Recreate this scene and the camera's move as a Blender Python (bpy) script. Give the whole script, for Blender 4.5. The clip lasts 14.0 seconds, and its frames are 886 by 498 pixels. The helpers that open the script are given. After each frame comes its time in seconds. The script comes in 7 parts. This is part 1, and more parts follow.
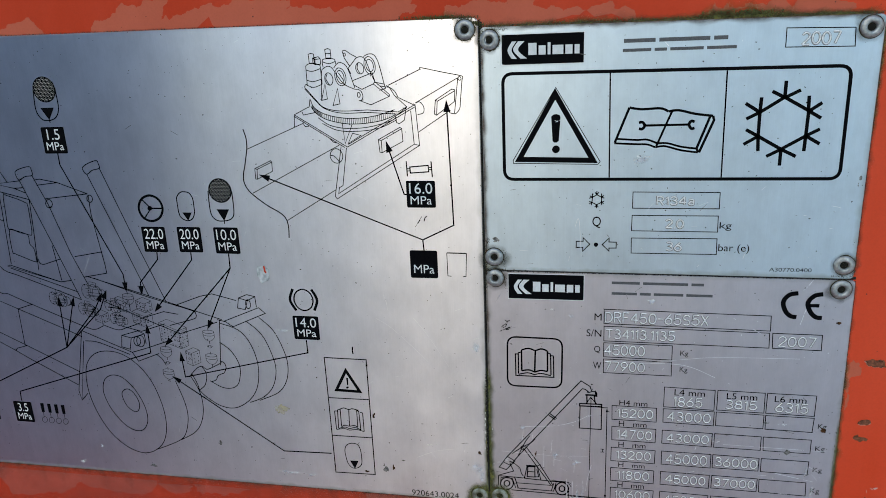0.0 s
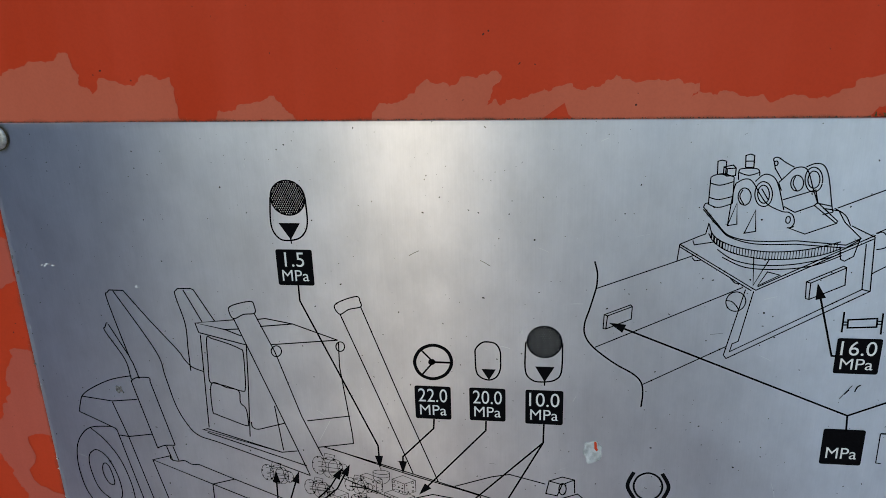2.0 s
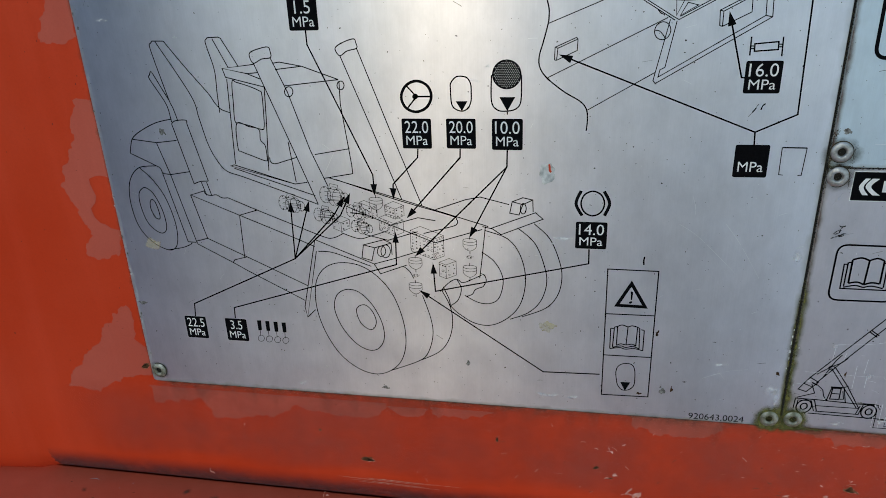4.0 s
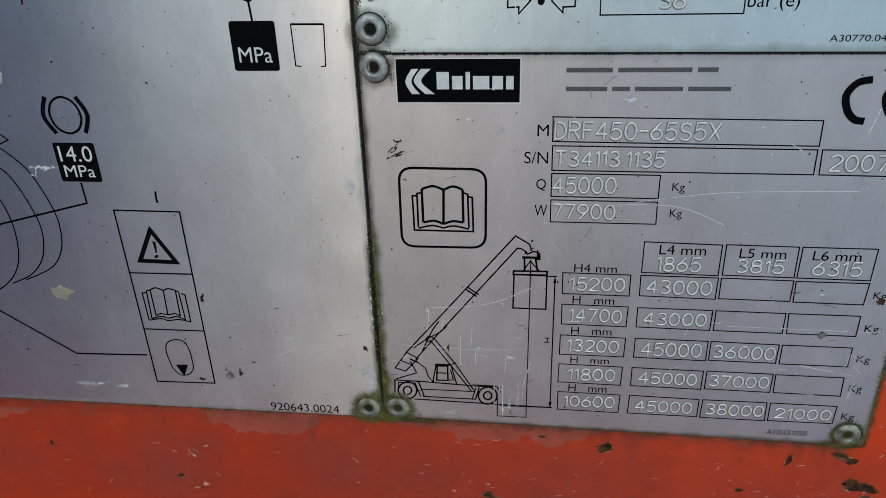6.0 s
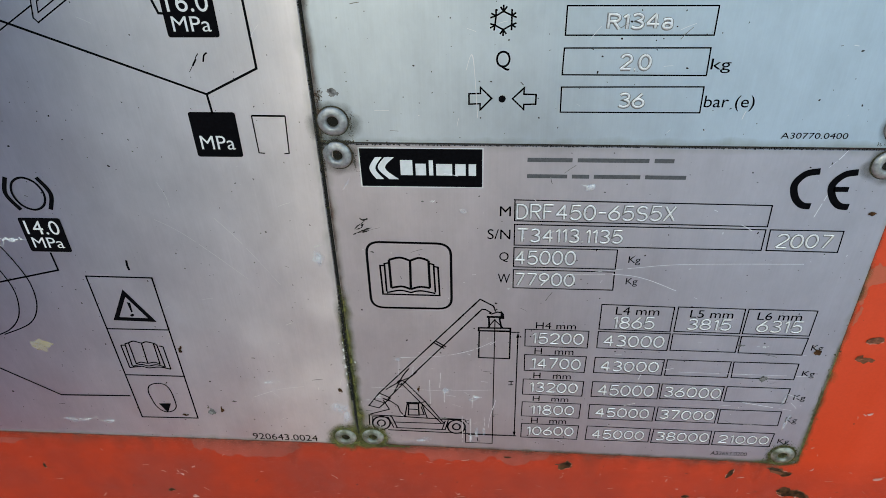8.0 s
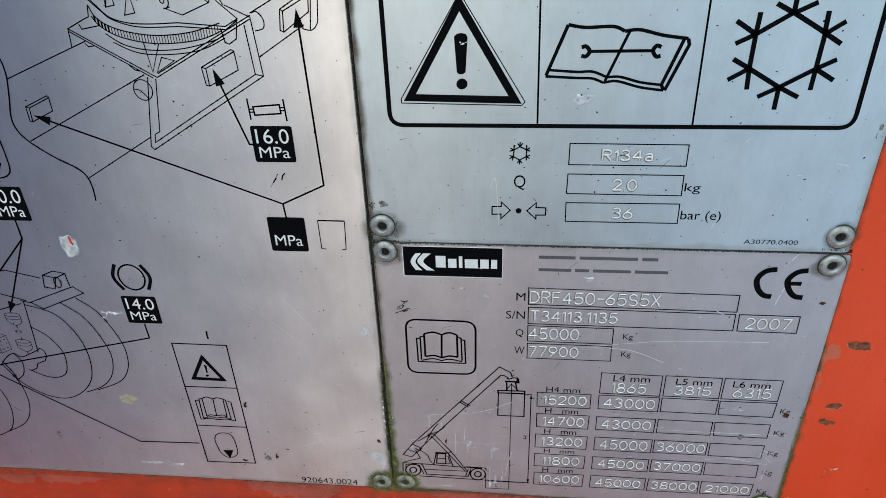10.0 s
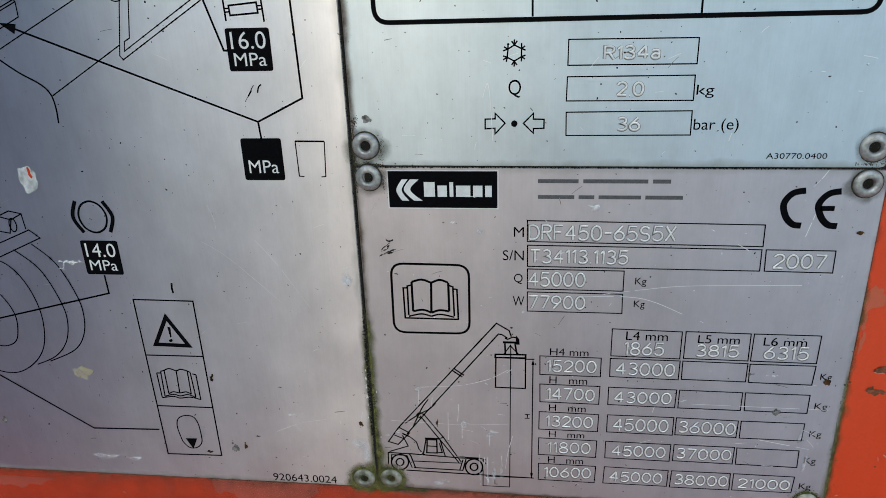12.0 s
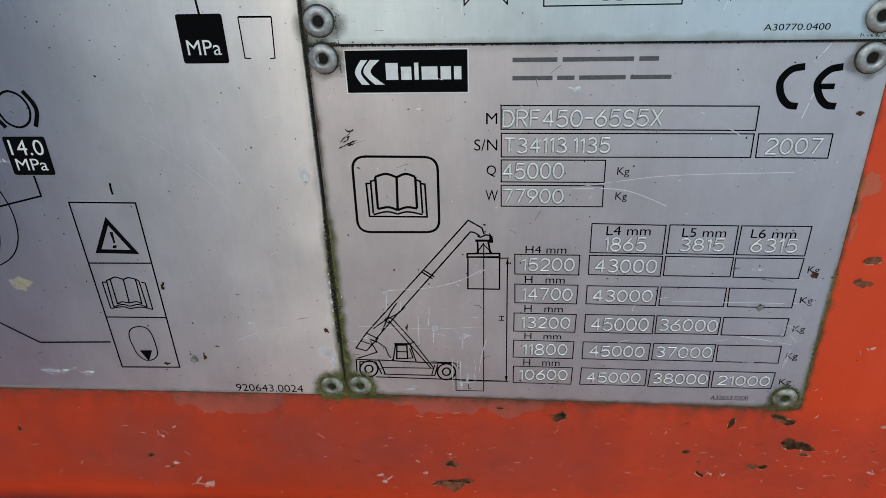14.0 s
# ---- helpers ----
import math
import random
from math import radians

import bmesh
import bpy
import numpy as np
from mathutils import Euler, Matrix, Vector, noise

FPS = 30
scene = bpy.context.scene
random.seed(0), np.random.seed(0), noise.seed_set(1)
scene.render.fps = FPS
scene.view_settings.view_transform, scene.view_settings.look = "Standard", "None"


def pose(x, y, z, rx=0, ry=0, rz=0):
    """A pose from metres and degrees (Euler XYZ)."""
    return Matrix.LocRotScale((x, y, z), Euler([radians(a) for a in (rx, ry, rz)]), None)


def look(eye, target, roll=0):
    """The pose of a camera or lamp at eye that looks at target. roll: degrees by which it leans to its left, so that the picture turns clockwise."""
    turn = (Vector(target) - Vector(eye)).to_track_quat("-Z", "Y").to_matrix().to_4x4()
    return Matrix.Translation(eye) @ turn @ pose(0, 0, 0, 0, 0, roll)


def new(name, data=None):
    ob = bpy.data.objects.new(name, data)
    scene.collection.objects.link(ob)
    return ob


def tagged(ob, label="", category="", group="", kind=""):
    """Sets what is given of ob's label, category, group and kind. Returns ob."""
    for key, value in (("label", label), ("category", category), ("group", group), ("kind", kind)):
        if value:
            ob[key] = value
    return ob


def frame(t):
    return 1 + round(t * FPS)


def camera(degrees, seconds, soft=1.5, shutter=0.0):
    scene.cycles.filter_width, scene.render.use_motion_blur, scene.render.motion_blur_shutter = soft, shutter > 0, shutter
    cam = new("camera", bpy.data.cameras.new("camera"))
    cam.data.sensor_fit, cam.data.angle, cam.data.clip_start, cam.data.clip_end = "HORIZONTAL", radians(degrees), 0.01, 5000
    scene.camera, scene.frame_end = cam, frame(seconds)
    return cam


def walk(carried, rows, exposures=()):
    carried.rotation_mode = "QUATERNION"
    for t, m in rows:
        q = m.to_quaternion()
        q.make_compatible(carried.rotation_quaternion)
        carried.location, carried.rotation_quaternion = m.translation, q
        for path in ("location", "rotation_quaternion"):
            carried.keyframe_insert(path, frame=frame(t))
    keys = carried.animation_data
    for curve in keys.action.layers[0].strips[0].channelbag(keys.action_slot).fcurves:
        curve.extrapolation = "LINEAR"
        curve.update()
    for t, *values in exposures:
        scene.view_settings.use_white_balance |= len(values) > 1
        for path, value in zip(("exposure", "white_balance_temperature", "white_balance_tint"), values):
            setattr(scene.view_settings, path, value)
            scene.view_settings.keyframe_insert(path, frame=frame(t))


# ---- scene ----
cam = camera(63.5, 14.0, soft=0.4)
PATH = [
    (0, (0.034, 0.003, 1.537), (-0.344, 1.882, 0.965), -2.3),
    (0.2, (0.0259, 0.0593, 1.5567), (-0.3504, 1.9389, 0.9862), -2.27),
    (0.3, (0.0266, 0.0831, 1.5643), (-0.3483, 1.9706, 1.0193), -2.07),
    (0.5, (0.034, 0.107, 1.581), (-0.32, 1.994, 1.02), -2.1),
    (0.7, (0.0468, 0.12, 1.5835), (-0.277, 2.0096, 1.0141), -2.04),
    (1, (0.042, 0.135, 1.58), (-0.238, 2.03, 1.006), -2.0),
    (1.2, (-0.0089, 0.1327, 1.591), (-0.2956, 2.0162, 0.9825), -2.15),
    (1.3, (-0.0426, 0.1315, 1.5932), (-0.3321, 2.0179, 0.9953), -2.13),
    (1.5, (-0.111, 0.133, 1.597), (-0.385, 2.024, 1.007), -1.9),
    (1.7, (-0.1594, 0.1313, 1.5971), (-0.4375, 2.0179, 0.9943), -1.78),
    (2, (-0.185, 0.117, 1.586), (-0.461, 1.998, 0.965), -1.8),
    (2.2, (-0.183, 0.115, 1.576), (-0.493, 1.963, 0.876), -1.9),
    (4.3, (-0.128, 0.01, 1.513), (-0.479, 1.816, 0.728), -2.1),
    (4.5, (-0.082, 0.006, 1.519), (-0.432, 1.811, 0.733), -2.0),
    (4.8, (-0.022, 0.0023, 1.5201), (-0.3665, 1.8096, 0.7361), -1.96),
    (5, (0.013, 0.003, 1.516), (-0.313, 1.812, 0.728), -1.9),
    (5.2, (0.0399, 0.0111, 1.5092), (-0.265, 1.824, 0.7215), -1.76),
    (5.5, (0.046, 0.072, 1.49), (-0.235, 1.882, 0.688), -1.8),
    (5.7, (0.0361, 0.1004, 1.4765), (-0.2232, 1.9077, 0.6601), -1.77),
    (6, (0.039, 0.15, 1.451), (-0.187, 1.934, 0.576), -1.7),
    (6.2, (0.042, 0.1745, 1.4357), (-0.1537, 1.9381, 0.513), -1.59),
    (6.5, (0.051, 0.183, 1.431), (-0.122, 1.905, 0.428), -1.9),
    (6.7, (0.0491, 0.1877, 1.4323), (-0.0983, 1.8852, 0.3849), -1.78),
    (7, (0.045, 0.194, 1.435), (-0.096, 1.862, 0.341), -1.9),
    (7.2, (0.0457, 0.1968, 1.4372), (-0.0876, 1.8462, 0.3139), -1.97),
    (7.5, (0.045, 0.194, 1.472), (-0.09, 1.83, 0.33), -2.1),
    (7.7, (0.042, 0.186, 1.5), (-0.092, 1.817, 0.351), -1.9),
    (9.8, (0.0375, 0.1498, 1.5498), (-0.1443, 1.8034, 0.4395), -2.1),
    (9.9, (0.0373, 0.1437, 1.5563), (-0.1458, 1.8171, 0.4765), -2.03),
    (10, (0.039, 0.138, 1.565), (-0.146, 1.825, 0.507), -2.0),
    (10.2, (0.0408, 0.1261, 1.5784), (-0.1414, 1.8526, 0.5854), -1.8),
    (10.5, (0.049, 0.107, 1.589), (-0.147, 1.881, 0.686), -1.8),
    (10.7, (0.0545, 0.103, 1.5929), (-0.1489, 1.9031, 0.7454), -1.79),
    (11, (0.057, 0.104, 1.588), (-0.16, 1.929, 0.799), -1.8),
    (11.2, (0.0566, 0.1065, 1.5696), (-0.162, 1.9386, 0.7977), -1.73),
    (11.3, (0.0547, 0.111, 1.5538), (-0.162, 1.9469, 0.7905), -1.76),
    (11.5, (0.06, 0.129, 1.518), (-0.181, 1.951, 0.728), -2.2),
    (11.7, (0.0628, 0.132, 1.5003), (-0.1681, 1.9674, 0.7401), -1.84),
    (12, (0.047, 0.131, 1.481), (-0.18, 1.964, 0.715), -1.9),
    (12.2, (0.0479, 0.1406, 1.4621), (-0.1604, 1.9717, 0.6851), -1.82),
    (12.5, (0.05, 0.143, 1.464), (-0.144, 1.947, 0.622), -1.8),
    (12.7, (0.0541, 0.1455, 1.4653), (-0.1303, 1.935, 0.5912), -2.07),
    (13, (0.052, 0.146, 1.464), (-0.12, 1.92, 0.556), -2.0),
    (13.2, (0.0511, 0.1483, 1.4644), (-0.111, 1.9119, 0.5351), -1.97),
    (13.5, (0.047, 0.149, 1.464), (-0.105, 1.899, 0.508), -2.0),
    (13.7, (0.0474, 0.1493, 1.4651), (-0.1055, 1.8931, 0.4977), -2.0),
    (14, (0.046, 0.149, 1.464), (-0.098, 1.884, 0.48), -1.9),
]
EXPOSURES = [(0, 0.72, 7150, 7), (0.5, 0.8, 7350, 6), (1, 0.74, 7400, 6), (2, 0.57, 7450, 6), (4.5, 0.6, 7450, 6), (5.5, 0.62, 7450, 6), (6, 0.52, 7550, 6), (6.5, 0.7, 7550, 6), (7, 0.93, 7600, 6), (7.5, 0.96, 7600, 6), (10, 1.02, 7550, 7), (10.5, 0.9, 7600, 7), (11, 0.86, 7650, 7), (12, 0.76, 7650, 7), (14, 0.76, 7650, 7)]
walk(cam, [(t, look(eye, target, roll)) for t, eye, target, roll in PATH], EXPOSURES)

# ---- world, sun and exposure ----
SUN_AZ, SUN_EL = radians(192), radians(31)      # compass bearing of the hazy sun, clockwise from +y
world = bpy.data.worlds.new("sky")
scene.world = world
world.use_nodes = True
wn = world.node_tree
sky = wn.nodes.new("ShaderNodeTexSky")
sky.sky_type = "NISHITA"
sky.sun_disc = False
sky.sun_elevation, sky.sun_rotation = SUN_EL, SUN_AZ
sky.dust_density, sky.air_density, sky.ozone_density = 0.1, 1.3, 4.5
wn.links.new(sky.outputs[0], wn.nodes["Background"].inputs[0])
wn.nodes["Background"].inputs[1].default_value = 0.14

sun_data = bpy.data.lights.new("sun", "SUN")
sun_data.energy, sun_data.angle, sun_data.color = 0.48, radians(8), (1.0, 0.89, 0.72)
sun = new("sun", sun_data)
sun_way = Vector((math.sin(SUN_AZ) * math.cos(SUN_EL), math.cos(SUN_AZ) * math.cos(SUN_EL), math.sin(SUN_EL)))
sun.matrix_world = look(sun_way * 30, (0, 0, 0))

# ---- board coordinates: u to the right and v up in millimetres from the chart's lower corner ----
OX, OZ, FRONT = -0.430, 1.240, 0.400
INK, LAYER = FRONT - 0.00008, 0.00006


def at(u, v, y=FRONT):
    return Vector((OX + u / 1000, y, OZ + v / 1000))


# ---- materials ----
def material(name, base, rough=0.5, metal=0.0):
    m = bpy.data.materials.new(name)
    m.use_nodes = True
    b = m.node_tree.nodes["Principled BSDF"]
    b.inputs["Base Color"].default_value = (*base, 1)
    b.inputs["Roughness"].default_value = rough
    b.inputs["Metallic"].default_value = metal
    return m


def node(m, kind, **values):
    n = m.node_tree.nodes.new(kind)
    for key, value in values.items():
        n.inputs[key].default_value = value
    return n


def link(m, a, b):
    m.node_tree.links.new(a, b)


def shader(m):
    return m.node_tree.nodes["Principled BSDF"]


def noise_of(m, scale, detail=4.0, stretch=None, rough=0.55):
    geo = m.node_tree.nodes.new("ShaderNodeTexCoord")
    mapping = m.node_tree.nodes.new("ShaderNodeMapping")
    mapping.inputs["Scale"].default_value = stretch or (1, 1, 1)
    tex = node(m, "ShaderNodeTexNoise", Scale=scale, Detail=detail, Roughness=rough)
    link(m, geo.outputs["Object"], mapping.inputs["Vector"])
    link(m, mapping.outputs[0], tex.inputs["Vector"])
    return tex.outputs["Fac"]


def ramp(m, value, *stops):
    r = m.node_tree.nodes.new("ShaderNodeValToRGB")
    while len(r.color_ramp.elements) < len(stops):
        r.color_ramp.elements.new(0.5)
    for e, (p, c) in zip(r.color_ramp.elements, stops):
        e.position, e.color = p, (*c, 1) if len(c) == 3 else c
    link(m, value, r.inputs[0])
    return r.outputs[0]


def mixed(m, fac, a, b, blend="MIX"):
    n = m.node_tree.nodes.new("ShaderNodeMix")
    n.data_type, n.blend_type = "RGBA", blend
    for value, socket in ((fac, n.inputs[0]), (a, n.inputs[6]), (b, n.inputs[7])):
        if isinstance(value, (int, float)):
            socket.default_value = value
        elif isinstance(value, tuple):
            socket.default_value = (*value, 1)
        else:
            link(m, value, socket)
    return n.outputs[2]


def bump(m, height, strength, distance):
    n = node(m, "ShaderNodeBump", Strength=strength, Distance=distance)
    link(m, height, n.inputs["Height"])
    link(m, n.outputs[0], shader(m).inputs["Normal"])


def grey(v):
    return (v, v, v)


def painted(name, base, light, rough, sheen_span=None):
    """Weathered paint: broad fading, sky sheen painted in as brighter colour along x, drips that run down, fine dark
    specks, orange-peel relief.
    """
    m = material(name, base, rough)
    shader(m).inputs["Specular IOR Level"].default_value = 0.12
    broad = ramp(m, noise_of(m, 9, 5), (0.3, base), (0.75, light))
    drips = ramp(m, noise_of(m, 60, 3, (1, 1, 0.06)), (0.45, grey(0.0)), (0.8, grey(1.0)))
    col = mixed(m, mixed(m, 1.0, drips, grey(0.12), "MULTIPLY"), broad, tuple(min(1, c * 1.5 + 0.03) for c in light))
    fine = ramp(m, noise_of(m, 900, 3), (0.3, grey(0.95)), (0.6, grey(1.0)))
    col = mixed(m, 1.0, col, fine, "MULTIPLY")
    specks = ramp(m, noise_of(m, 420, 1), (0.79, grey(0.0)), (0.81, grey(1.0)))
    col = mixed(m, specks, col, (0.03, 0.02, 0.015))
    # brightens the colour towards +x, standing in for sky glow on the gloss
    if sheen_span:
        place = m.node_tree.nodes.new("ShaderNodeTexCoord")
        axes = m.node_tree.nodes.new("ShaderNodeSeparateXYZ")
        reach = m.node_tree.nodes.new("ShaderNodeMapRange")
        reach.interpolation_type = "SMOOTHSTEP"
        reach.inputs["From Min"].default_value, reach.inputs["From Max"].default_value = sheen_span
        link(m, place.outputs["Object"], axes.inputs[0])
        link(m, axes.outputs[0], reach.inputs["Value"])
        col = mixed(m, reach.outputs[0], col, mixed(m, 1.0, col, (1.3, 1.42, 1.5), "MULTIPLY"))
    link(m, col, shader(m).inputs["Base Color"])
    link(m, ramp(m, noise_of(m, 25, 4), (0.3, grey(rough - 0.08)), (0.7, grey(rough + 0.12))), shader(m).inputs["Roughness"])
    bump(m, noise_of(m, 500, 2), 0.15, 0.0003)
    return m


def plate_metal(name, tint, rough, brushed, width, height, soil):
    """Brushed aluminium sheet with cloudy oxide, water runs, specks and dirt that creeps in from its rim."""
    m = material(name, tint, rough, 1.0)
    s = shader(m)
    cloud = ramp(m, noise_of(m, 14, 5), (0.3, tuple(c * 0.945 for c in tint)), (0.7, tint))
    mottle = ramp(m, noise_of(m, 75, 6, (1, 1, 0.6), 0.7), (0.36, grey(0.9)), (0.62, grey(1.0)))
    cloud = mixed(m, 1.0, cloud, mottle, "MULTIPLY")
    runs = ramp(m, noise_of(m, 55, 3, (1, 1, 0.05)), (0.35, grey(0.965)), (0.65, grey(1.0)))
    col = mixed(m, 1.0, cloud, runs, "MULTIPLY")
    grain = ramp(m, noise_of(m, 1600, 2, (1, 1, 0.02)), (0.25, grey(0.955)), (0.75, grey(1.0)))
    col = mixed(m, 1.0, col, grain, "MULTIPLY")
    specks = ramp(m, noise_of(m, 560, 1), (0.742, grey(0.0)), (0.76, grey(1.0)))
    col = mixed(m, specks, col, (0.035, 0.03, 0.025))
    nicks = ramp(m, noise_of(m, 360, 2, (1, 1, 0.45)), (0.755, grey(0.0)), (0.78, grey(0.8)))
    col = mixed(m, nicks, col, (0.9, 0.9, 0.89))
    geo = m.node_tree.nodes.new("ShaderNodeTexCoord")
    split = m.node_tree.nodes.new("ShaderNodeSeparateXYZ")
    link(m, geo.outputs["Generated"], split.inputs[0])

    def calc(op, a, b):
        n = m.node_tree.nodes.new("ShaderNodeMath")
        n.operation = op
        for value, socket in ((a, n.inputs[0]), (b, n.inputs[1])):
            if isinstance(value, (int, float)):
                socket.default_value = value
            else:
                link(m, value, socket)
        return n.outputs[0]
    sides = []
    for out, size in ((split.outputs[0], width), (split.outputs[2], height)):
        sides.append(calc("MULTIPLY", calc("MINIMUM", out, calc("SUBTRACT", 1.0, out)), size))
    rim = calc("MINIMUM", *sides)
    rim = calc("SUBTRACT", rim, calc("MULTIPLY", calc("SUBTRACT", noise_of(m, 90, 6), 0.45), 6.0))
    dirt = ramp(m, calc("MULTIPLY", rim, 0.36), (0.0, grey(soil)), (1.0, grey(0.0)))
    damp = calc("SUBTRACT", 1.0, calc("MULTIPLY", split.outputs[2], 0.7))
    dirt = calc("MULTIPLY", dirt, damp)
    col = mixed(m, dirt, col, (0.13, 0.125, 0.05))
    link(m, col, s.inputs["Base Color"])
    link(m, calc("SUBTRACT", 1.0, calc("MULTIPLY", dirt, 0.8)), s.inputs["Metallic"])
    link(m, ramp(m, noise_of(m, 30, 5), (0.3, grey(rough - 0.02)), (0.75, grey(rough + 0.04))), s.inputs["Roughness"])
    s.inputs["Anisotropic"].default_value = brushed
    tangent = node(m, "ShaderNodeCombineXYZ", Z=1.0)
    link(m, tangent.outputs[0], s.inputs["Tangent"])
    bump(m, noise_of(m, 160, 4), 0.03, 0.0003)
    return m


def speckled(name, dark, light, rough, scale, metal=0.0, relief=0.3):
    m = material(name, dark, rough, metal)
    link(m, ramp(m, noise_of(m, scale, 5), (0.35, dark), (0.68, light)), shader(m).inputs["Base Color"])
    bump(m, noise_of(m, scale * 3, 4), relief, 0.0006)
    return m


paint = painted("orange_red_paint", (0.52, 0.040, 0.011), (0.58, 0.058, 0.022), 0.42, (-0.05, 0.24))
paint_dusty = painted("dusty_dull_paint", (0.46, 0.080, 0.050), (0.51, 0.106, 0.070), 0.6)
paint_faded = painted("faded_salmon_paint", (0.52, 0.105, 0.056), (0.57, 0.13, 0.072), 0.6)
chart_metal = plate_metal("chart_aluminium", (0.79, 0.765, 0.805), 0.32, 0.93, 407, 304, 0.5)
cool_metal = plate_metal("cooling_plate_aluminium", (0.65, 0.72, 0.775), 0.40, 0.72, 200, 137, 0.45)
rating_metal = plate_metal("rating_plate_aluminium", (0.63, 0.575, 0.60), 0.43, 0.72, 200, 160, 0.9)
ink = speckled("black_print", (0.002, 0.002, 0.0025), (0.004, 0.004, 0.005), 0.6, 900, 0, 0.05)
shader(ink).inputs["Specular IOR Level"].default_value = 0.03
grey_ink = speckled("grey_print", (0.06, 0.06, 0.062), (0.10, 0.10, 0.103), 0.6, 900, 0, 0.05)
silver = material("bare_aluminium_print", (0.78, 0.78, 0.78), 0.42, 1.0)
white = speckled("off_white_print", (0.62, 0.62, 0.60), (0.74, 0.74, 0.72), 0.5, 300, 0, 0.05)
groove = speckled("cut_aluminium", (0.66, 0.65, 0.63), (0.92, 0.91, 0.89), 0.4, 700, 0.25, 0.4)
groove_shade = speckled("groove_shade", (0.16, 0.155, 0.15), (0.30, 0.29, 0.285), 0.5, 500, 0.6, 0.1)
grimy_zinc = speckled("grimy_rivet", (0.12, 0.125, 0.08), (0.46, 0.46, 0.39), 0.55, 300, 0.55, 0.35)
zinc = speckled("zinc_rivet", (0.26, 0.26, 0.245), (0.56, 0.56, 0.54), 0.5, 420, 0.7, 0.25)
hole = material("dark_hole", (0.012, 0.011, 0.010), 0.8)
rust = speckled("brown_rust", (0.014, 0.009, 0.006), (0.11, 0.052, 0.024), 0.9, 260, 0, 0.7)
for m in (hole, rust):
    shader(m).inputs["Specular IOR Level"].default_value = 0.05
bare_primer = speckled("pale_chipped_primer", (0.50, 0.17, 0.12), (0.70, 0.42, 0.36), 0.6, 420)
worn_rust = speckled("worn_brown_rust", (0.07, 0.03, 0.018), (0.30, 0.11, 0.06), 0.85, 500, 0, 0.6)
chip_edge = speckled("chipped_paint_edge", (0.42, 0.12, 0.075), (0.58, 0.26, 0.18), 0.6, 500)
brown_rim = speckled("brown_chip_rim", (0.10, 0.035, 0.016), (0.26, 0.10, 0.05), 0.8, 300)
for m in (worn_rust, brown_rim):
    shader(m).inputs["Specular IOR Level"].default_value = 0.1
scuffed = speckled("scuffed_paint", (0.47, 0.12, 0.075), (0.60, 0.32, 0.25), 0.6, 500)
dark_scuff = speckled("dark_scuff", (0.05, 0.045, 0.04), (0.30, 0.29, 0.27), 0.7, 700)
bare_flake = speckled("white_scuff", (0.55, 0.55, 0.55), (0.85, 0.85, 0.84), 0.4, 600)
yellow_stain = speckled("yellow_stain", (0.52, 0.44, 0.24), (0.60, 0.54, 0.36), 0.5, 150)
link(yellow_stain, ramp(yellow_stain, noise_of(yellow_stain, 90, 5), (0.35, grey(0.15)), (0.65, grey(0.55))), shader(yellow_stain).inputs["Alpha"])
pale_scar = speckled("pale_scar", (0.34, 0.36, 0.35), (0.76, 0.77, 0.76), 0.35, 260, 0.2)
bright_scratch = material("bright_scratch", (0.82, 0.81, 0.81), 0.35, 0.2)
moss_green = speckled("moss_green", (0.024, 0.027, 0.007), (0.115, 0.12, 0.028), 0.95, 350, 0, 0.8)
joint_black = material("joint_dirt", (0.012, 0.010, 0.007), 0.95)
moss_brown = speckled("moss_brown", (0.025, 0.018, 0.010), (0.09, 0.07, 0.04), 0.95, 500, 0, 0.8)
buffer_grey = speckled("blue_grey_rubber", (0.14, 0.22, 0.27), (0.21, 0.31, 0.36), 0.55, 60)
asphalt = speckled("yard_asphalt", (0.045, 0.047, 0.055), (0.075, 0.078, 0.09), 0.85, 3)
mauve_strip_mat = speckled("mauve_reflector", (0.215, 0.15, 0.16), (0.28, 0.205, 0.215), 0.9, 3)
slab_mat = speckled("pale_reflector", (0.66, 0.64, 0.59), (0.76, 0.74, 0.69), 0.85, 3)



def film(name, dark, light, cover, thick, grain=130):
    """A patchy see-through film of dirt, algae or painted shade that thins out across its strip."""
    m = speckled(name, dark, light, 0.9, 300, 0, 0.4)
    patchy = ramp(m, noise_of(m, grain, 6, None, 0.7), (cover - 0.2, grey(0.0)), (cover + 0.25, grey(thick)))
    thin = m.node_tree.nodes.new("ShaderNodeAttribute")
    thin.attribute_name = "fade"
    link(m, mixed(m, 1.0, patchy, thin.outputs["Color"], "MULTIPLY"), shader(m).inputs["Alpha"])
    return m


dirt_film = film("brown_dirt_film", (0.06, 0.032, 0.018), (0.17, 0.085, 0.045), 0.40, 0.85)
dust_film = film("thin_dust_film", (0.10, 0.05, 0.032), (0.22, 0.11, 0.075), 0.36, 0.5)
scuff_film = film("white_rubbed_film", (0.62, 0.63, 0.64), (0.86, 0.87, 0.88), 0.46, 0.8)
grime_ring = film("dark_grime_film", (0.025, 0.025, 0.014), (0.10, 0.10, 0.06), 0.42, 0.8)
fluff = speckled("dusty_fluff", (0.40, 0.30, 0.28), (0.62, 0.54, 0.52), 0.9, 300)
dusty_paint = painted("dusty_ledge_paint", (0.49, 0.080, 0.040), (0.55, 0.110, 0.060), 0.65)
foot_shade_film = film("foot_shade_dirt_film", (0.055, 0.022, 0.026), (0.16, 0.055, 0.058), 0.28, 0.72, 45)
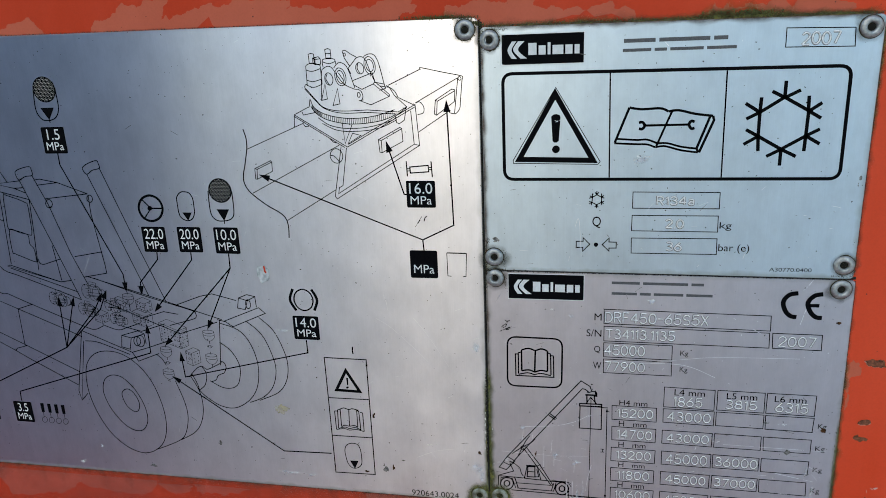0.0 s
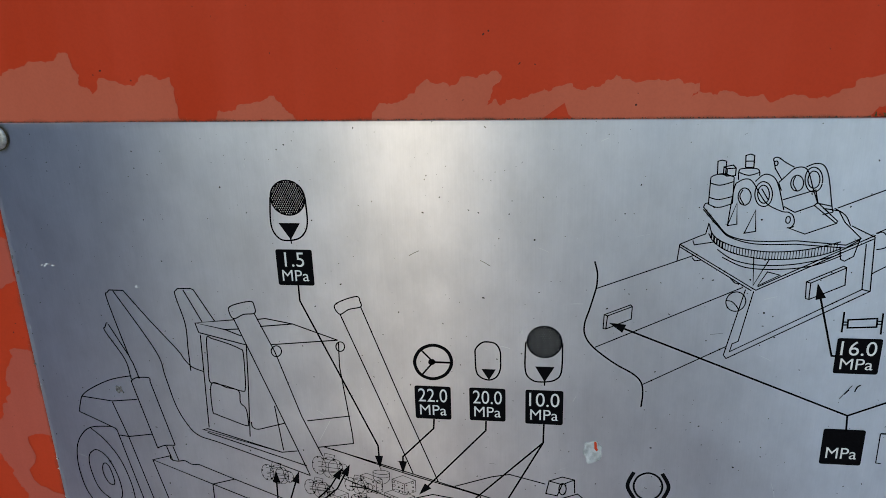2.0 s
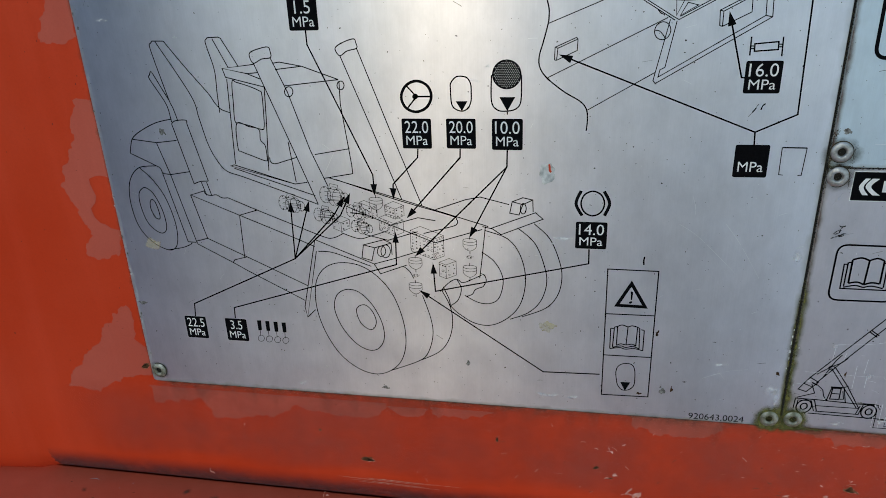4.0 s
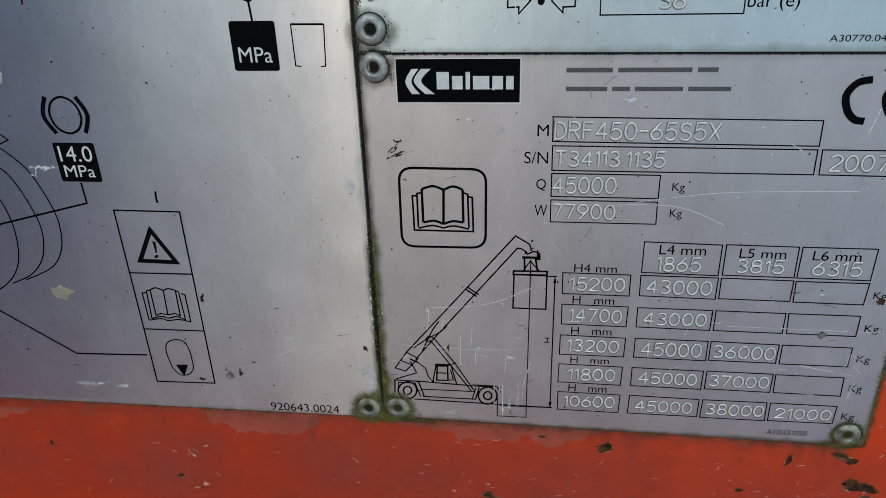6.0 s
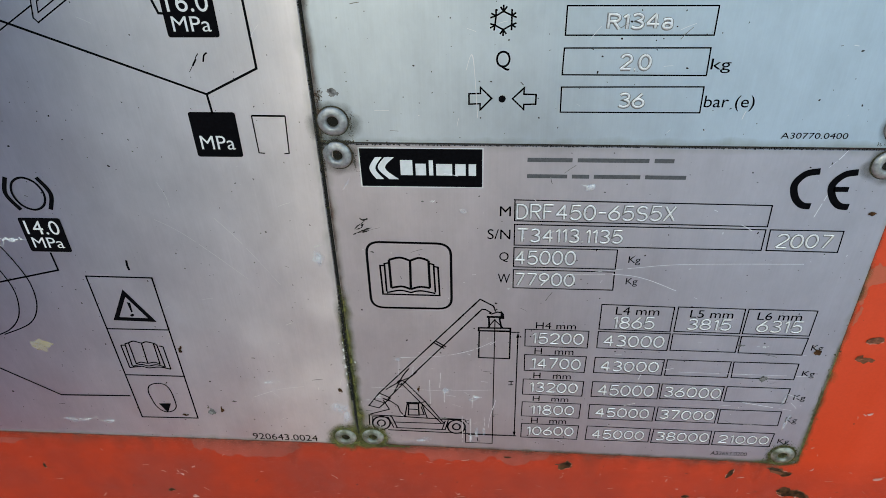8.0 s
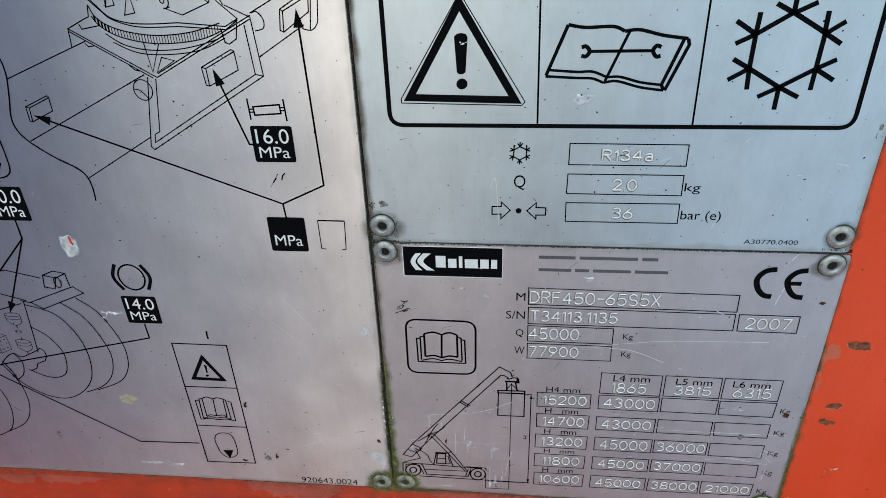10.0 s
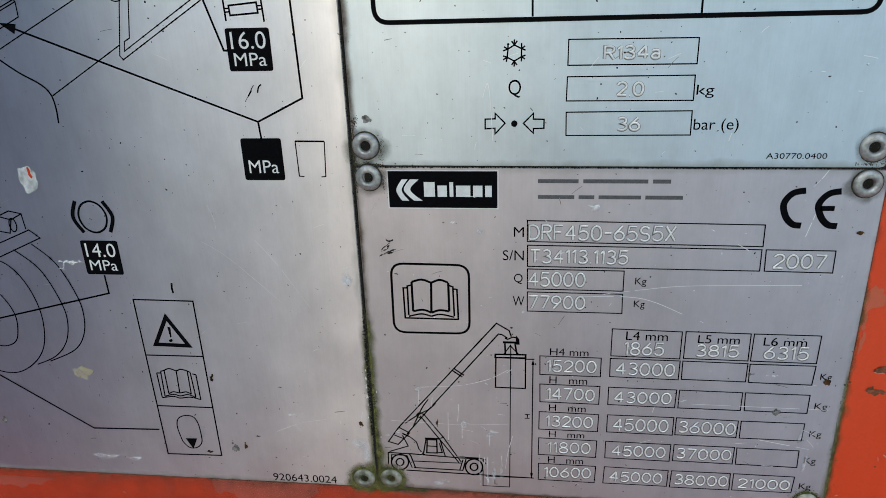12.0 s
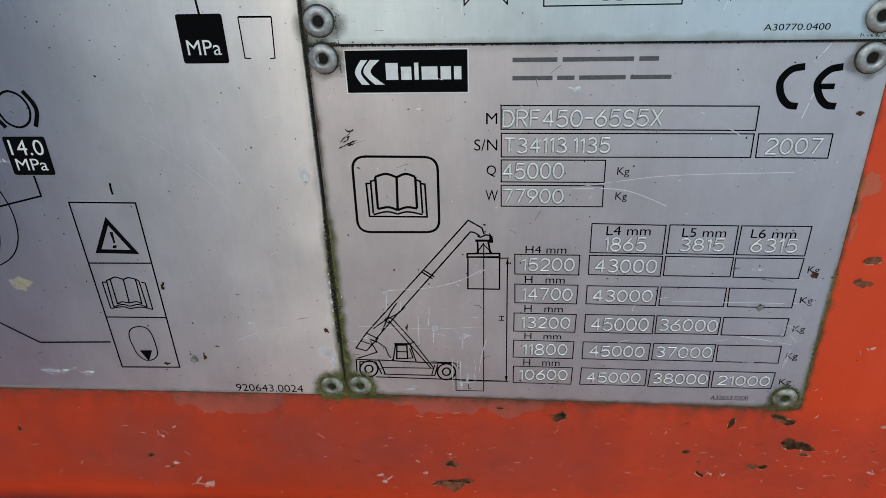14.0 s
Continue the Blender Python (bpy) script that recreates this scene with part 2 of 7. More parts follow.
grime_film = film("road_grime_film", (0.30, 0.056, 0.038), (0.42, 0.10, 0.072), 0.48, 0.58, 14)
algae_film = film("green_algae_film", (0.05, 0.052, 0.012), (0.19, 0.18, 0.045), 0.34, 0.95)
dark_block_grey = speckled("dark_block_surface", (0.10, 0.11, 0.13), (0.14, 0.15, 0.17), 0.7, 2)


# ---- mesh helpers ----
def mesh_object(name, verts, faces, mat, parent=None, label=""):
    me = bpy.data.meshes.new(name)
    me.from_pydata([tuple(p) for p in verts], [], faces)
    me.validate()
    me.update()
    me.materials.append(mat)
    ob = new(name, me)
    if parent:
        ob.parent = parent
    return tagged(ob, label)


def part(name, bm, mat, parent, label="", smooth=False):
    me = bpy.data.meshes.new(name)
    bm.to_mesh(me)
    bm.free()
    me.materials.append(mat)
    if smooth:
        for p in me.polygons:
            p.use_smooth = True
    ob = new(name, me)
    ob.parent = parent
    return tagged(ob, label)


def smoothed(pts, closed, steps=6):
    """Points along a smooth curve through pts."""
    n, res = len(pts), []
    spans = n if closed else n - 1
    for i in range(spans):
        if closed:
            p = [pts[(i + k - 1) % n] for k in range(4)]
        else:
            p = [pts[max(0, min(n - 1, i + k - 1))] for k in range(4)]
        for s in range(steps):
            t = s / steps
            res.append(tuple(0.5 * (2 * b + (c - a) * t + (2 * a - 5 * b + 4 * c - d) * t * t + (3 * b - a - 3 * c + d) * t ** 3)
                             for a, b, c, d in zip(*p)))
    return res if closed else res + [pts[-1]]


def ribbon(w, pts, closed=False):
    """Quads of a line of width w with mitred corners, as lists of (u, v)."""
    q = [Vector(p) for i, p in enumerate(pts) if i == 0 or (Vector(p) - Vector(pts[i - 1])).length > 1e-4]
    n, sides = len(q), []
    for i, p in enumerate(q):
        a = (p - q[i - 1]).normalized() if closed or i else None
        b = (q[(i + 1) % n] - p).normalized() if closed or i < n - 1 else None
        a, b = a or b, b or a
        way = (a + b)
        way = way.normalized() if way.length > 1e-3 else a
        side = Vector((-way.y, way.x))
        grow = min(2.2, 1 / max(0.3, abs(side.dot(Vector((-a.y, a.x))))))
        sides.append((p + side * w / 2 * grow, p - side * w / 2 * grow))
    last = n if closed else n - 1
    return [[sides[i][1], sides[(i + 1) % n][1], sides[(i + 1) % n][0], sides[i][0]] for i in range(last)]


def line(w, *pts):
    return ribbon(w, pts)


def loop(w, *pts):
    return ribbon(w, pts, True)


def curve(w, *pts):
    return ribbon(w, smoothed(pts, False))


def ring(w, *pts):
    return ribbon(w, smoothed(pts, True), True)


def fill(*pts):
    return [[Vector(p) for p in pts]]


def corner_path(quad, radius, steps=6):
    """The outline of a quad with rounded corners."""
    res, n = [], len(quad)
    for i in range(n):
        p, a, b = Vector(quad[i]), Vector(quad[i - 1]), Vector(quad[(i + 1) % n])
        s, e = p + (a - p).normalized() * radius, p + (b - p).normalized() * radius
        for k in range(steps + 1):
            t = k / steps
            res.append(tuple(s * (1 - t) ** 2 + p * 2 * t * (1 - t) + e * t * t))
    return res


def rounded(w, *quad):
    return ribbon(w, corner_path(quad, 5.5), True)


def arrow(w, *pts):
    """A leader line that ends in a solid arrowhead."""
    a, b = Vector(pts[-2]), Vector(pts[-1])
    way = (b - a).normalized()
    side, base = Vector((-way.y, way.x)), b - way * 7.0
    return ribbon(w, list(pts[:-1]) + [tuple(base)]) + [[b, base + side * 2.0, base - side * 2.0]]


def flat_mesh(name, polys, mat, parent, y, label=""):
    verts, faces = [], []
    for p in polys:
        area = sum(p[i - 1][0] * p[i][1] - p[i][0] * p[i - 1][1] for i in range(len(p)))
        if abs(area) < 1e-7:
            continue
        k = len(verts)
        verts += [at(q[0], q[1], y) for q in (p if area > 0 else reversed(p))]
        faces.append(list(range(k, k + len(p))))
    return mesh_object(name, verts, faces, mat, parent, label)


PIECED = ("wheel_drawing", "cab_drawing", "boom_drawing", "frame_drawing", "head_deck_drawing")


def touching(prims, gap=0.5):
    """Strokes sorted into bunches that touch or cross one another."""
    clouds = []
    for polys in prims:
        dots = []
        for poly in polys:
            for a, b in zip(poly, list(poly[1:]) + [poly[0]]):
                n = max(1, int(math.hypot(b[0] - a[0], b[1] - a[1]) / 0.4))
                dots += [(a[0] + (b[0] - a[0]) * k / n, a[1] + (b[1] - a[1]) * k / n) for k in range(n)]
        clouds.append(np.array(dots))
    bunches = []
    for k, dots in enumerate(clouds):
        near = [b for b in bunches if any(np.hypot(dots[:, None, 0] - clouds[i][None, :, 0], dots[:, None, 1] - clouds[i][None, :, 1]).min() < gap for i in b)]
        bunches = [b for b in bunches if b not in near] + [sum(near, []) + [k]]
    return [[prims[i] for i in sorted(b)] for b in bunches]


def print_part(name, prims, parent, label="", mat=None, y=INK):
    """Ink strokes as one flat part; loose strokes of the larger drawings become parts of their own."""
    if name in PIECED:
        return [flat_mesh(name, [p for prim in bunch for p in prim], mat or ink, parent, y, label) for bunch in touching(prims)]
    return flat_mesh(name, [p for prim in prims for p in prim], mat or ink, parent, y, label)


def print_group(name, parent, label=""):
    """A printed drawing whose own pieces are parts below it."""
    ob = new(name)
    ob.parent = parent
    return tagged(ob, label)


def symbol(name, prims, parent):
    """A printed symbol whose strokes are parts of their own."""
    group = print_group(name, parent)
    for prim in prims:
        print_part("stroke", [prim], group)


GLYPHS = {}


def glyphs(text, heavy):
    """Vertices and faces of a word in the built-in font, and its bounds."""
    if (text, heavy) not in GLYPHS:
        font = bpy.data.curves.new("word", "FONT")
        font.body, font.resolution_u, font.offset = text, 4, heavy
        ob = new("word", font)
        me = bpy.data.meshes.new_from_object(ob.evaluated_get(bpy.context.evaluated_depsgraph_get()))
        v = [(p.co.x, p.co.y) for p in me.vertices]
        f = [tuple(p.vertices) for p in me.polygons]
        bpy.data.objects.remove(ob)
        bpy.data.curves.remove(font)
        bpy.data.meshes.remove(me)
        xs, ys = [p[0] for p in v], [p[1] for p in v]
        GLYPHS[text, heavy] = v, f, (min(xs), min(ys), max(xs), max(ys))
    return GLYPHS[text, heavy]


def placed_word(text, u0, v0, u1, v1, y, heavy=0.0):
    v, f, (x0, y0, x1, y1) = glyphs(text, heavy)
    return [at(u0 + (p[0] - x0) / (x1 - x0) * (u1 - u0), v0 + (p[1] - y0) / (y1 - y0) * (v1 - v0), y) for p in v], f


def text_part(name, text, u0, v0, u1, v1, mat, parent, y=INK, heavy=0.0):
    verts, faces = placed_word(text, u0, v0, u1, v1, y, heavy)
    return mesh_object(name, verts, faces, mat, parent)


def bow(cx, cy, rx, ry, a0, a1, n=10):
    """Points of an arc, in degrees anticlockwise from the right."""
    return [(cx + rx * math.cos(radians(a0 + (a1 - a0) * k / n)), cy + ry * math.sin(radians(a0 + (a1 - a0) * k / n))) for k in range(n + 1)]


# single-stroke characters of an engraving machine, in a cell one unit high: width, strokes
STROKES = {}
STROKES["0"] = (0.60, [bow(0.30, 0.5, 0.30, 0.5, 90, 450, 22)])
STROKES["1"] = (0.22, [[(0.0, 0.80), (0.20, 1.0)], [(0.20, 1.0), (0.20, 0.0)]])
STROKES["2"] = (0.56, [bow(0.28, 0.72, 0.28, 0.28, 165, -35, 12) + [(0.0, 0.0)], [(0.0, 0.0), (0.56, 0.0)]])
STROKES["3"] = (0.56, [bow(0.27, 0.76, 0.25, 0.24, 150, -90, 12) + bow(0.27, 0.26, 0.29, 0.26, 90, -150, 12)])
STROKES["4"] = (0.60, [[(0.44, 0.0), (0.44, 1.0)], [(0.44, 1.0), (0.0, 0.30)], [(0.0, 0.30), (0.60, 0.30)]])
STROKES["5"] = (0.58, [[(0.54, 1.0), (0.10, 1.0), (0.04, 0.52)] + bow(0.28, 0.32, 0.30, 0.32, 125, -150, 14)])
STROKES["6"] = (0.58, [[(0.46, 1.0), (0.10, 0.52)] + bow(0.29, 0.30, 0.29, 0.30, 165, 525, 20)])
STROKES["7"] = (0.56, [[(0.0, 1.0), (0.56, 1.0)], [(0.56, 1.0), (0.18, 0.0)]])
STROKES["8"] = (0.58, [bow(0.29, 0.76, 0.24, 0.24, 270, 630, 18), bow(0.29, 0.26, 0.29, 0.26, 90, 450, 18)])
STROKES["9"] = (0.58, [[(0.12, 0.0), (0.48, 0.48)] + bow(0.29, 0.70, 0.29, 0.30, -15, 345, 20)])
STROKES["D"] = (0.58, [[(0.0, 0.0), (0.0, 1.0), (0.22, 1.0)] + bow(0.22, 0.5, 0.36, 0.5, 80, -80, 12) + [(0.22, 0.0), (0.0, 0.0)]])
STROKES["R"] = (0.56, [[(0.0, 0.0), (0.0, 1.0), (0.28, 1.0)] + bow(0.30, 0.75, 0.25, 0.25, 80, -80, 9) + [(0.0, 0.5)], [(0.28, 0.5), (0.56, 0.0)]])
STROKES["F"] = (0.50, [[(0.0, 0.0), (0.0, 1.0), (0.50, 1.0)], [(0.0, 0.52), (0.40, 0.52)]])
STROKES["S"] = (0.56, [bow(0.28, 0.75, 0.26, 0.25, 30, 265, 12) + bow(0.28, 0.26, 0.28, 0.26, 85, -150, 12)])
STROKES["T"] = (0.60, [[(0.0, 1.0), (0.60, 1.0)], [(0.30, 1.0), (0.30, 0.0)]])
STROKES["X"] = (0.56, [[(0.0, 0.0), (0.56, 1.0)], [(0.0, 1.0), (0.56, 0.0)]])
STROKES["a"] = (0.46, [[(0.02, 0.58)] + bow(0.24, 0.50, 0.20, 0.16, 120, 0, 6) + [(0.44, 0.0)], bow(0.24, 0.20, 0.21, 0.20, 20, 380, 14)])
STROKES["-"] = (0.40, [[(0.0, 0.48), (0.40, 0.48)]])
STROKES["."] = (0.06, [[(0.0, 0.02), (0.06, 0.02)]])


def engraved(text, u0, v0, u1, v1, parent):
    """Characters cut with a rotary tool: a bright raised burr over a dark ribbon that paints the shallow groove's
    shade.
    """
    total = sum(STROKES[c][0] for c in text) + 0.20 * (len(text) - 1)
    wide, tall, pos = (u1 - u0 - 0.9) / total, v1 - v0 - 0.9, 0.0
    shade_polys, verts, faces = [], [], []
    jog = random.Random(int(u0 * 10 + v0))
    for c in text:
        for stroke in STROKES[c][1]:
            drop = jog.uniform(-0.15, 0.15)
            pts = [Vector((u0 + 0.45 + (pos + p[0]) * wide, v0 + 0.45 + drop + p[1] * tall)) for p in stroke]
            pts = [p for i, p in enumerate(pts) if i == 0 or (p - pts[i - 1]).length > 0.05]
            # shifted low and left, so the dark ribbon reads as shade beside the stroke
            shade_polys += ribbon(1.26, [(p.x - 0.07, p.y - 0.12) for p in pts])
            for off in (0.0,):
                k = len(verts)
                for i, p in enumerate(pts):
                    a = (p - pts[i - 1]).normalized() if i else (pts[1] - p).normalized()
                    b = (pts[i + 1] - p).normalized() if i < len(pts) - 1 else a
                    way = (a + b).normalized() if (a + b).length > 0.2 else a
                    side = Vector((-way.y, way.x))
                    grow = min(1.7, 1 / max(0.4, abs(side.dot(Vector((-a.y, a.x))))))
                    mid, high = p + side * off * grow, jog.uniform(0.00016, 0.00024)
                    verts += [at(*(mid - side * 0.36), INK - 0.00003), at(*mid, INK - high), at(*(mid + side * 0.36), INK - 0.00003)]
                for i in range(len(pts) - 1):
                    a, b = k + 3 * i, k + 3 * i + 3
                    faces += [(a, b, b + 1, a + 1), (a + 1, b + 1, b + 2, a + 2)]
        pos += STROKES[c][0] + 0.20
    base = flat_mesh("engraved_groove", shade_polys, groove_shade, parent, INK - 0.00001, "engraved groove, its shade painted as a dark ribbon")
    mesh_object("engraved_burr", verts, faces, groove, base, "bright engraved burr")


def disc(u, v, r, n=28):
    return [(u + r * math.cos(k * math.tau / n), v + r * math.sin(k * math.tau / n)) for k in range(n)]


def box(u0, v0, u1, v1):
    return fill((u0, v0), (u1, v0), (u1, v1), (u0, v1))


def word_bars(u0, v0, u1, v1, counts, parent):
    """A line of small print as plain bars, a bar a word."""
    unit = (u1 - u0) / (sum(counts) + 0.8 * (len(counts) - 1))
    for n in counts:
        print_part("word_bar", [box(u0, v0 + (v1 - v0) * 0.25, u0 + n * unit, v0 + (v1 - v0) * 0.64)], parent, "", grey_ink)
        u0 += (n + 0.8) * unit


def pressure_tag(parent, u, v, w, h, value):
    """A black rounded square with a pressure in it."""
    quad = [(u - w / 2, v - h / 2), (u + w / 2, v - h / 2), (u + w / 2, v + h / 2), (u - w / 2, v + h / 2)]
    tag = print_part("pressure_tag", [fill(*corner_path(quad, 1.1))], parent, "black square pressure tag")
    y = INK - LAYER
    if value:
        text_part("tag_figure", value, u - w * (0.40 if len(value) > 3 else 0.27), v + h * 0.02, u + w * (0.40 if len(value) > 3 else 0.27), v + h * 0.42, white, tag, y, 0.0)
        text_part("tag_unit", "MPa", u - w * 0.37, v - h * 0.38, u + w * 0.37, v - h * 0.07, white, tag, y, 0.0)
    else:
        text_part("tag_unit", "MPa", u - w * 0.37, v - h * 0.33, u + w * 0.37, v - h * 0.02, white, tag, y, 0.0)


def dotted_disc(parent, u, v, r):
    """A dark gas bladder symbol: a black disc pierced by a fine screen of dots."""
    body = print_part("bladder_disc", [fill(*disc(u, v, r))], parent)
    dots, pitch = [], 1.0
    for i in range(-12, 13):
        for j in range(-14, 15):
            a, b = (i + 0.5 * (j % 2)) * pitch, j * pitch * 0.866
            if math.hypot(a, b) < r - 0.75:
                dots.append(fill(*disc(u + a, v + b, 0.24, 6)))
    print_part("dot_screen", dots, body, "", silver, INK - LAYER)


def gear_teeth(parent, top, low, n):
    """Short strokes between two arcs."""
    a, b = smoothed(top, False, 12), smoothed(low, False, 12)
    rows = []

    def height(arc, u):
        for p, q in zip(arc, arc[1:]):
            if p[0] <= u <= q[0] and q[0] > p[0]:
                return p[1] + (q[1] - p[1]) * (u - p[0]) / (q[0] - p[0])
        return None
    for k in range(1, n):
        u = a[0][0] + (a[-1][0] - a[0][0]) * k / n
        ends = height(a, u), height(b, u)
        if None not in ends:
            rows.append(line(0.3 if k > 5 else 0.7, (u, ends[0]), (u, ends[1])))
    print_part("gear_teeth_drawing", rows, parent)


def logo_block(parent, tl, br):
    """The maker's mark as plain shapes: a black block with two pale chevrons and a row of pale bars."""
    (u0, v1), (u1, v0) = tl, br
    w, h = u1 - u0, v1 - v0
    block = print_part("logo_block", [box(u0, v0, u1, v1)], parent, "black block with a pale mark")
    y = INK - LAYER
    print_part("logo_border", [loop(0.42, (u0, v0), (u1, v0), (u1, v1), (u0, v1))], block, "thin pale border line", white, y)
    for outer, inner in ((((0.13, 0.77), (0.075, 0.48), (0.125, 0.20)), ((0.185, 0.77), (0.125, 0.48), (0.19, 0.20))),
                         (((0.205, 0.77), (0.145, 0.49), (0.235, 0.20)), ((0.285, 0.77), (0.205, 0.49), (0.315, 0.20)))):
        a, b = (smoothed([(u0 + w * p, v0 + h * q) for p, q in side], False) for side in (outer, inner))
        print_part("chevron", [[[Vector(a[i]), Vector(a[i + 1]), Vector(b[i + 1]), Vector(b[i])] for i in range(len(a) - 1)]], block, "", white, y)
    pos = 0.33
    for wd, tall in ((0.10, 1), (0.085, 0), (0.035, 1), (0.13, 0), (0.085, 0), (0.06, 0)):
        print_part("logo_bar", [box(u0 + w * pos, v0 + h * 0.31, u0 + w * (pos + wd), v0 + h * (0.70 if tall else 0.61))], block, "", white, y)
        pos += wd + 0.024


def ragged(pts, seed, rough=0.16, rounds=4, smooth_first=False):
    """An outline broken up by chance between its corner points."""
    r = random.Random(seed * 7 + 3)
    q = [Vector(p) for p in pts]
    for k in range(rounds):
        res = []
        for i, p in enumerate(q):
            n = q[(i + 1) % len(q)]
            d = n - p
            res.append(p)
            if d.length > 0.45:
                res.append(p + d * r.uniform(0.35, 0.65) + Vector((-d.y, d.x)) * r.gauss(0, rough))
        q = res
    return [tuple(p) for p in q]


def film_mesh(name, outline, mat, parent, y, label=""):
    """A thin flat flake with an uneven rim."""
    bm = bmesh.new()
    vs = [bm.verts.new(at(p[0], p[1], y)) for p in outline]
    edges = [bm.edges.new((vs[i - 1], vs[i])) for i in range(len(vs))]
    bmesh.ops.triangle_fill(bm, use_beauty=True, use_dissolve=False, edges=edges)
    for f in bm.faces:
        f.normal_update()
        if f.normal.y > 0:
            f.normal_flip()
    return part(name, bm, mat, parent, label)


def mesh_of(bm, name, mat):
    me = bpy.data.meshes.new(name)
    bm.to_mesh(me)
    bm.free()
    me.materials.append(mat)
    for p in me.polygons:
        p.use_smooth = True
    return me


# ---- the machine's side: panel, ledge and ground ----
PANEL = FRONT + 0.0016


def swept(profile, cols):
    """A closed profile of (y, v) drawn out along u; cols rows of (u, shift towards the front)."""
    bm = bmesh.new()
    n = len(profile)
    grid = [[bm.verts.new(at(u, v, y - d)) for y, v in profile] for u, d in cols]
    for i in range(len(cols) - 1):
        for j in range(n):
            bm.faces.new((grid[i][j], grid[i][(j + 1) % n], grid[i + 1][(j + 1) % n], grid[i + 1][j]))
    bm.normal_update()
    return bm


def panel_mesh():
    """Folded sheet: flat above, rolled back at the foot, with an upright crease beyond the chart."""
    foot = [(PANEL, 660), (PANEL, 200), (PANEL, -40), (PANEL, -66)]
    for k in range(1, 13):
        a = k * math.pi / 2 / 12
        foot.append((PANEL + 0.036 * (1 - math.cos(a)), -66 - 36 * math.sin(a)))
    foot.append((PANEL + 0.060, -102))
    cols = [(-1100, 0.10), (-400, 0.036)] + [(-109 + 9 * k / 4, 0.0014 * (4 - k) ** 2 / 16) for k in range(-4, 5)] + [(0, 0), (400, 0), (1300, 0)]
    back = [(y + (0.003 if v > -80 else 0.0), v if v > -80 else v + 3) for y, v in reversed(foot[:4] + foot[-1:])]
    return swept(foot + back, cols)


panel_root = tagged(new("machine_body"), "orange-red painted steel side of a heavy machine, faded and chipped", "machine")
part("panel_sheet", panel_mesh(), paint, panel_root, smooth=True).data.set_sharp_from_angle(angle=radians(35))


def ledge_mesh():
    prof = [(0.4110, -94), (0.4105, -91.5), (0.4090, -91.15), (0.30, -91.6)]
    prof += [(0.30 - 0.012 * math.sin(a), -103.6 + 12 * math.cos(a)) for a in (0.3, 0.6, 0.9, 1.2, 1.57)]
    prof += [(0.288, -180), (0.288, -1230)]
    back = [(y + 0.004, v - 4) for y, v in reversed(prof)]
    return swept(prof + back, [(-1100, 0), (-300, 0), (300, 0), (1300, 0)])


part("ledge_sheet", ledge_mesh(), dusty_paint, panel_root, "painted steel ledge below the panel", smooth=True).data.set_sharp_from_angle(angle=radians(35))



def core_mesh():
    """The plain closed body behind the sheets, down to the ground."""
    prof = [(PANEL + 0.006, 655), (1.5, 655), (1.5, -1236), (0.296, -1236), (0.296, -125), (0.52, -130), (0.52, -60), (PANEL + 0.006, -60)]
    bm = swept(prof, [(-1095, 0), (1295, 0)])
    for side in (list(bm.verts)[:len(prof)], list(bm.verts)[len(prof):]):
        bm.faces.new(side)
    bmesh.ops.recalc_face_normals(bm, faces=bm.faces[:])
    return bm


part("body_shell", core_mesh(), paint, panel_root)

ground_bm = bmesh.new()
bmesh.ops.create_grid(ground_bm, x_segments=8, y_segments=8, size=400)
ground_me = bpy.data.meshes.new("ground")
ground_bm.to_mesh(ground_me)
ground_bm.free()
ground_me.materials.append(asphalt)
tagged(new("ground", ground_me), "dark grey asphalt yard", "ground", kind="structure")
# unseen slabs added on the ground: mauve tints, pale brightens the plates' reflections
for name, label, mat, corners in (("reflector_1", "unseen mauve strip added to tint the plates' reflections", mauve_strip_mat, ((-7, 0.25), (-7, -3.4), (1.0, -3.4), (0.3, 0.25))),
                                  ("reflector_2", "unseen pale slab added to brighten reflections on the right", slab_mat, ((0.3, 0.25), (1.0, -3.4), (8.0, -42), (45, -42), (45, 0.25)))):
    slab = bmesh.new()
    low = slab.faces.new([slab.verts.new((x, y, 0.0)) for x, y in corners])
    for p in bmesh.ops.extrude_face_region(slab, geom=[low])["geom"]:
        if isinstance(p, bmesh.types.BMVert):
            p.co.z = 0.02
    bmesh.ops.recalc_face_normals(slab, faces=slab.faces[:])
    me = bpy.data.meshes.new(name)
    slab.to_mesh(me)
    slab.free()
    me.materials.append(mat)
    tagged(new(name, me), label, "pavement", kind="structure")


# ---- plates ----
def lathe(profile, n=28):
    """A turned shape about the -y axis: profile rows of (radius, height) in millimetres."""
    bm = bmesh.new()
    rows = []
    for r, hgt in profile:
        if r == 0:
            rows.append([bm.verts.new((0, -hgt / 1000, 0))])
        else:
            rows.append([bm.verts.new((r / 1000 * math.cos(k * math.tau / n), -hgt / 1000, r / 1000 * math.sin(k * math.tau / n))) for k in range(n)])
    for a, b in zip(rows, rows[1:]):
        for k in range(n):
            q = [a[k % len(a)], a[(k + 1) % n % len(a)], b[(k + 1) % n % len(b)], b[k % len(b)]]
            q = [v for i, v in enumerate(q) if v not in q[:i]]
            if len(q) > 2:
                bm.faces.new(q)
    bmesh.ops.recalc_face_normals(bm, faces=bm.faces[:])
    return bm


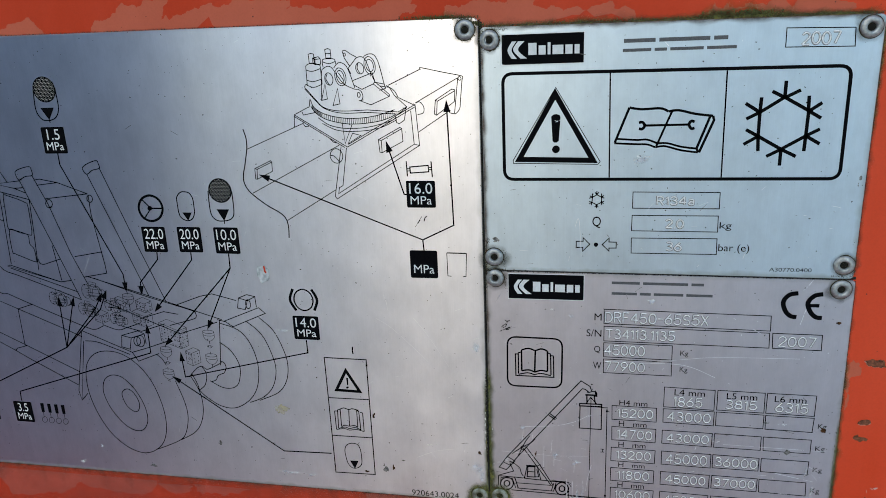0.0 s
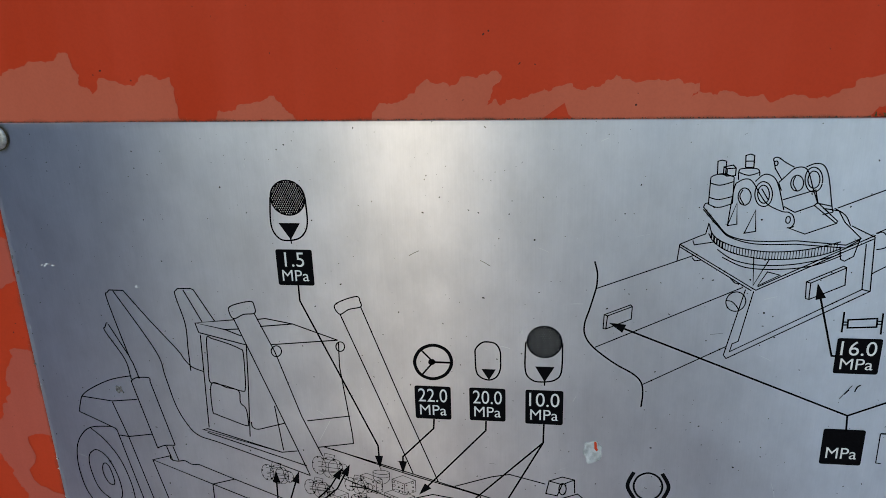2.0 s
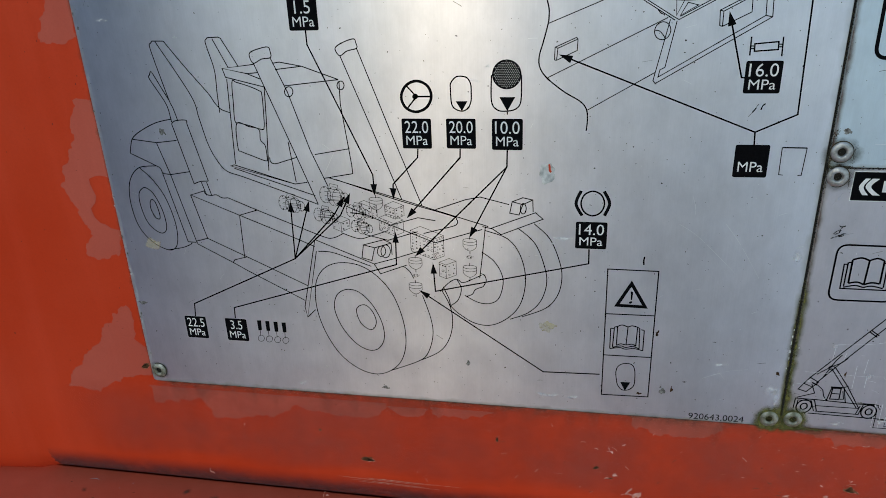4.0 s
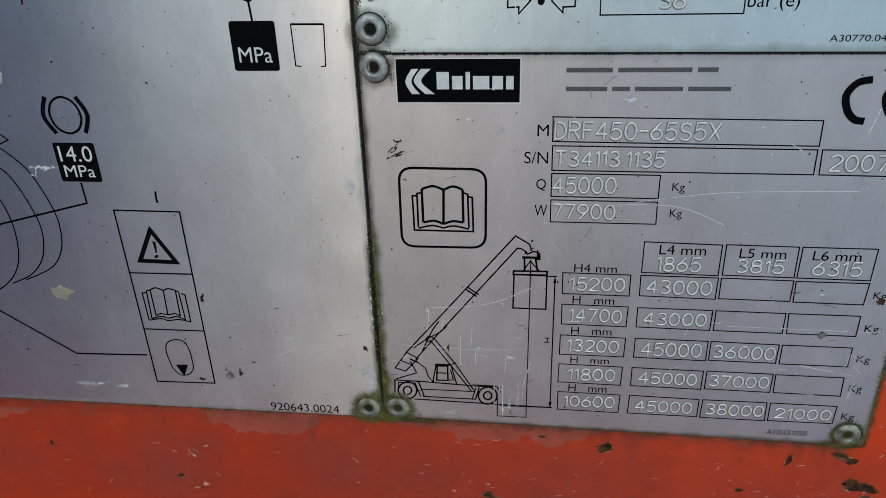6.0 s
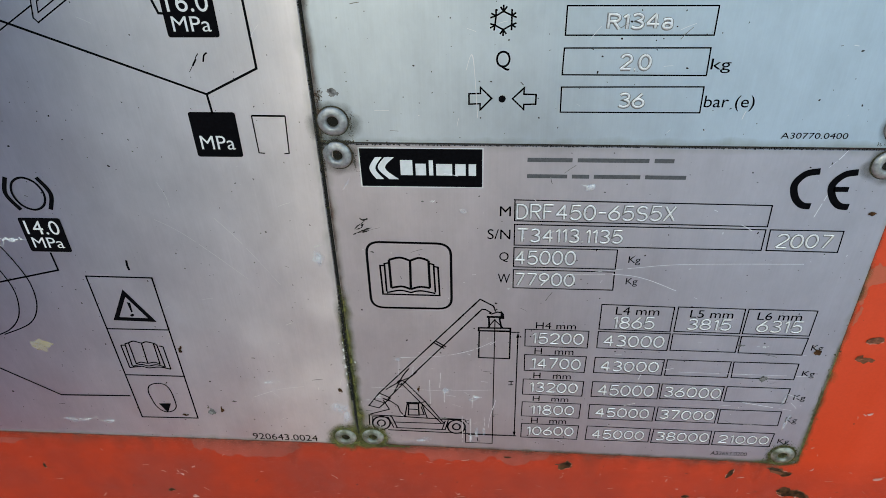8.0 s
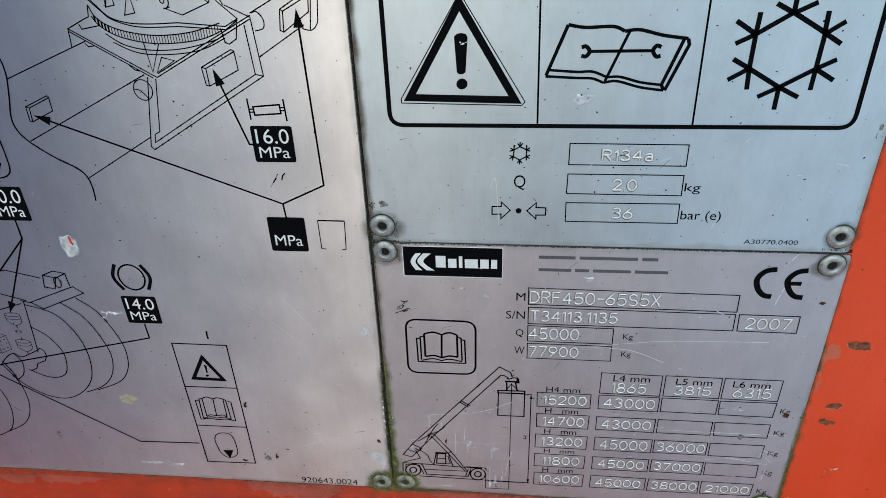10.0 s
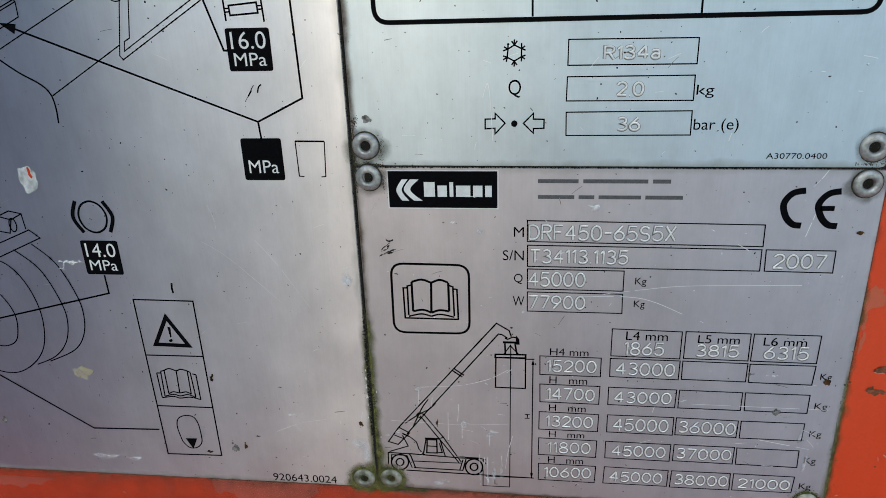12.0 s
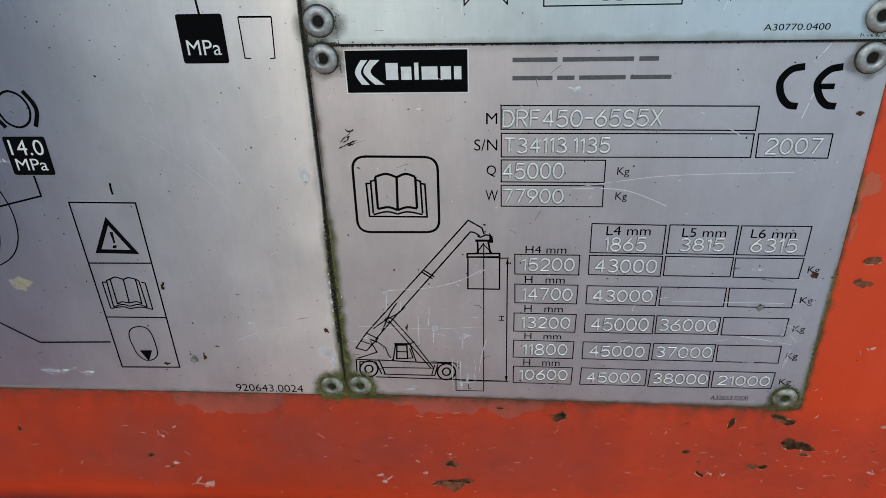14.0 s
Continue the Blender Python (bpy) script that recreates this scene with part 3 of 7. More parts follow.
RIVET = mesh_of(lathe([(5.2, 0), (5.3, 0.35), (5.0, 0.8), (4.3, 1.2), (3.4, 1.45), (2.8, 1.45), (2.3, 1.15), (2.05, 0.6), (2.0, 0.1)]), "rivet", zinc)
RIVET_LOW = mesh_of(lathe([(5.2, 0), (5.3, 0.35), (5.0, 0.8), (4.3, 1.2), (3.4, 1.45), (2.8, 1.45), (2.3, 1.15), (2.05, 0.6), (2.0, 0.1)]), "rivet", grimy_zinc)
CORE = mesh_of(lathe([(2.02, 0.12), (1.2, 0.16), (0, 0.2)], 14), "rivet_core", hole)
SEAL = mesh_of(lathe([(5.8, 0.02), (5.6, 0.16), (5.1, 0.22)]), "rivet_grime", moss_brown)


def rivet(parent, u, v, turn):
    ob = new("rivet", RIVET if v > 50 else RIVET_LOW)
    ob.parent = parent
    ob.location, ob.rotation_euler, ob.scale = at(u, v), (radians(turn * 0.6), radians(turn * 30), radians(turn)), (1, 1, 1)
    tagged(ob, "dull zinc blind rivet" if v > 50 else "grimy greenish zinc blind rivet")
    core = new("rivet_core", CORE)
    core.parent = ob
    seal = new("rivet_grime", SEAL)
    seal.parent = ob


def plate(name, quad, radius, mat, label, rivets):
    root = tagged(new(name), label, "data plate", "plates on the panel")
    path = corner_path(quad, radius)
    centre = sum((Vector(p) for p in path), Vector((0, 0))) / len(path)
    bm = bmesh.new()
    inner = [bm.verts.new(at(*(centre + (Vector(p) - centre) * (1 - 0.35 / (Vector(p) - centre).length)), FRONT)) for p in path]
    rim = [bm.verts.new(at(*p, FRONT + 0.0003)) for p in path]
    back = [bm.verts.new(at(*p, FRONT + 0.00155)) for p in path]
    n = len(path)
    bm.faces.new(inner)
    for a, b in ((inner, rim), (rim, back)):
        for k in range(n):
            bm.faces.new((a[k], b[k], b[(k + 1) % n], a[(k + 1) % n]))
    bmesh.ops.recalc_face_normals(bm, faces=bm.faces[:])
    part("plate_sheet", bm, mat, root)
    for k, (u, v) in enumerate(rivets):
        rivet(root, u, v, (k * 5 % 7) - 3)
    return root


chart = plate("pressure_chart_plate", [(1.0, 3.0), (407.8, 3.7), (408.0, 305.3), (1.6, 307.2)], 3.0, chart_metal,
              "large scratched aluminium plate with a hydraulic pressure diagram", [(8.0, 300.9), (400.8, 299.3), (402.1, 9.0), (7.1, 11.9)])
cool = plate("cooling_plate", [(409.2, 163.9), (607.8, 163.2), (607.3, 298.9), (409.1, 300.3)], 2.5, cool_metal,
             "pale aluminium plate with warning, manual and snowflake symbols", [(413.8, 293.6), (601.1, 293.0), (414.5, 171.9), (602.3, 171.0)])
rating = plate("rating_plate", [(409.2, 4.6), (611.6, 1.4), (609.3, 162.4), (409.2, 163.3)], 2.5, rating_metal,
               "scratched aluminium rating plate with an engraved load table", [(414.7, 159.0), (602.5, 157.2), (415.2, 9.8), (603.7, 7.8)])

# ---- prints on the plates ----
# the machine drawn on the pressure chart
truck = print_group("machine_drawing", chart)
print_part("boom_drawing", [
    line(0.56, (46.4, 229.2), (47.8, 230.5), (54.6, 230.4)),
    curve(0.56, (54.6, 230.4), (65.1, 216.0), (76.6, 201.3), (79.6, 196.1), (82.9, 192.4), (88.0, 190.4)),
    curve(0.56, (49.5, 230.2), (65.6, 200.4), (68.4, 187.0), (71.4, 171.6), (75.5, 161.8), (80.7, 155.5), (91.6, 151.8), (121.3, 141.3), (135.2, 136.2)),
    curve(0.56, (46.4, 229.2), (45.9, 225.4), (51.3, 198.7), (53.1, 193.0), (54.8, 185.2)),
    curve(0.56, (42.1, 211.6), (41.9, 209.3), (49.2, 195.4), (50.5, 186.2), (50.6, 184.9)),
], truck)
print_part("boom_drawing", [
    curve(0.56, (42.1, 211.6), (43.2, 213.6), (44.2, 212.9), (48.2, 204.4), (52.0, 196.4)),
    curve(0.56, (50.4, 183.8), (53.4, 185.6), (59.7, 185.9), (60.1, 183.9)),
    line(0.56, (50.4, 183.8), (58.0, 147.1)),
    line(0.56, (60.1, 183.9), (67.5, 149.1)),
    curve(0.56, (58.0, 147.1), (62.1, 148.7), (67.5, 149.1)),
    line(0.56, (62.8, 148.3), (65.0, 139.9)),
    line(0.56, (66.2, 148.4), (68.1, 140.4)),
    line(0.56, (79.7, 230.4), (81.4, 231.9), (87.7, 232.1), (89.0, 231.5), (97.1, 216.4)),
], truck)
print_part("boom_drawing", [
    curve(0.56, (79.7, 230.4), (80.1, 226.9), (82.6, 214.3), (82.1, 202.0), (81.8, 190.4)),
    line(0.56, (84.0, 231.3), (91.0, 215.8)),
], truck)
print_part("fender_drawing", [
    curve(0.56, (51.0, 186.6), (40.0, 184.1), (29.4, 179.2), (23.4, 174.9), (21.2, 170.3), (19.7, 165.6)),
    line(0.56, (22.9, 174.2), (38.5, 172.3), (51.7, 173.8)),
    curve(0.56, (19.7, 165.6), (29.1, 161.1), (35.3, 158.0), (37.7, 156.5), (38.5, 153.3)),
    line(0.56, (38.5, 153.3), (46.9, 109.0)),
    line(0.56, (38.4, 171.9), (43.5, 153.0), (52.6, 109.6)),
    line(0.56, (38.5, 153.3), (43.8, 152.7), (56.1, 154.7)),
    line(0.56, (46.9, 109.0), (52.4, 108.8)),
], truck)
print_part("wheel_drawing", [
    curve(0.56, (35.3, 158.0), (24.6, 157.0), (18.5, 152.6), (14.3, 144.7), (12.9, 132.2), (15.2, 118.0), (22.2, 108.1), (32.0, 102.9), (37.6, 104.7), (40.3, 111.9), (40.4, 123.5), (36.9, 138.5), (30.7, 149.5), (24.1, 156.3)),
    curve(0.56, (32.0, 102.9), (42.5, 104.9), (48.6, 107.5), (49.3, 109.1)),
    ring(0.56, (22.2, 143.0), (25.5, 143.8), (30.0, 139.5), (33.6, 129.0), (34.1, 118.3), (30.8, 114.3), (26.0, 116.1), (21.4, 122.1), (19.3, 132.4), (19.8, 139.6)),
], truck)
print_part("wheel_drawing", [
    ring(0.56, (27.8, 136.4), (29.7, 134.6), (31.0, 127.8), (30.6, 123.9), (27.9, 124.6), (25.9, 129.9), (26.2, 134.5)),
], truck)
print_part("chassis_drawing", [
    line(0.56, (64.0, 142.9), (54.3, 140.0), (84.2, 127.8), (121.1, 112.9), (130.0, 109.0)),
    line(0.56, (54.3, 140.0), (60.5, 111.8)),
    line(0.56, (96.1, 131.5), (84.2, 127.8), (83.3, 99.8)),
    curve(0.56, (64.0, 142.9), (64.1, 141.0), (67.3, 140.0), (71.2, 140.5), (74.7, 138.7), (78.5, 138.8)),
    curve(0.56, (78.5, 138.8), (96.1, 131.5), (117.0, 123.2), (136.3, 115.7), (142.2, 115.1), (148.3, 117.9)),
    line(0.56, (52.6, 109.6), (60.5, 111.8), (85.0, 100.3), (122.8, 82.2)),
], truck)
print_part("chassis_drawing", [
    line(0.56, (52.6, 109.6), (53.4, 107.6), (75.3, 95.9), (83.5, 91.1), (119.6, 71.9)),
    line(0.56, (74.9, 95.9), (76.4, 97.9), (85.0, 100.3)),
], truck)
print_part("cab_drawing", [
    line(0.56, (106.3, 217.3), (87.4, 215.2), (101.6, 212.3), (109.1, 209.3)),
    line(0.56, (87.4, 215.2), (88.6, 210.4), (110.9, 204.9)),
    line(0.56, (101.6, 212.3), (108.0, 212.8)),
    line(0.56, (117.4, 217.8), (121.5, 218.4), (134.1, 216.1), (154.4, 208.8)),
    line(0.56, (118.6, 214.4), (134.1, 216.1)),
    line(0.56, (123.1, 205.5), (154.4, 208.8)),
    line(0.56, (154.7, 207.9), (154.3, 195.5), (157.8, 160.7), (158.0, 155.5), (140.7, 152.4)),
], truck)
print_part("cab_drawing", [
    ring(0.56, (157.4, 205.7), (156.7, 204.0), (155.2, 203.3), (153.8, 204.0), (153.4, 205.7), (154.2, 207.4), (155.7, 208.0), (157.0, 207.3)),
    ring(0.56, (127.5, 202.2), (126.5, 200.3), (124.7, 199.5), (123.1, 200.3), (122.6, 202.3), (123.6, 204.2), (125.4, 205.0), (127.0, 204.2)),
    line(0.56, (89.2, 209.4), (86.7, 160.2)),
    line(0.56, (110.9, 204.9), (109.8, 188.8), (107.0, 156.3)),
], truck)
print_part("cab_drawing", [
    ring(0.56, (92.1, 207.8), (94.8, 207.5), (102.2, 205.2), (107.4, 202.9), (108.9, 201.0), (108.4, 188.8), (107.7, 182.2), (106.1, 180.8), (98.6, 183.1), (93.0, 184.4), (90.4, 185.7), (91.0, 195.4)),
    ring(0.56, (91.2, 184.1), (98.5, 182.4), (104.3, 180.8), (104.4, 174.7), (106.8, 171.3), (107.0, 163.7), (105.7, 162.3), (97.5, 165.3), (91.7, 167.6), (89.8, 169.7)),
    line(0.56, (122.2, 148.5), (83.5, 158.8), (85.8, 159.5), (122.2, 148.5), (130.0, 149.7)),
    line(0.56, (85.5, 157.4), (134.0, 141.6)),
], truck)
print_part("cab_drawing", [
    curve(0.56, (108.6, 164.4), (108.9, 161.6), (111.6, 160.6), (116.9, 162.1), (125.1, 164.6)),
    line(0.56, (121.1, 173.8), (123.1, 149.6)),
    line(0.56, (136.4, 166.5), (157.4, 170.2)),
], truck)
print_part("lift_cylinder_drawing", [
    ring(0.56, (104.6, 221.7), (105.6, 223.9), (110.7, 225.7), (115.9, 226.5), (117.0, 224.4), (116.8, 220.9), (111.5, 220.1), (106.4, 217.9)),
    line(0.56, (106.4, 217.9), (122.1, 173.8), (135.2, 136.2)),
    line(0.56, (116.5, 220.9), (124.3, 201.9), (133.9, 168.9), (142.3, 147.5)),
], truck)
print_part("lift_cylinder_drawing", [
    ring(0.56, (154.2, 224.6), (155.4, 226.7), (160.3, 229.0), (165.0, 230.1), (166.0, 228.0), (166.1, 225.3), (160.7, 223.9), (156.5, 221.5)),
    line(0.56, (156.5, 221.5), (171.5, 181.0), (185.9, 140.8)),
    line(0.56, (166.1, 225.3), (181.6, 181.0), (197.8, 136.9)),
], truck)
print_part("deck_drawing", [
    line(0.56, (140.7, 152.4), (143.2, 152.8), (181.8, 141.7), (235.8, 125.6)),
    curve(0.56, (147.4, 151.8), (181.8, 140.7), (213.9, 131.7), (217.6, 129.3), (217.8, 126.8), (214.6, 124.9), (197.8, 120.0)),
    line(0.56, (151.3, 136.0), (177.0, 125.1), (204.4, 114.4), (232.3, 123.7)),
    line(0.56, (205.5, 135.0), (222.8, 141.4), (231.2, 143.3), (247.7, 139.2)),
    line(0.56, (232.4, 125.5), (238.1, 124.3), (243.1, 120.9), (266.7, 131.1), (262.4, 134.8), (237.4, 124.6)),
    line(0.56, (234.1, 125.6), (231.8, 104.1), (230.4, 92.8)),
], truck)
print_part("deck_drawing", [
    line(0.56, (176.9, 124.1), (194.9, 129.7), (205.2, 128.2)),
    line(0.56, (162.1, 118.1), (176.2, 114.9), (194.3, 121.0)),
    curve(0.56, (147.7, 118.7), (158.2, 115.3), (165.6, 117.1), (176.7, 121.1)),
    line(0.56, (130.5, 113.6), (166.5, 99.1), (178.8, 103.0), (194.2, 108.5)),
    line(0.56, (166.5, 99.1), (170.0, 92.7), (186.5, 99.2)),
    line(0.56, (130.5, 113.6), (119.0, 67.4), (120.0, 60.0), (130.7, 106.0)),
    line(0.56, (120.0, 60.0), (125.8, 65.7)),
    curve(0.56, (131.9, 106.0), (140.7, 105.6), (153.2, 101.5), (164.6, 97.4)),
], truck)
print_part("deck_drawing", [
    curve(0.56, (184.6, 98.3), (188.0, 95.4), (190.5, 90.6)),
], truck)
print_part("work_light_drawing", [
    line(0.56, (160.7, 111.3), (173.3, 115.1), (177.8, 113.1), (178.0, 105.6)),
    line(0.56, (177.8, 113.1), (167.5, 109.7), (160.7, 111.3), (159.2, 102.9), (165.3, 101.3), (167.5, 109.7)),
    ring(0.56, (174.2, 107.7), (173.2, 105.3), (171.3, 104.2), (169.6, 105.1), (169.1, 107.5), (170.0, 109.9), (171.9, 111.0), (173.6, 110.1)),
    ring(0.56, (177.1, 107.8), (176.0, 104.8), (173.8, 103.5), (171.9, 104.7), (171.3, 107.6), (172.4, 110.5), (174.5, 111.8), (176.4, 110.7)),
], truck)
print_part("work_light_drawing", [
    line(0.56, (249.4, 141.0), (255.3, 143.5), (260.8, 142.3), (261.1, 135.1)),
    line(0.56, (260.8, 142.3), (255.3, 139.4), (249.4, 141.0), (248.0, 134.1), (253.2, 133.2), (255.3, 139.4)),
    ring(0.56, (257.2, 137.1), (256.7, 134.9), (255.5, 133.9), (254.4, 134.8), (253.9, 137.0), (254.4, 139.2), (255.6, 140.1), (256.7, 139.3)),
], truck)
print_part("wheel_drawing", [
    ring(0.56, (128.0, 84.0), (133.8, 94.1), (143.7, 98.8), (156.5, 97.9), (167.7, 91.0), (176.9, 78.6), (182.3, 60.9), (183.0, 44.4), (179.0, 31.5), (170.7, 23.5), (160.8, 21.0), (149.4, 25.0), (138.6, 35.0), (130.6, 50.7), (126.8, 67.8)),
    ring(0.56, (139.0, 63.6), (138.8, 71.3), (141.8, 77.9), (148.1, 81.1), (155.5, 79.4), (163.3, 71.1), (168.6, 58.8), (169.2, 47.7), (165.1, 40.3), (158.5, 38.6), (150.4, 43.1), (142.9, 53.1)),
], truck)
print_part("wheel_drawing", [
    ring(0.56, (152.6, 66.0), (154.5, 69.8), (158.8, 70.8), (162.9, 66.6), (164.9, 59.8), (162.9, 54.4), (159.1, 54.1), (154.6, 58.4)),
    curve(0.56, (195.3, 79.5), (199.8, 63.9), (200.6, 51.8), (196.9, 39.1), (190.5, 32.7), (172.7, 24.6)),
    curve(0.56, (207.1, 84.0), (212.2, 72.6), (213.2, 60.7), (210.4, 49.2), (204.1, 40.5), (192.5, 33.7)),
], truck)
print_part("wheel_drawing", [
    curve(0.56, (234.0, 123.1), (246.7, 118.5), (254.0, 108.7), (257.3, 94.1), (255.1, 78.8), (248.4, 68.4), (237.7, 61.8), (227.0, 62.4), (217.1, 68.5), (212.3, 73.4)),
    curve(0.56, (252.5, 125.4), (262.4, 116.2), (268.1, 102.0), (269.5, 90.9), (266.2, 79.4), (258.9, 71.3), (248.4, 66.4)),
    curve(0.56, (261.8, 128.2), (270.7, 119.4), (276.4, 106.0), (278.2, 95.1), (276.0, 83.8), (269.3, 75.0), (255.4, 68.4)),
], truck)
print_part("wheel_drawing", [
    curve(0.56, (231.9, 109.6), (238.6, 104.4), (243.0, 97.1), (244.2, 89.7), (241.6, 80.0), (236.2, 76.3), (229.2, 76.7), (221.2, 80.9)),
    curve(0.56, (206.3, 82.8), (211.9, 88.9), (216.6, 91.4), (220.1, 89.3), (226.2, 91.9), (231.5, 94.8)),
    curve(0.56, (222.2, 80.2), (225.8, 81.9), (227.7, 85.1), (232.3, 87.2)),
    curve(0.56, (230.5, 95.8), (233.2, 94.8), (234.2, 91.1), (232.3, 87.2)),
    curve(0.56, (208.2, 86.0), (211.4, 78.4), (212.3, 73.4)),
    curve(0.56, (216.6, 91.4), (219.2, 85.4), (217.1, 77.6), (212.3, 73.4)),
], truck)


def drum(u, v, w, h):
    """A gas accumulator: a short drum with a round lid and a bowl below."""
    rim = [(u + 0.5 * w * math.cos(k * math.tau / 10), v + 0.15 * w * math.sin(k * math.tau / 10)) for k in range(10)]
    lid, side = [p for p in bow(u, v - 0.28 * h, 0.5 * w, 0.15 * w, 180, 360, 6)], 0.55 * h
    return [ring(0.30, *rim), curve(0.26, *lid), line(0.30, (u - 0.5 * w, v), (u - 0.5 * w, v - side)), line(0.30, (u + 0.5 * w, v), (u + 0.5 * w, v - side)),
            curve(0.30, (u - 0.5 * w, v - side), (u - 0.3 * w, v - 0.85 * h), (u, v - h), (u + 0.3 * w, v - 0.85 * h), (u + 0.5 * w, v - side)),
            line(0.45, (u, v - h), (u, v - 1.3 * h)), line(0.40, (u, v + 0.1 * h), (u, v + 0.4 * h))]


def bolted_block(u, v, wide, deep, tall, rows, seed):
    """A valve block seen from a corner, u, v its lower near corner, its long face studded with ports and bolts."""
    r = random.Random(seed)
    long_way, short_way, up = Vector((-0.93, 0.36)) * wide, Vector((0.90, 0.40)) * deep, Vector((0, 1)) * tall
    c = Vector((u, v))
    prims = [loop(0.28, tuple(c), tuple(c + long_way), tuple(c + long_way + up), tuple(c + up)),
             line(0.28, tuple(c), tuple(c + short_way), tuple(c + short_way + up), tuple(c + up)),
             line(0.28, tuple(c + short_way + up), tuple(c + short_way + long_way + up), tuple(c + long_way + up))]
    for face, cols in ((long_way, rows), (short_way, max(2, rows - 2))):
        for i in range(cols):
            for j in range(rows):
                q = c + face * (i + r.uniform(0.35, 0.65)) / cols + up * (j + r.uniform(0.35, 0.65)) / rows
                size = r.uniform(0.22, 0.55)
                if r.random() < 0.55:
                    prims.append(fill(*disc(q.x, q.y, size, 7)))
                elif r.random() < 0.7:
                    prims.append(ring(0.24, *[(q.x + size * 1.5 * math.cos(f), q.y + size * 1.3 * math.sin(f)) for f in (0, 1.26, 2.51, 3.77, 5.03)]))
    return prims


def pump(u, v, size, seed):
    """A piston pump: a flange, a ribbed housing and an end cover ringed with bolts."""
    r, prims = random.Random(seed), []
    for k, (du, dv, k_size) in enumerate(((-0.55, 0.1, 0.85), (0.0, 0.0, 1.0), (0.28, -0.06, 0.9), (0.7, -0.12, 0.6))):
        a, b = size * 0.42 * k_size, size * 0.62 * k_size
        c = (u + du * size, v + dv * size)
        prims.append(ring(0.26, *[(c[0] + a * math.cos(f * 0.785 + 0.3), c[1] + b * math.sin(f * 0.785 + 0.3)) for f in range(8)]))
        for f in range(7 if k != 2 else 3):
            t = f * 0.9 + r.uniform(-0.2, 0.2)
            prims.append(fill(*disc(c[0] + a * 0.9 * math.cos(t), c[1] + b * 0.9 * math.sin(t), r.uniform(0.25, 0.5), 6)))
    for k in range(4):
        t = r.uniform(-0.8, 0.8)
        prims.append(line(0.26, (u - size * 0.6, v + t * size * 0.5 + 0.6), (u + size * 0.7, v + t * size * 0.45 - 0.4)))
    prims.append(loop(0.26, (u - 0.3 * size, v + 0.5 * size), (u + 0.2 * size, v + 0.42 * size), (u + 0.3 * size, v + 0.72 * size), (u - 0.2 * size, v + 0.82 * size)))
    return prims


for u, v in ((170.4, 140.4), (224.9, 116.6), (224.6, 99.7), (192.0, 103.3), (191.3, 86.9)):
    print_part("accumulator_drawing", drum(u, v, 8.0, 6.6), truck)
for u, v in ((224.4, 106.0), (191.7, 92.6)):
    print_part("coupling_drawing", [ring(0.26, (u - 1.5, v), (u - 0.5, v + 0.9), (u + 1.2, v + 0.7), (u + 1.5, v - 0.4), (u, v - 1.0)), fill(*disc(u - 0.8, v + 0.2, 0.4, 6)), fill(*disc(u + 0.9, v - 0.1, 0.35, 6)), fill(*disc(u + 2.2, v + 0.4, 0.25, 6))], truck)
for k, (u, v, size) in enumerate(((118.4, 135.8, 8.6), (145.4, 141.4, 9.6), (139.0, 129.0, 8.0), (158.8, 132.0, 7.4), (160.6, 122.6, 7.0))):
    print_part("pump_drawing", pump(u, v, size, 20 + k), truck)
for k, (u, v, wide, deep, tall, rows) in enumerate(((148.0, 119.4, 5.4, 6.0, 5.6, 2), (167.6, 128.2, 8.0, 3.4, 7.0, 3), (181.4, 128.4, 6.4, 6.0, 6.2, 3), (180.4, 117.8, 9.6, 6.2, 7.8, 4), (203.4, 103.4, 14.6, 6.8, 13.0, 6), (210.4, 91.4, 4.4, 6.8, 9.0, 3))):
    print_part("valve_block_drawing", bolted_block(u, v, wide, deep, tall, rows, 40 + k), truck)
# leader lines with arrowheads
print_part("leader_arrow", [
    arrow(0.80, (138.6, 235.0), (138.6, 227.5), (169.8, 155.0), (170.0, 142.5)),
], chart)
print_part("leader_arrow", [
    arrow(0.80, (196.9, 170.7), (196.5, 165.7), (181.4, 149.7), (181.0, 140.3)),
], chart)
print_part("leader_arrow", [
    arrow(0.80, (220.7, 171.0), (220.5, 166.0), (188.2, 129.1)),
], chart)
print_part("leader_arrow", [
    arrow(0.80, (246.6, 171.0), (246.4, 161.1), (191.9, 105.0)),
], chart)
print_part("leader_arrow", [
    arrow(0.80, (246.5, 166.4), (246.4, 161.1), (224.6, 118.1)),
], chart)
print_part("leader_arrow", [
    arrow(0.80, (42.1, 55.9), (43.1, 65.3), (116.5, 100.4), (117.9, 138.0)),
], chart)
print_part("leader_arrow", [
    arrow(0.80, (43.1, 65.3), (116.5, 100.4), (129.6, 138.3)),
], chart)
print_part("leader_arrow", [
    arrow(0.80, (43.1, 65.3), (116.5, 100.4), (144.6, 130.3), (151.6, 141.7)),
], chart)
print_part("leader_arrow", [
    arrow(0.80, (43.1, 65.3), (116.5, 100.4), (148.2, 129.7), (155.4, 143.9)),
], chart)
print_part("leader_arrow", [
    arrow(0.80, (70.1, 56.3), (70.6, 63.9), (180.3, 99.3), (180.9, 120.5)),
], chart)
print_part("leader_arrow", [
    arrow(0.80, (292.7, 113.8), (292.9, 104.9), (203.4, 82.7), (202.6, 101.4)),
], chart)
print_part("leader_arrow", [
    arrow(0.80, (302.6, 31.9), (268.8, 31.0), (193.3, 83.0)),
], chart)
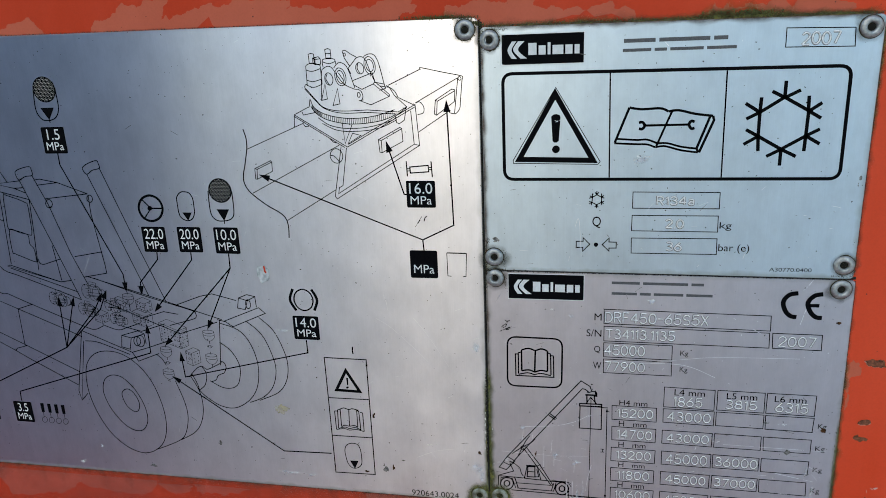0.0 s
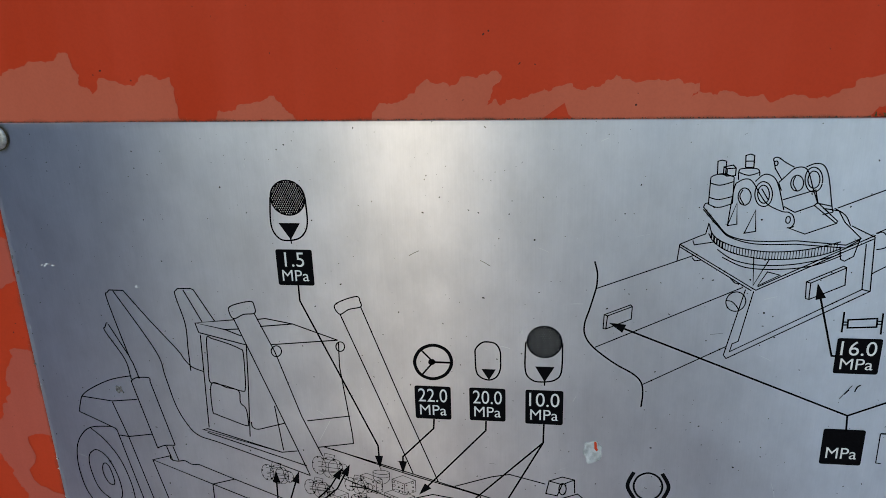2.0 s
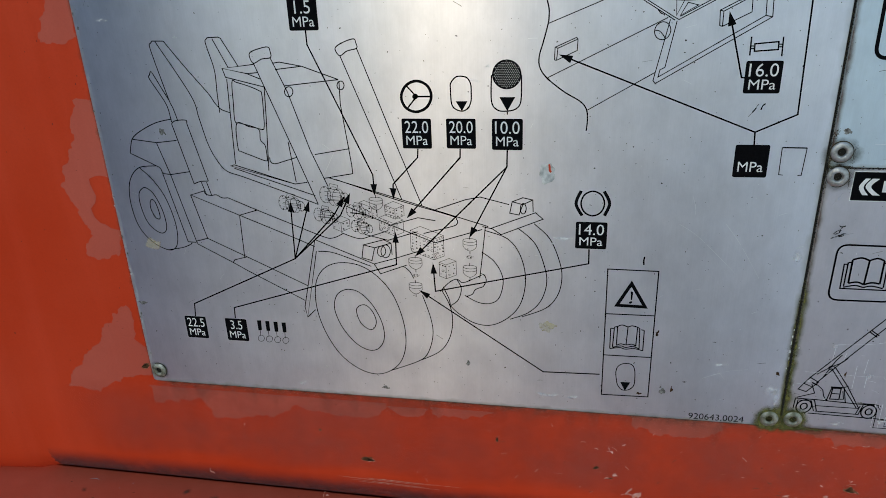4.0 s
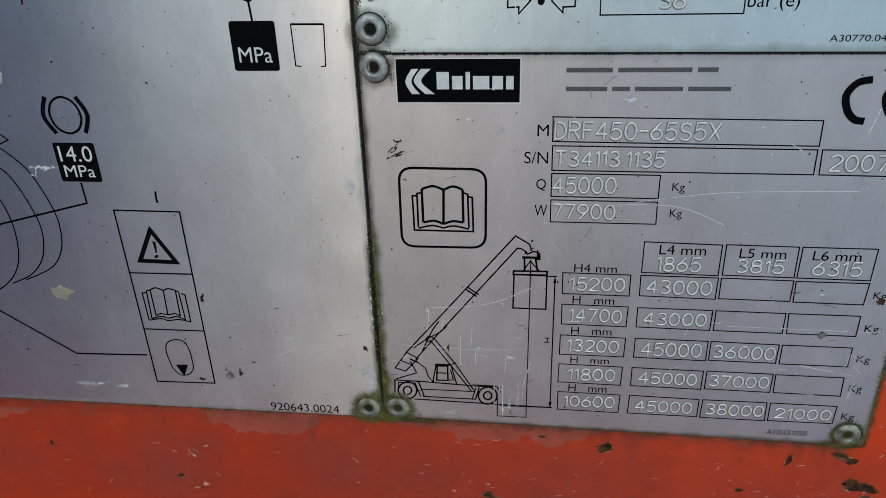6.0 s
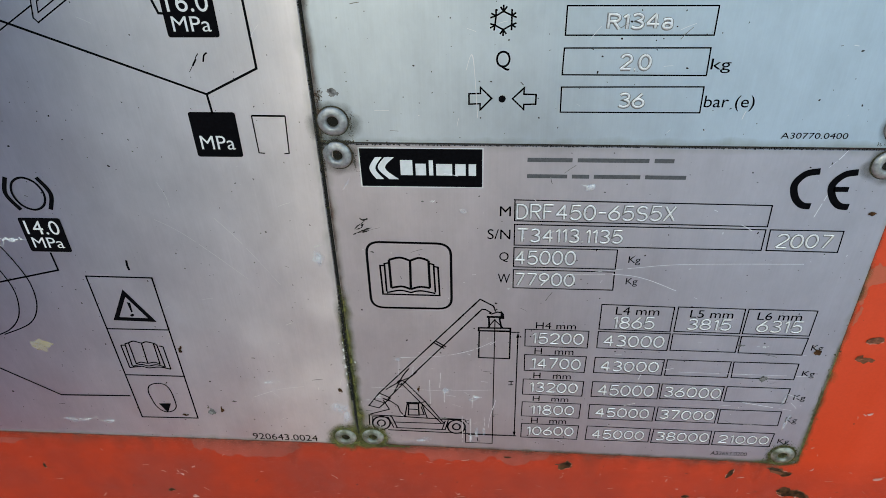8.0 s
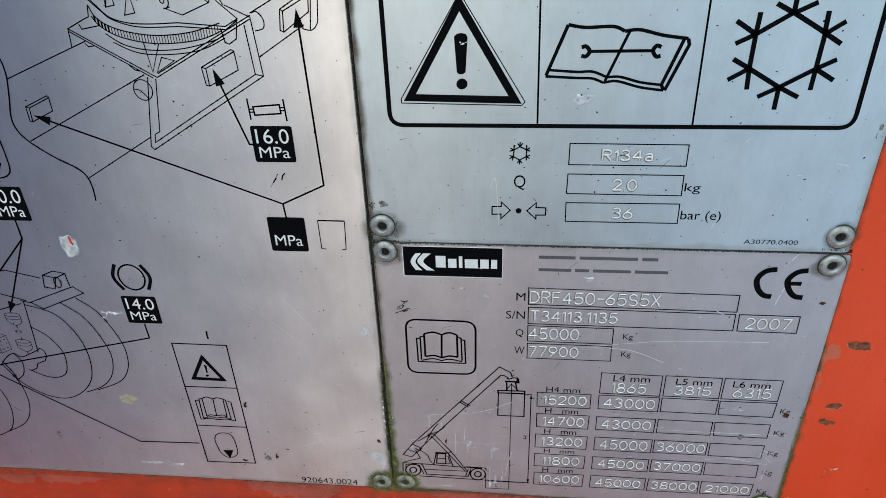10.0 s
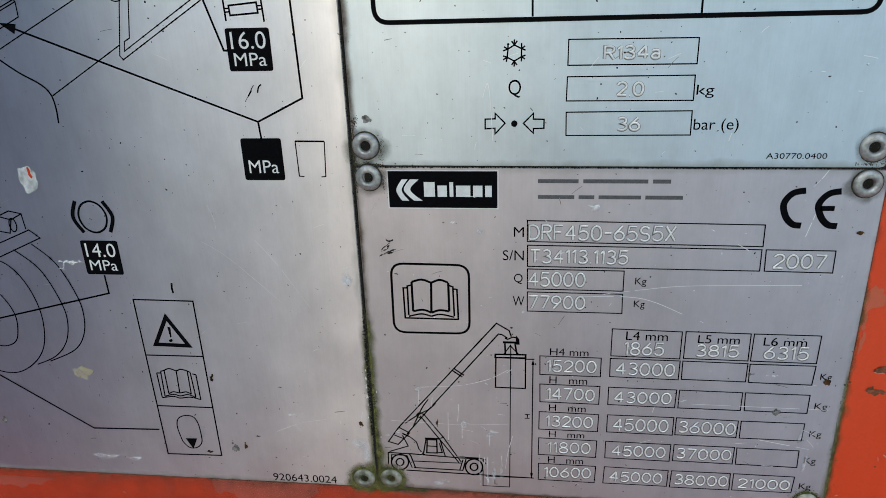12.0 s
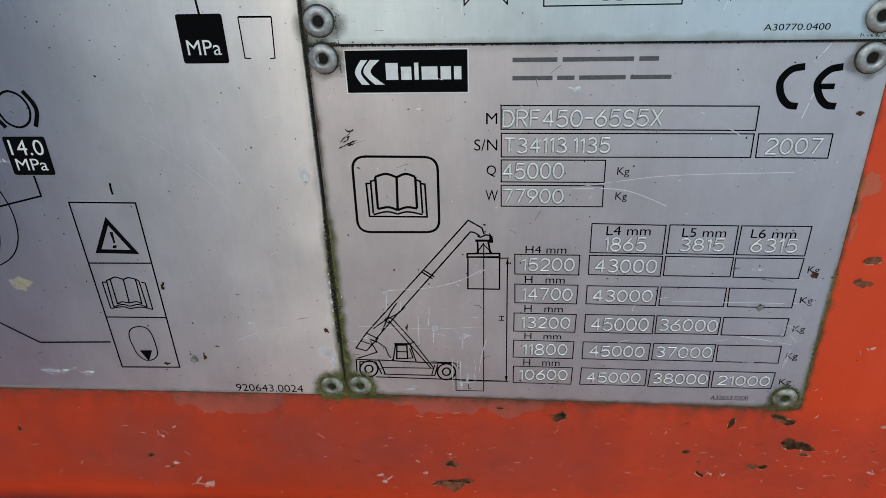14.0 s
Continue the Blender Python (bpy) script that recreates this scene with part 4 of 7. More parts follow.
# pressure tags
pressure_tag(chart, 41.5, 47.8, 14.9, 16.1, "22.5")
pressure_tag(chart, 70.0, 47.6, 14.9, 16.3, "3.5")
pressure_tag(chart, 196.7, 179.2, 16.5, 16.8, "22.0")
pressure_tag(chart, 221.4, 179.4, 16.2, 16.6, "20.0")
pressure_tag(chart, 246.6, 179.2, 16.6, 17.1, "10.0")
pressure_tag(chart, 293.5, 122.2, 17.2, 16.1, "14.0")
print_part("brake_symbol", [
    ring(0.90, (299.8, 141.3), (298.1, 136.2), (293.7, 134.0), (289.2, 136.0), (287.2, 141.0), (288.9, 146.0), (293.3, 148.2), (297.8, 146.2)),
    curve(1.70, (287.0, 148.3), (284.5, 140.9), (288.0, 133.9)),
    curve(1.70, (299.3, 148.3), (302.5, 141.4), (300.1, 134.2)),
], chart)
print_part("steering_wheel_symbol", [
    ring(1.50, (205.7, 199.6), (202.9, 193.8), (196.9, 191.3), (191.2, 193.7), (189.1, 199.6), (192.0, 205.5), (198.0, 207.9), (203.7, 205.4)),
    fill((198.4, 199.6), (198.2, 198.9), (197.5, 198.3), (196.7, 198.1), (195.9, 198.3), (195.3, 198.9), (195.2, 199.6), (195.5, 200.4), (196.1, 201.0), (196.9, 201.2), (197.7, 201.0), (198.3, 200.4)),
    line(0.95, (197.5, 199.6), (205.9, 199.6)),
    line(0.80, (197.5, 199.6), (192.3, 205.3)),
    line(0.80, (197.5, 199.6), (192.1, 193.0)),
], chart)
print_part("accumulator_symbol", [
    ring(0.70, (216.3, 203.3), (216.5, 206.7), (219.2, 209.8), (222.3, 210.3), (225.4, 209.4), (227.2, 206.1), (227.4, 201.8), (227.2, 197.1), (225.5, 193.4), (222.2, 191.8), (218.4, 193.1), (216.6, 196.2)),
    fill((218.9, 197.1), (225.3, 197.1), (222.2, 191.8)),
], chart)
print_part("accumulator_symbol", [
    curve(0.70, (238.3, 210.9), (238.2, 197.2), (241.3, 192.5), (246.3, 191.9), (251.3, 193.2), (253.8, 197.5), (254.0, 210.8)),
    fill((242.4, 199.3), (250.8, 199.3), (246.6, 191.9)),
    line(0.60, (246.6, 192.5), (246.6, 190.0)),
], chart)
dotted_disc(chart, 246.3, 211.1, 7.7)
print_part("lever_symbol", [
    fill((84.9, 55.4), (87.7, 55.6), (87.4, 48.4), (85.0, 48.2)),
    line(0.35, (86.2, 48.3), (85.9, 44.0)),
    ring(0.35, (88.2, 42.4), (87.3, 40.7), (85.7, 39.9), (84.3, 40.5), (83.9, 42.1), (84.8, 43.8), (86.4, 44.6), (87.8, 44.0)),
], chart)
print_part("lever_symbol", [
    fill((90.5, 55.3), (93.3, 55.4), (93.0, 48.2), (90.6, 48.1)),
    line(0.35, (91.8, 48.1), (91.6, 43.8)),
    ring(0.35, (93.9, 42.3), (93.0, 40.6), (91.4, 39.8), (89.9, 40.4), (89.5, 42.0), (90.4, 43.6), (92.1, 44.4), (93.5, 43.8)),
], chart)
print_part("lever_symbol", [
    fill((96.1, 55.1), (98.9, 55.3), (98.6, 48.0), (96.2, 47.9)),
    line(0.35, (97.4, 48.0), (97.2, 43.7)),
    ring(0.35, (99.5, 42.1), (98.6, 40.4), (97.0, 39.7), (95.6, 40.2), (95.2, 41.8), (96.1, 43.5), (97.7, 44.3), (99.1, 43.7)),
], chart)
print_part("lever_symbol", [
    fill((101.6, 54.9), (104.4, 55.1), (104.2, 47.9), (101.8, 47.7)),
    line(0.35, (103.0, 47.8), (102.8, 43.5)),
    ring(0.35, (105.1, 42.0), (104.2, 40.3), (102.6, 39.5), (101.2, 40.1), (100.8, 41.7), (101.7, 43.3), (103.3, 44.1), (104.7, 43.5)),
], chart)
pressure_tag(chart, 137.9, 243.1, 16.4, 16.6, "1.5")
print_part("accumulator_symbol", [
    curve(0.70, (129.9, 274.6), (129.1, 262.3), (132.0, 256.5), (136.8, 255.5), (142.2, 257.3), (145.3, 263.1), (145.3, 274.6)),
    fill((132.5, 263.3), (142.0, 263.3), (137.3, 255.8)),
    line(0.60, (137.3, 256.3), (137.4, 254.0)),
], chart)
dotted_disc(chart, 137.6, 274.4, 7.9)
text_part("plate_number", "920643.0024", 356.5, 4.7, 388.2, 9.0, ink, chart)
# warning label block
print_part("label_frame", [
    loop(0.68, (303.7, 102.1), (331.6, 101.9), (331.9, 18.1), (304.4, 17.6)),
    line(0.65, (304.1, 73.5), (331.5, 73.7)),
    line(0.65, (304.2, 45.7), (331.6, 45.8)),
], chart)
print_part("warning_symbol", [
    loop(1.90, (317.4, 93.6), (325.8, 79.1), (310.0, 79.4)),
    fill((317.2, 88.7), (318.6, 88.4), (318.3, 83.4), (317.6, 83.1)),
    fill((318.5, 81.6), (318.2, 81.2), (317.8, 80.9), (317.3, 80.8), (316.9, 80.9), (316.7, 81.2), (316.7, 81.6), (317.0, 82.0), (317.4, 82.2), (317.9, 82.4), (318.3, 82.3), (318.5, 82.0)),
], chart)
symbol("manual_symbol", [
    curve(0.65, (311.3, 65.5), (313.9, 66.6), (317.2, 65.6), (319.5, 66.4), (322.6, 65.7)),
    line(0.62, (311.3, 65.5), (311.3, 52.7)),
    curve(0.62, (311.3, 52.7), (313.7, 53.9), (316.8, 53.4), (320.2, 54.1), (322.4, 52.9)),
    line(0.62, (322.6, 65.7), (322.4, 52.9)),
    line(0.62, (317.2, 65.6), (316.8, 53.4)),
    line(0.62, (309.5, 64.9), (311.3, 65.5)),
    line(0.62, (309.5, 64.9), (309.1, 51.2)),
    curve(0.62, (309.1, 51.2), (313.7, 52.5), (316.7, 51.7), (320.7, 52.6), (324.4, 51.2)),
    line(0.62, (323.9, 64.9), (324.4, 51.2)),
    line(0.62, (322.6, 65.7), (323.9, 64.9)),
    line(0.62, (307.4, 64.0), (309.2, 64.0)),
    line(0.62, (307.4, 64.0), (307.6, 50.3)),
    curve(0.62, (307.6, 50.3), (313.3, 51.3), (316.5, 50.5), (321.6, 51.2), (326.6, 50.1)),
    line(0.62, (326.5, 63.8), (326.6, 50.1)),
    line(0.62, (324.8, 64.1), (326.5, 63.8)),
], chart)
print_part("accumulator_symbol", [
    ring(0.56, (312.1, 34.6), (313.4, 38.7), (316.9, 40.6), (321.0, 40.1), (322.9, 36.5), (323.4, 30.2), (323.0, 25.4), (320.4, 22.4), (316.6, 21.9), (313.8, 24.8), (312.7, 28.9)),
    fill((315.1, 27.4), (321.0, 27.6), (318.1, 21.3)),
], chart)
# the rotating lifting head drawn on the pressure chart
head = print_group("lifting_head_drawing", chart)
print_part("break_line", [
    curve(0.70, (266.2, 248.2), (267.4, 243.5), (267.5, 239.8), (267.1, 236.0), (264.8, 226.9), (263.0, 220.4), (263.3, 214.9), (266.9, 209.4), (275.8, 202.3), (284.2, 197.3), (287.7, 193.3), (288.6, 187.9), (288.2, 181.5)),
], head)
print_part("beam_drawing", [
    line(0.46, (267.1, 236.2), (304.9, 251.3)),
    line(0.46, (267.6, 209.4), (325.1, 238.1)),
    line(0.46, (288.4, 192.6), (320.9, 211.7)),
    loop(0.46, (270.9, 224.6), (281.5, 229.3), (282.2, 228.5), (282.0, 222.9), (271.8, 218.1), (270.7, 218.3)),
    line(0.46, (270.9, 224.6), (272.3, 224.1), (282.2, 228.5)),
    line(0.46, (272.3, 224.1), (271.8, 218.1)),
], head)
print_part("end_beam_drawing", [
    line(0.46, (356.5, 271.3), (375.6, 279.7)),
    curve(0.46, (375.4, 279.3), (375.1, 280.4), (376.6, 280.2), (387.9, 277.6), (397.7, 275.5), (399.0, 274.4), (398.5, 272.7), (397.3, 261.7), (396.7, 257.6), (394.3, 255.0), (390.7, 255.6)),
    line(0.46, (371.7, 261.3), (396.2, 274.4)),
    line(0.46, (396.2, 274.4), (393.8, 255.2)),
    line(0.46, (372.7, 245.0), (391.6, 257.0)),
    ring(0.46, (398.0, 274.0), (397.9, 273.3), (397.3, 273.0), (396.7, 273.3), (396.4, 274.0), (396.6, 274.7), (397.1, 275.0), (397.7, 274.7)),
], head)
print_part("end_beam_drawing", [
    curve(0.46, (372.1, 261.3), (374.3, 261.8), (376.4, 259.0), (376.0, 255.8), (372.7, 254.8)),
    loop(0.46, (383.2, 262.6), (392.7, 268.4), (394.4, 267.9), (393.9, 261.6), (383.6, 254.3), (382.3, 255.0)),
    line(0.46, (383.2, 262.6), (384.2, 261.9), (394.4, 267.5)),
    line(0.46, (384.2, 261.9), (383.6, 254.3)),
], head)
print_part("frame_drawing", [
    line(0.46, (299.3, 256.0), (328.4, 238.0), (330.2, 237.0), (371.8, 259.4)),
    line(0.46, (299.3, 255.0), (328.5, 236.7)),
    line(0.46, (330.7, 238.5), (371.7, 260.6)),
    line(0.46, (298.7, 249.0), (299.3, 256.0), (307.1, 259.7), (308.9, 260.4)),
    line(0.46, (371.8, 259.7), (362.5, 264.3)),
    line(0.46, (329.4, 236.5), (325.5, 214.2), (323.2, 213.0), (322.5, 209.4), (369.9, 238.2), (368.8, 257.1)),
    line(0.46, (326.2, 237.2), (320.2, 207.7), (321.4, 206.2), (373.0, 237.5), (371.6, 259.0)),
    line(0.46, (369.9, 238.2), (373.0, 237.5)),
], head)
print_part("frame_drawing", [
    ring(0.46, (326.8, 232.0), (325.7, 228.9), (323.0, 227.6), (320.3, 228.8), (319.1, 231.7), (320.2, 234.8), (322.9, 236.1), (325.6, 234.9)),
    curve(0.46, (319.1, 232.2), (321.4, 231.8), (323.6, 229.6), (324.6, 227.7)),
    loop(0.46, (348.9, 241.0), (361.9, 247.8), (363.0, 247.3), (363.4, 239.9), (350.7, 233.5), (349.4, 233.9)),
    line(0.46, (348.9, 241.0), (350.6, 240.5), (363.0, 247.1)),
    line(0.46, (350.6, 240.5), (350.7, 233.5)),
    line(0.46, (304.4, 250.5), (305.5, 249.1), (307.8, 249.4)),
    line(0.46, (319.9, 241.9), (321.7, 240.0), (323.5, 239.5)),
], head)
print_part("frame_drawing", [
    line(0.46, (328.0, 251.1), (328.9, 239.0), (333.9, 250.0)),
    loop(0.46, (330.7, 239.0), (333.8, 244.9), (338.7, 243.6)),
], head)
print_part("slewing_ring_drawing", [
    curve(0.46, (310.0, 264.5), (311.6, 260.3), (316.0, 257.0), (323.8, 254.5), (334.7, 253.3), (347.7, 254.5), (359.5, 257.8)),
    curve(0.46, (310.0, 260.7), (312.7, 256.7), (319.4, 252.8), (330.4, 250.4), (341.3, 250.4), (352.1, 252.0), (360.0, 255.0)),
    curve(0.46, (313.8, 254.1), (320.5, 249.7), (330.5, 247.7), (343.6, 248.3), (356.4, 251.4), (360.3, 253.6)),
    curve(0.46, (316.0, 250.8), (325.0, 246.7), (337.1, 246.0), (350.1, 247.7), (360.6, 252.2)),
], head)
gear_teeth(head, [(310.0, 264.5), (311.6, 260.3), (316.0, 257.0), (323.8, 254.5), (334.7, 253.3), (347.7, 254.5), (359.5, 257.8)], [(310.0, 260.7), (312.7, 256.7), (319.4, 252.8), (330.4, 250.4), (341.3, 250.4), (352.1, 252.0), (360.0, 255.0)], 44)
print_part("head_deck_drawing", [
    curve(0.46, (307.2, 271.4), (307.8, 272.8), (309.2, 273.1)),
    curve(0.46, (307.2, 271.4), (312.7, 265.0), (317.1, 260.3), (323.7, 258.1), (332.4, 257.6), (343.3, 258.0)),
    line(0.46, (343.3, 258.0), (361.5, 256.5), (366.6, 259.3), (359.9, 265.7), (357.2, 270.2), (351.2, 271.2)),
    curve(0.46, (307.2, 270.5), (313.8, 263.1), (318.2, 259.2), (328.1, 256.5), (343.3, 256.6)),
    line(0.46, (343.3, 256.6), (361.5, 255.3), (366.6, 258.9)),
    line(0.46, (359.4, 255.9), (360.3, 250.6), (361.8, 249.9), (364.9, 251.9), (366.2, 258.4)),
], head)
print_part("head_deck_drawing", [
    line(0.46, (308.9, 260.4), (309.8, 264.9)),
    line(0.46, (304.2, 257.7), (304.9, 255.8), (312.7, 257.2)),
    curve(0.46, (355.4, 271.3), (359.8, 268.4), (362.1, 264.3)),
], head)
print_part("motor_drawing", [
    line(0.46, (309.0, 283.3), (308.9, 272.4)),
    line(0.46, (317.6, 283.4), (317.9, 272.9)),
    curve(0.46, (309.0, 283.3), (310.5, 284.2), (313.7, 284.7), (317.6, 283.4)),
    curve(0.46, (308.9, 281.1), (312.6, 280.2), (317.6, 281.6)),
    curve(0.46, (308.9, 275.4), (312.6, 274.5), (317.6, 275.7)),
    curve(0.46, (308.9, 272.6), (312.7, 271.3), (317.9, 272.9)),
    loop(0.46, (311.1, 289.6), (312.6, 290.0), (314.3, 289.6), (314.3, 284.5), (311.3, 284.5)),
    loop(0.46, (313.5, 287.4), (316.9, 288.1), (318.0, 286.9), (318.0, 284.0), (314.8, 283.8), (313.5, 284.5)),
], head)
print_part("motor_drawing", [
    line(0.46, (313.5, 287.4), (314.8, 286.7), (318.0, 286.9)),
    line(0.46, (314.8, 286.7), (314.8, 283.8)),
], head)
print_part("motor_drawing", [
    loop(0.46, (321.1, 291.8), (322.8, 292.3), (324.3, 291.8), (324.4, 287.2), (321.4, 287.2)),
    line(0.46, (321.1, 289.6), (324.3, 289.6)),
    curve(0.46, (319.3, 282.2), (319.1, 285.6), (320.3, 286.7), (325.4, 286.7), (326.7, 285.4), (326.8, 283.9)),
    curve(0.46, (319.3, 285.2), (322.9, 284.1), (326.7, 285.2)),
], head)
print_part("lug_drawing", [
    curve(0.46, (316.8, 263.9), (318.0, 278.9), (319.5, 281.6), (322.3, 282.7), (324.7, 281.4), (327.7, 276.7), (331.0, 272.6), (336.4, 269.9), (339.0, 269.5), (340.8, 268.1), (341.5, 265.4), (340.5, 263.5), (339.0, 263.3)),
    ring(0.46, (324.5, 276.2), (324.2, 273.7), (322.8, 272.3), (320.9, 273.0), (319.8, 275.3), (320.1, 277.8), (321.6, 279.1), (323.4, 278.4)),
    curve(0.46, (321.3, 278.4), (320.4, 275.7), (322.2, 272.5)),
], head)
print_part("lug_drawing", [
    ring(0.46, (340.0, 266.5), (339.7, 265.5), (339.2, 265.1), (338.5, 265.5), (338.3, 266.5), (338.5, 267.5), (339.1, 267.9), (339.7, 267.5)),
    loop(0.46, (319.6, 273.2), (316.8, 263.9), (320.3, 264.6)),
    loop(0.46, (326.8, 270.3), (323.4, 260.9), (327.6, 261.7)),
], head)
print_part("lug_drawing", [
    curve(0.46, (325.5, 281.6), (327.6, 283.9), (329.7, 284.5), (332.5, 283.0), (334.5, 279.0), (337.1, 270.4)),
    ring(0.46, (332.2, 277.3), (331.9, 273.6), (329.9, 271.8), (327.4, 272.8), (325.9, 276.1), (326.2, 279.7), (328.1, 281.6), (330.6, 280.6)),
    ring(0.46, (331.1, 277.1), (331.0, 274.4), (329.7, 273.1), (328.0, 273.9), (326.9, 276.3), (327.1, 278.9), (328.4, 280.2), (330.0, 279.5)),
    line(0.46, (328.1, 278.9), (331.0, 274.4)),
], head)
print_part("lug_drawing", [
    curve(0.46, (334.0, 281.2), (337.1, 284.6), (339.3, 286.8), (342.3, 287.2), (344.4, 285.3), (346.7, 279.1), (349.1, 273.2)),
    ring(0.46, (343.0, 281.5), (342.8, 279.2), (341.4, 278.0), (339.6, 278.5), (338.5, 280.6), (338.8, 282.9), (340.2, 284.1), (341.9, 283.5)),
    curve(0.46, (339.9, 283.7), (339.3, 281.0), (340.9, 278.1)),
    curve(0.46, (331.7, 289.0), (331.3, 290.5), (332.9, 291.0), (335.9, 289.0), (339.1, 287.2)),
    line(0.46, (331.7, 289.0), (332.2, 286.8), (335.1, 282.3)),
], head)
print_part("lug_drawing", [
    ring(0.46, (333.0, 288.8), (332.8, 288.1), (332.4, 287.9), (331.9, 288.1), (331.7, 288.8), (331.9, 289.4), (332.3, 289.6), (332.8, 289.4)),
    line(0.46, (334.0, 281.2), (335.4, 278.1)),
], head)
print_part("lug_drawing", [
    curve(0.46, (343.3, 287.3), (346.4, 288.6), (349.5, 287.9), (351.8, 283.5), (354.3, 272.4), (355.1, 269.7)),
    ring(0.46, (349.7, 282.9), (349.4, 279.3), (347.4, 277.6), (345.0, 278.6), (343.5, 281.9), (343.8, 285.5), (345.8, 287.2), (348.2, 286.1)),
    ring(0.46, (348.7, 282.7), (348.5, 280.3), (347.2, 279.1), (345.5, 279.8), (344.5, 282.1), (344.8, 284.5), (346.0, 285.7), (347.7, 285.0)),
    line(0.46, (355.1, 269.7), (351.4, 268.7)),
    line(0.46, (349.1, 273.2), (354.6, 272.0)),
], head)
print_part("bracket_drawing", [
    line(0.46, (336.3, 274.5), (347.8, 278.4), (349.3, 272.8)),
    line(0.46, (341.2, 269.5), (348.0, 272.3), (356.8, 265.2), (345.9, 260.8), (339.9, 263.1), (341.6, 263.8)),
    line(0.46, (348.0, 272.3), (349.1, 273.5), (357.2, 266.1), (356.8, 265.2)),
    line(0.46, (337.0, 271.8), (341.2, 269.5)),
], head)
print_part("leader_arrow", [
    arrow(0.80, (372.7, 174.3), (372.2, 181.6), (272.9, 221.0)),
], chart)
print_part("leader_arrow", [
    arrow(0.80, (372.2, 181.6), (391.1, 190.7), (389.3, 262.9)),
], chart)
print_part("leader_arrow", [
    arrow(0.80, (364.2, 208.9), (362.4, 209.0), (353.2, 240.6)),
], chart)
pressure_tag(chart, 372.4, 209.1, 17.2, 15.9, "16.0")
print_part("side_shift_symbol", [
    line(0.70, (364.7, 228.5), (364.9, 219.6)),
    line(0.70, (379.2, 228.3), (379.6, 219.1)),
    loop(0.70, (366.6, 225.1), (377.4, 226.0), (377.6, 222.3), (366.8, 221.6)),
    line(0.56, (364.9, 224.1), (366.7, 224.1)),
    line(0.56, (365.0, 222.8), (366.7, 222.9)),
    line(0.56, (377.5, 224.8), (379.2, 224.8)),
    line(0.56, (377.5, 223.5), (379.3, 223.6)),
], chart)
pressure_tag(chart, 372.2, 166.4, 16.7, 17.3, "")
print_part("spreader_symbol", [
    line(0.70, (386.3, 173.8), (398.1, 173.7)),
    line(0.45, (386.3, 173.8), (386.5, 159.5), (388.6, 159.3)),
    line(0.45, (398.1, 173.7), (397.4, 159.4), (395.6, 159.2)),
], chart)
# cooling system plate
logo_block(cool, (420.4, 296.0), (464.0, 280.2))
word_bars(484.1, 288.3, 535.3, 293.3, (7, 11, 3), cool)
word_bars(483.7, 284.0, 539.7, 288.0, (7, 3, 8, 7), cool)
print_part("printed_box", [loop(0.46, (562.6, 293.9), (594.1, 293.0), (594.7, 284.1), (562.8, 284.7))], cool)
engraved("2007", 569.9, 285.3, 588.1, 291.9, cool)
print_part("symbol_frame", [rounded(1.75, (420.9, 275.7), (594.4, 274.8), (594.9, 217.9), (421.2, 217.8))], cool)
print_part("frame_divider", [
    line(0.75, (477.7, 274.6), (478.6, 218.8)),
], cool)
print_part("frame_divider", [
    line(0.75, (536.0, 274.2), (536.8, 218.5)),
], cool)
print_part("warning_symbol", [
    loop(2.90, (449.1, 264.3), (469.8, 228.3), (429.5, 229.1)),
    loop(0.40, (449.3, 267.8), (473.6, 227.5), (472.3, 226.1), (426.2, 226.9), (426.1, 228.5)),
    fill((447.0, 252.4), (448.1, 253.4), (449.8, 253.7), (451.5, 253.2), (452.0, 251.9), (451.1, 239.1), (450.1, 238.3), (448.6, 238.3), (447.8, 239.1)),
    fill((451.8, 234.5), (451.5, 233.5), (450.7, 232.7), (449.6, 232.4), (448.6, 232.6), (447.8, 233.4), (447.5, 234.5), (447.9, 235.6), (448.7, 236.4), (449.8, 236.7), (450.8, 236.4), (451.6, 235.6)),
], cool)
symbol("manual_symbol", [
    curve(1.30, (488.1, 256.4), (494.4, 255.4), (503.9, 255.7), (508.2, 254.0)),
    curve(1.30, (508.2, 254.0), (513.4, 254.5), (521.8, 252.5), (530.6, 251.3)),
    line(1.30, (488.1, 256.4), (481.0, 237.8)),
    curve(1.05, (482.0, 239.9), (492.3, 239.2), (497.9, 239.3), (503.3, 237.2)),
    curve(1.05, (503.3, 237.2), (508.2, 237.3), (515.6, 235.3), (523.3, 234.3)),
    curve(1.05, (480.8, 237.5), (492.4, 236.9), (498.0, 236.7), (502.2, 235.1)),
    curve(1.05, (502.2, 235.1), (507.1, 235.7), (515.7, 233.4), (524.2, 232.2)),
    line(1.10, (510.1, 254.5), (502.7, 235.7)),
    line(1.30, (529.2, 251.1), (523.3, 234.3), (524.4, 232.2)),
    line(1.30, (530.6, 251.3), (531.2, 249.1), (524.7, 232.2)),
], cool)
print_part("spanner_symbol", [
    line(1.20, (495.8, 246.8), (518.8, 247.0)),
    curve(1.50, (493.3, 248.3), (495.0, 248.6), (496.3, 246.8), (495.1, 245.0), (493.4, 245.2)),
    curve(1.50, (521.6, 248.3), (519.9, 248.8), (518.8, 247.0), (520.1, 244.9), (521.7, 245.2)),
], cool)
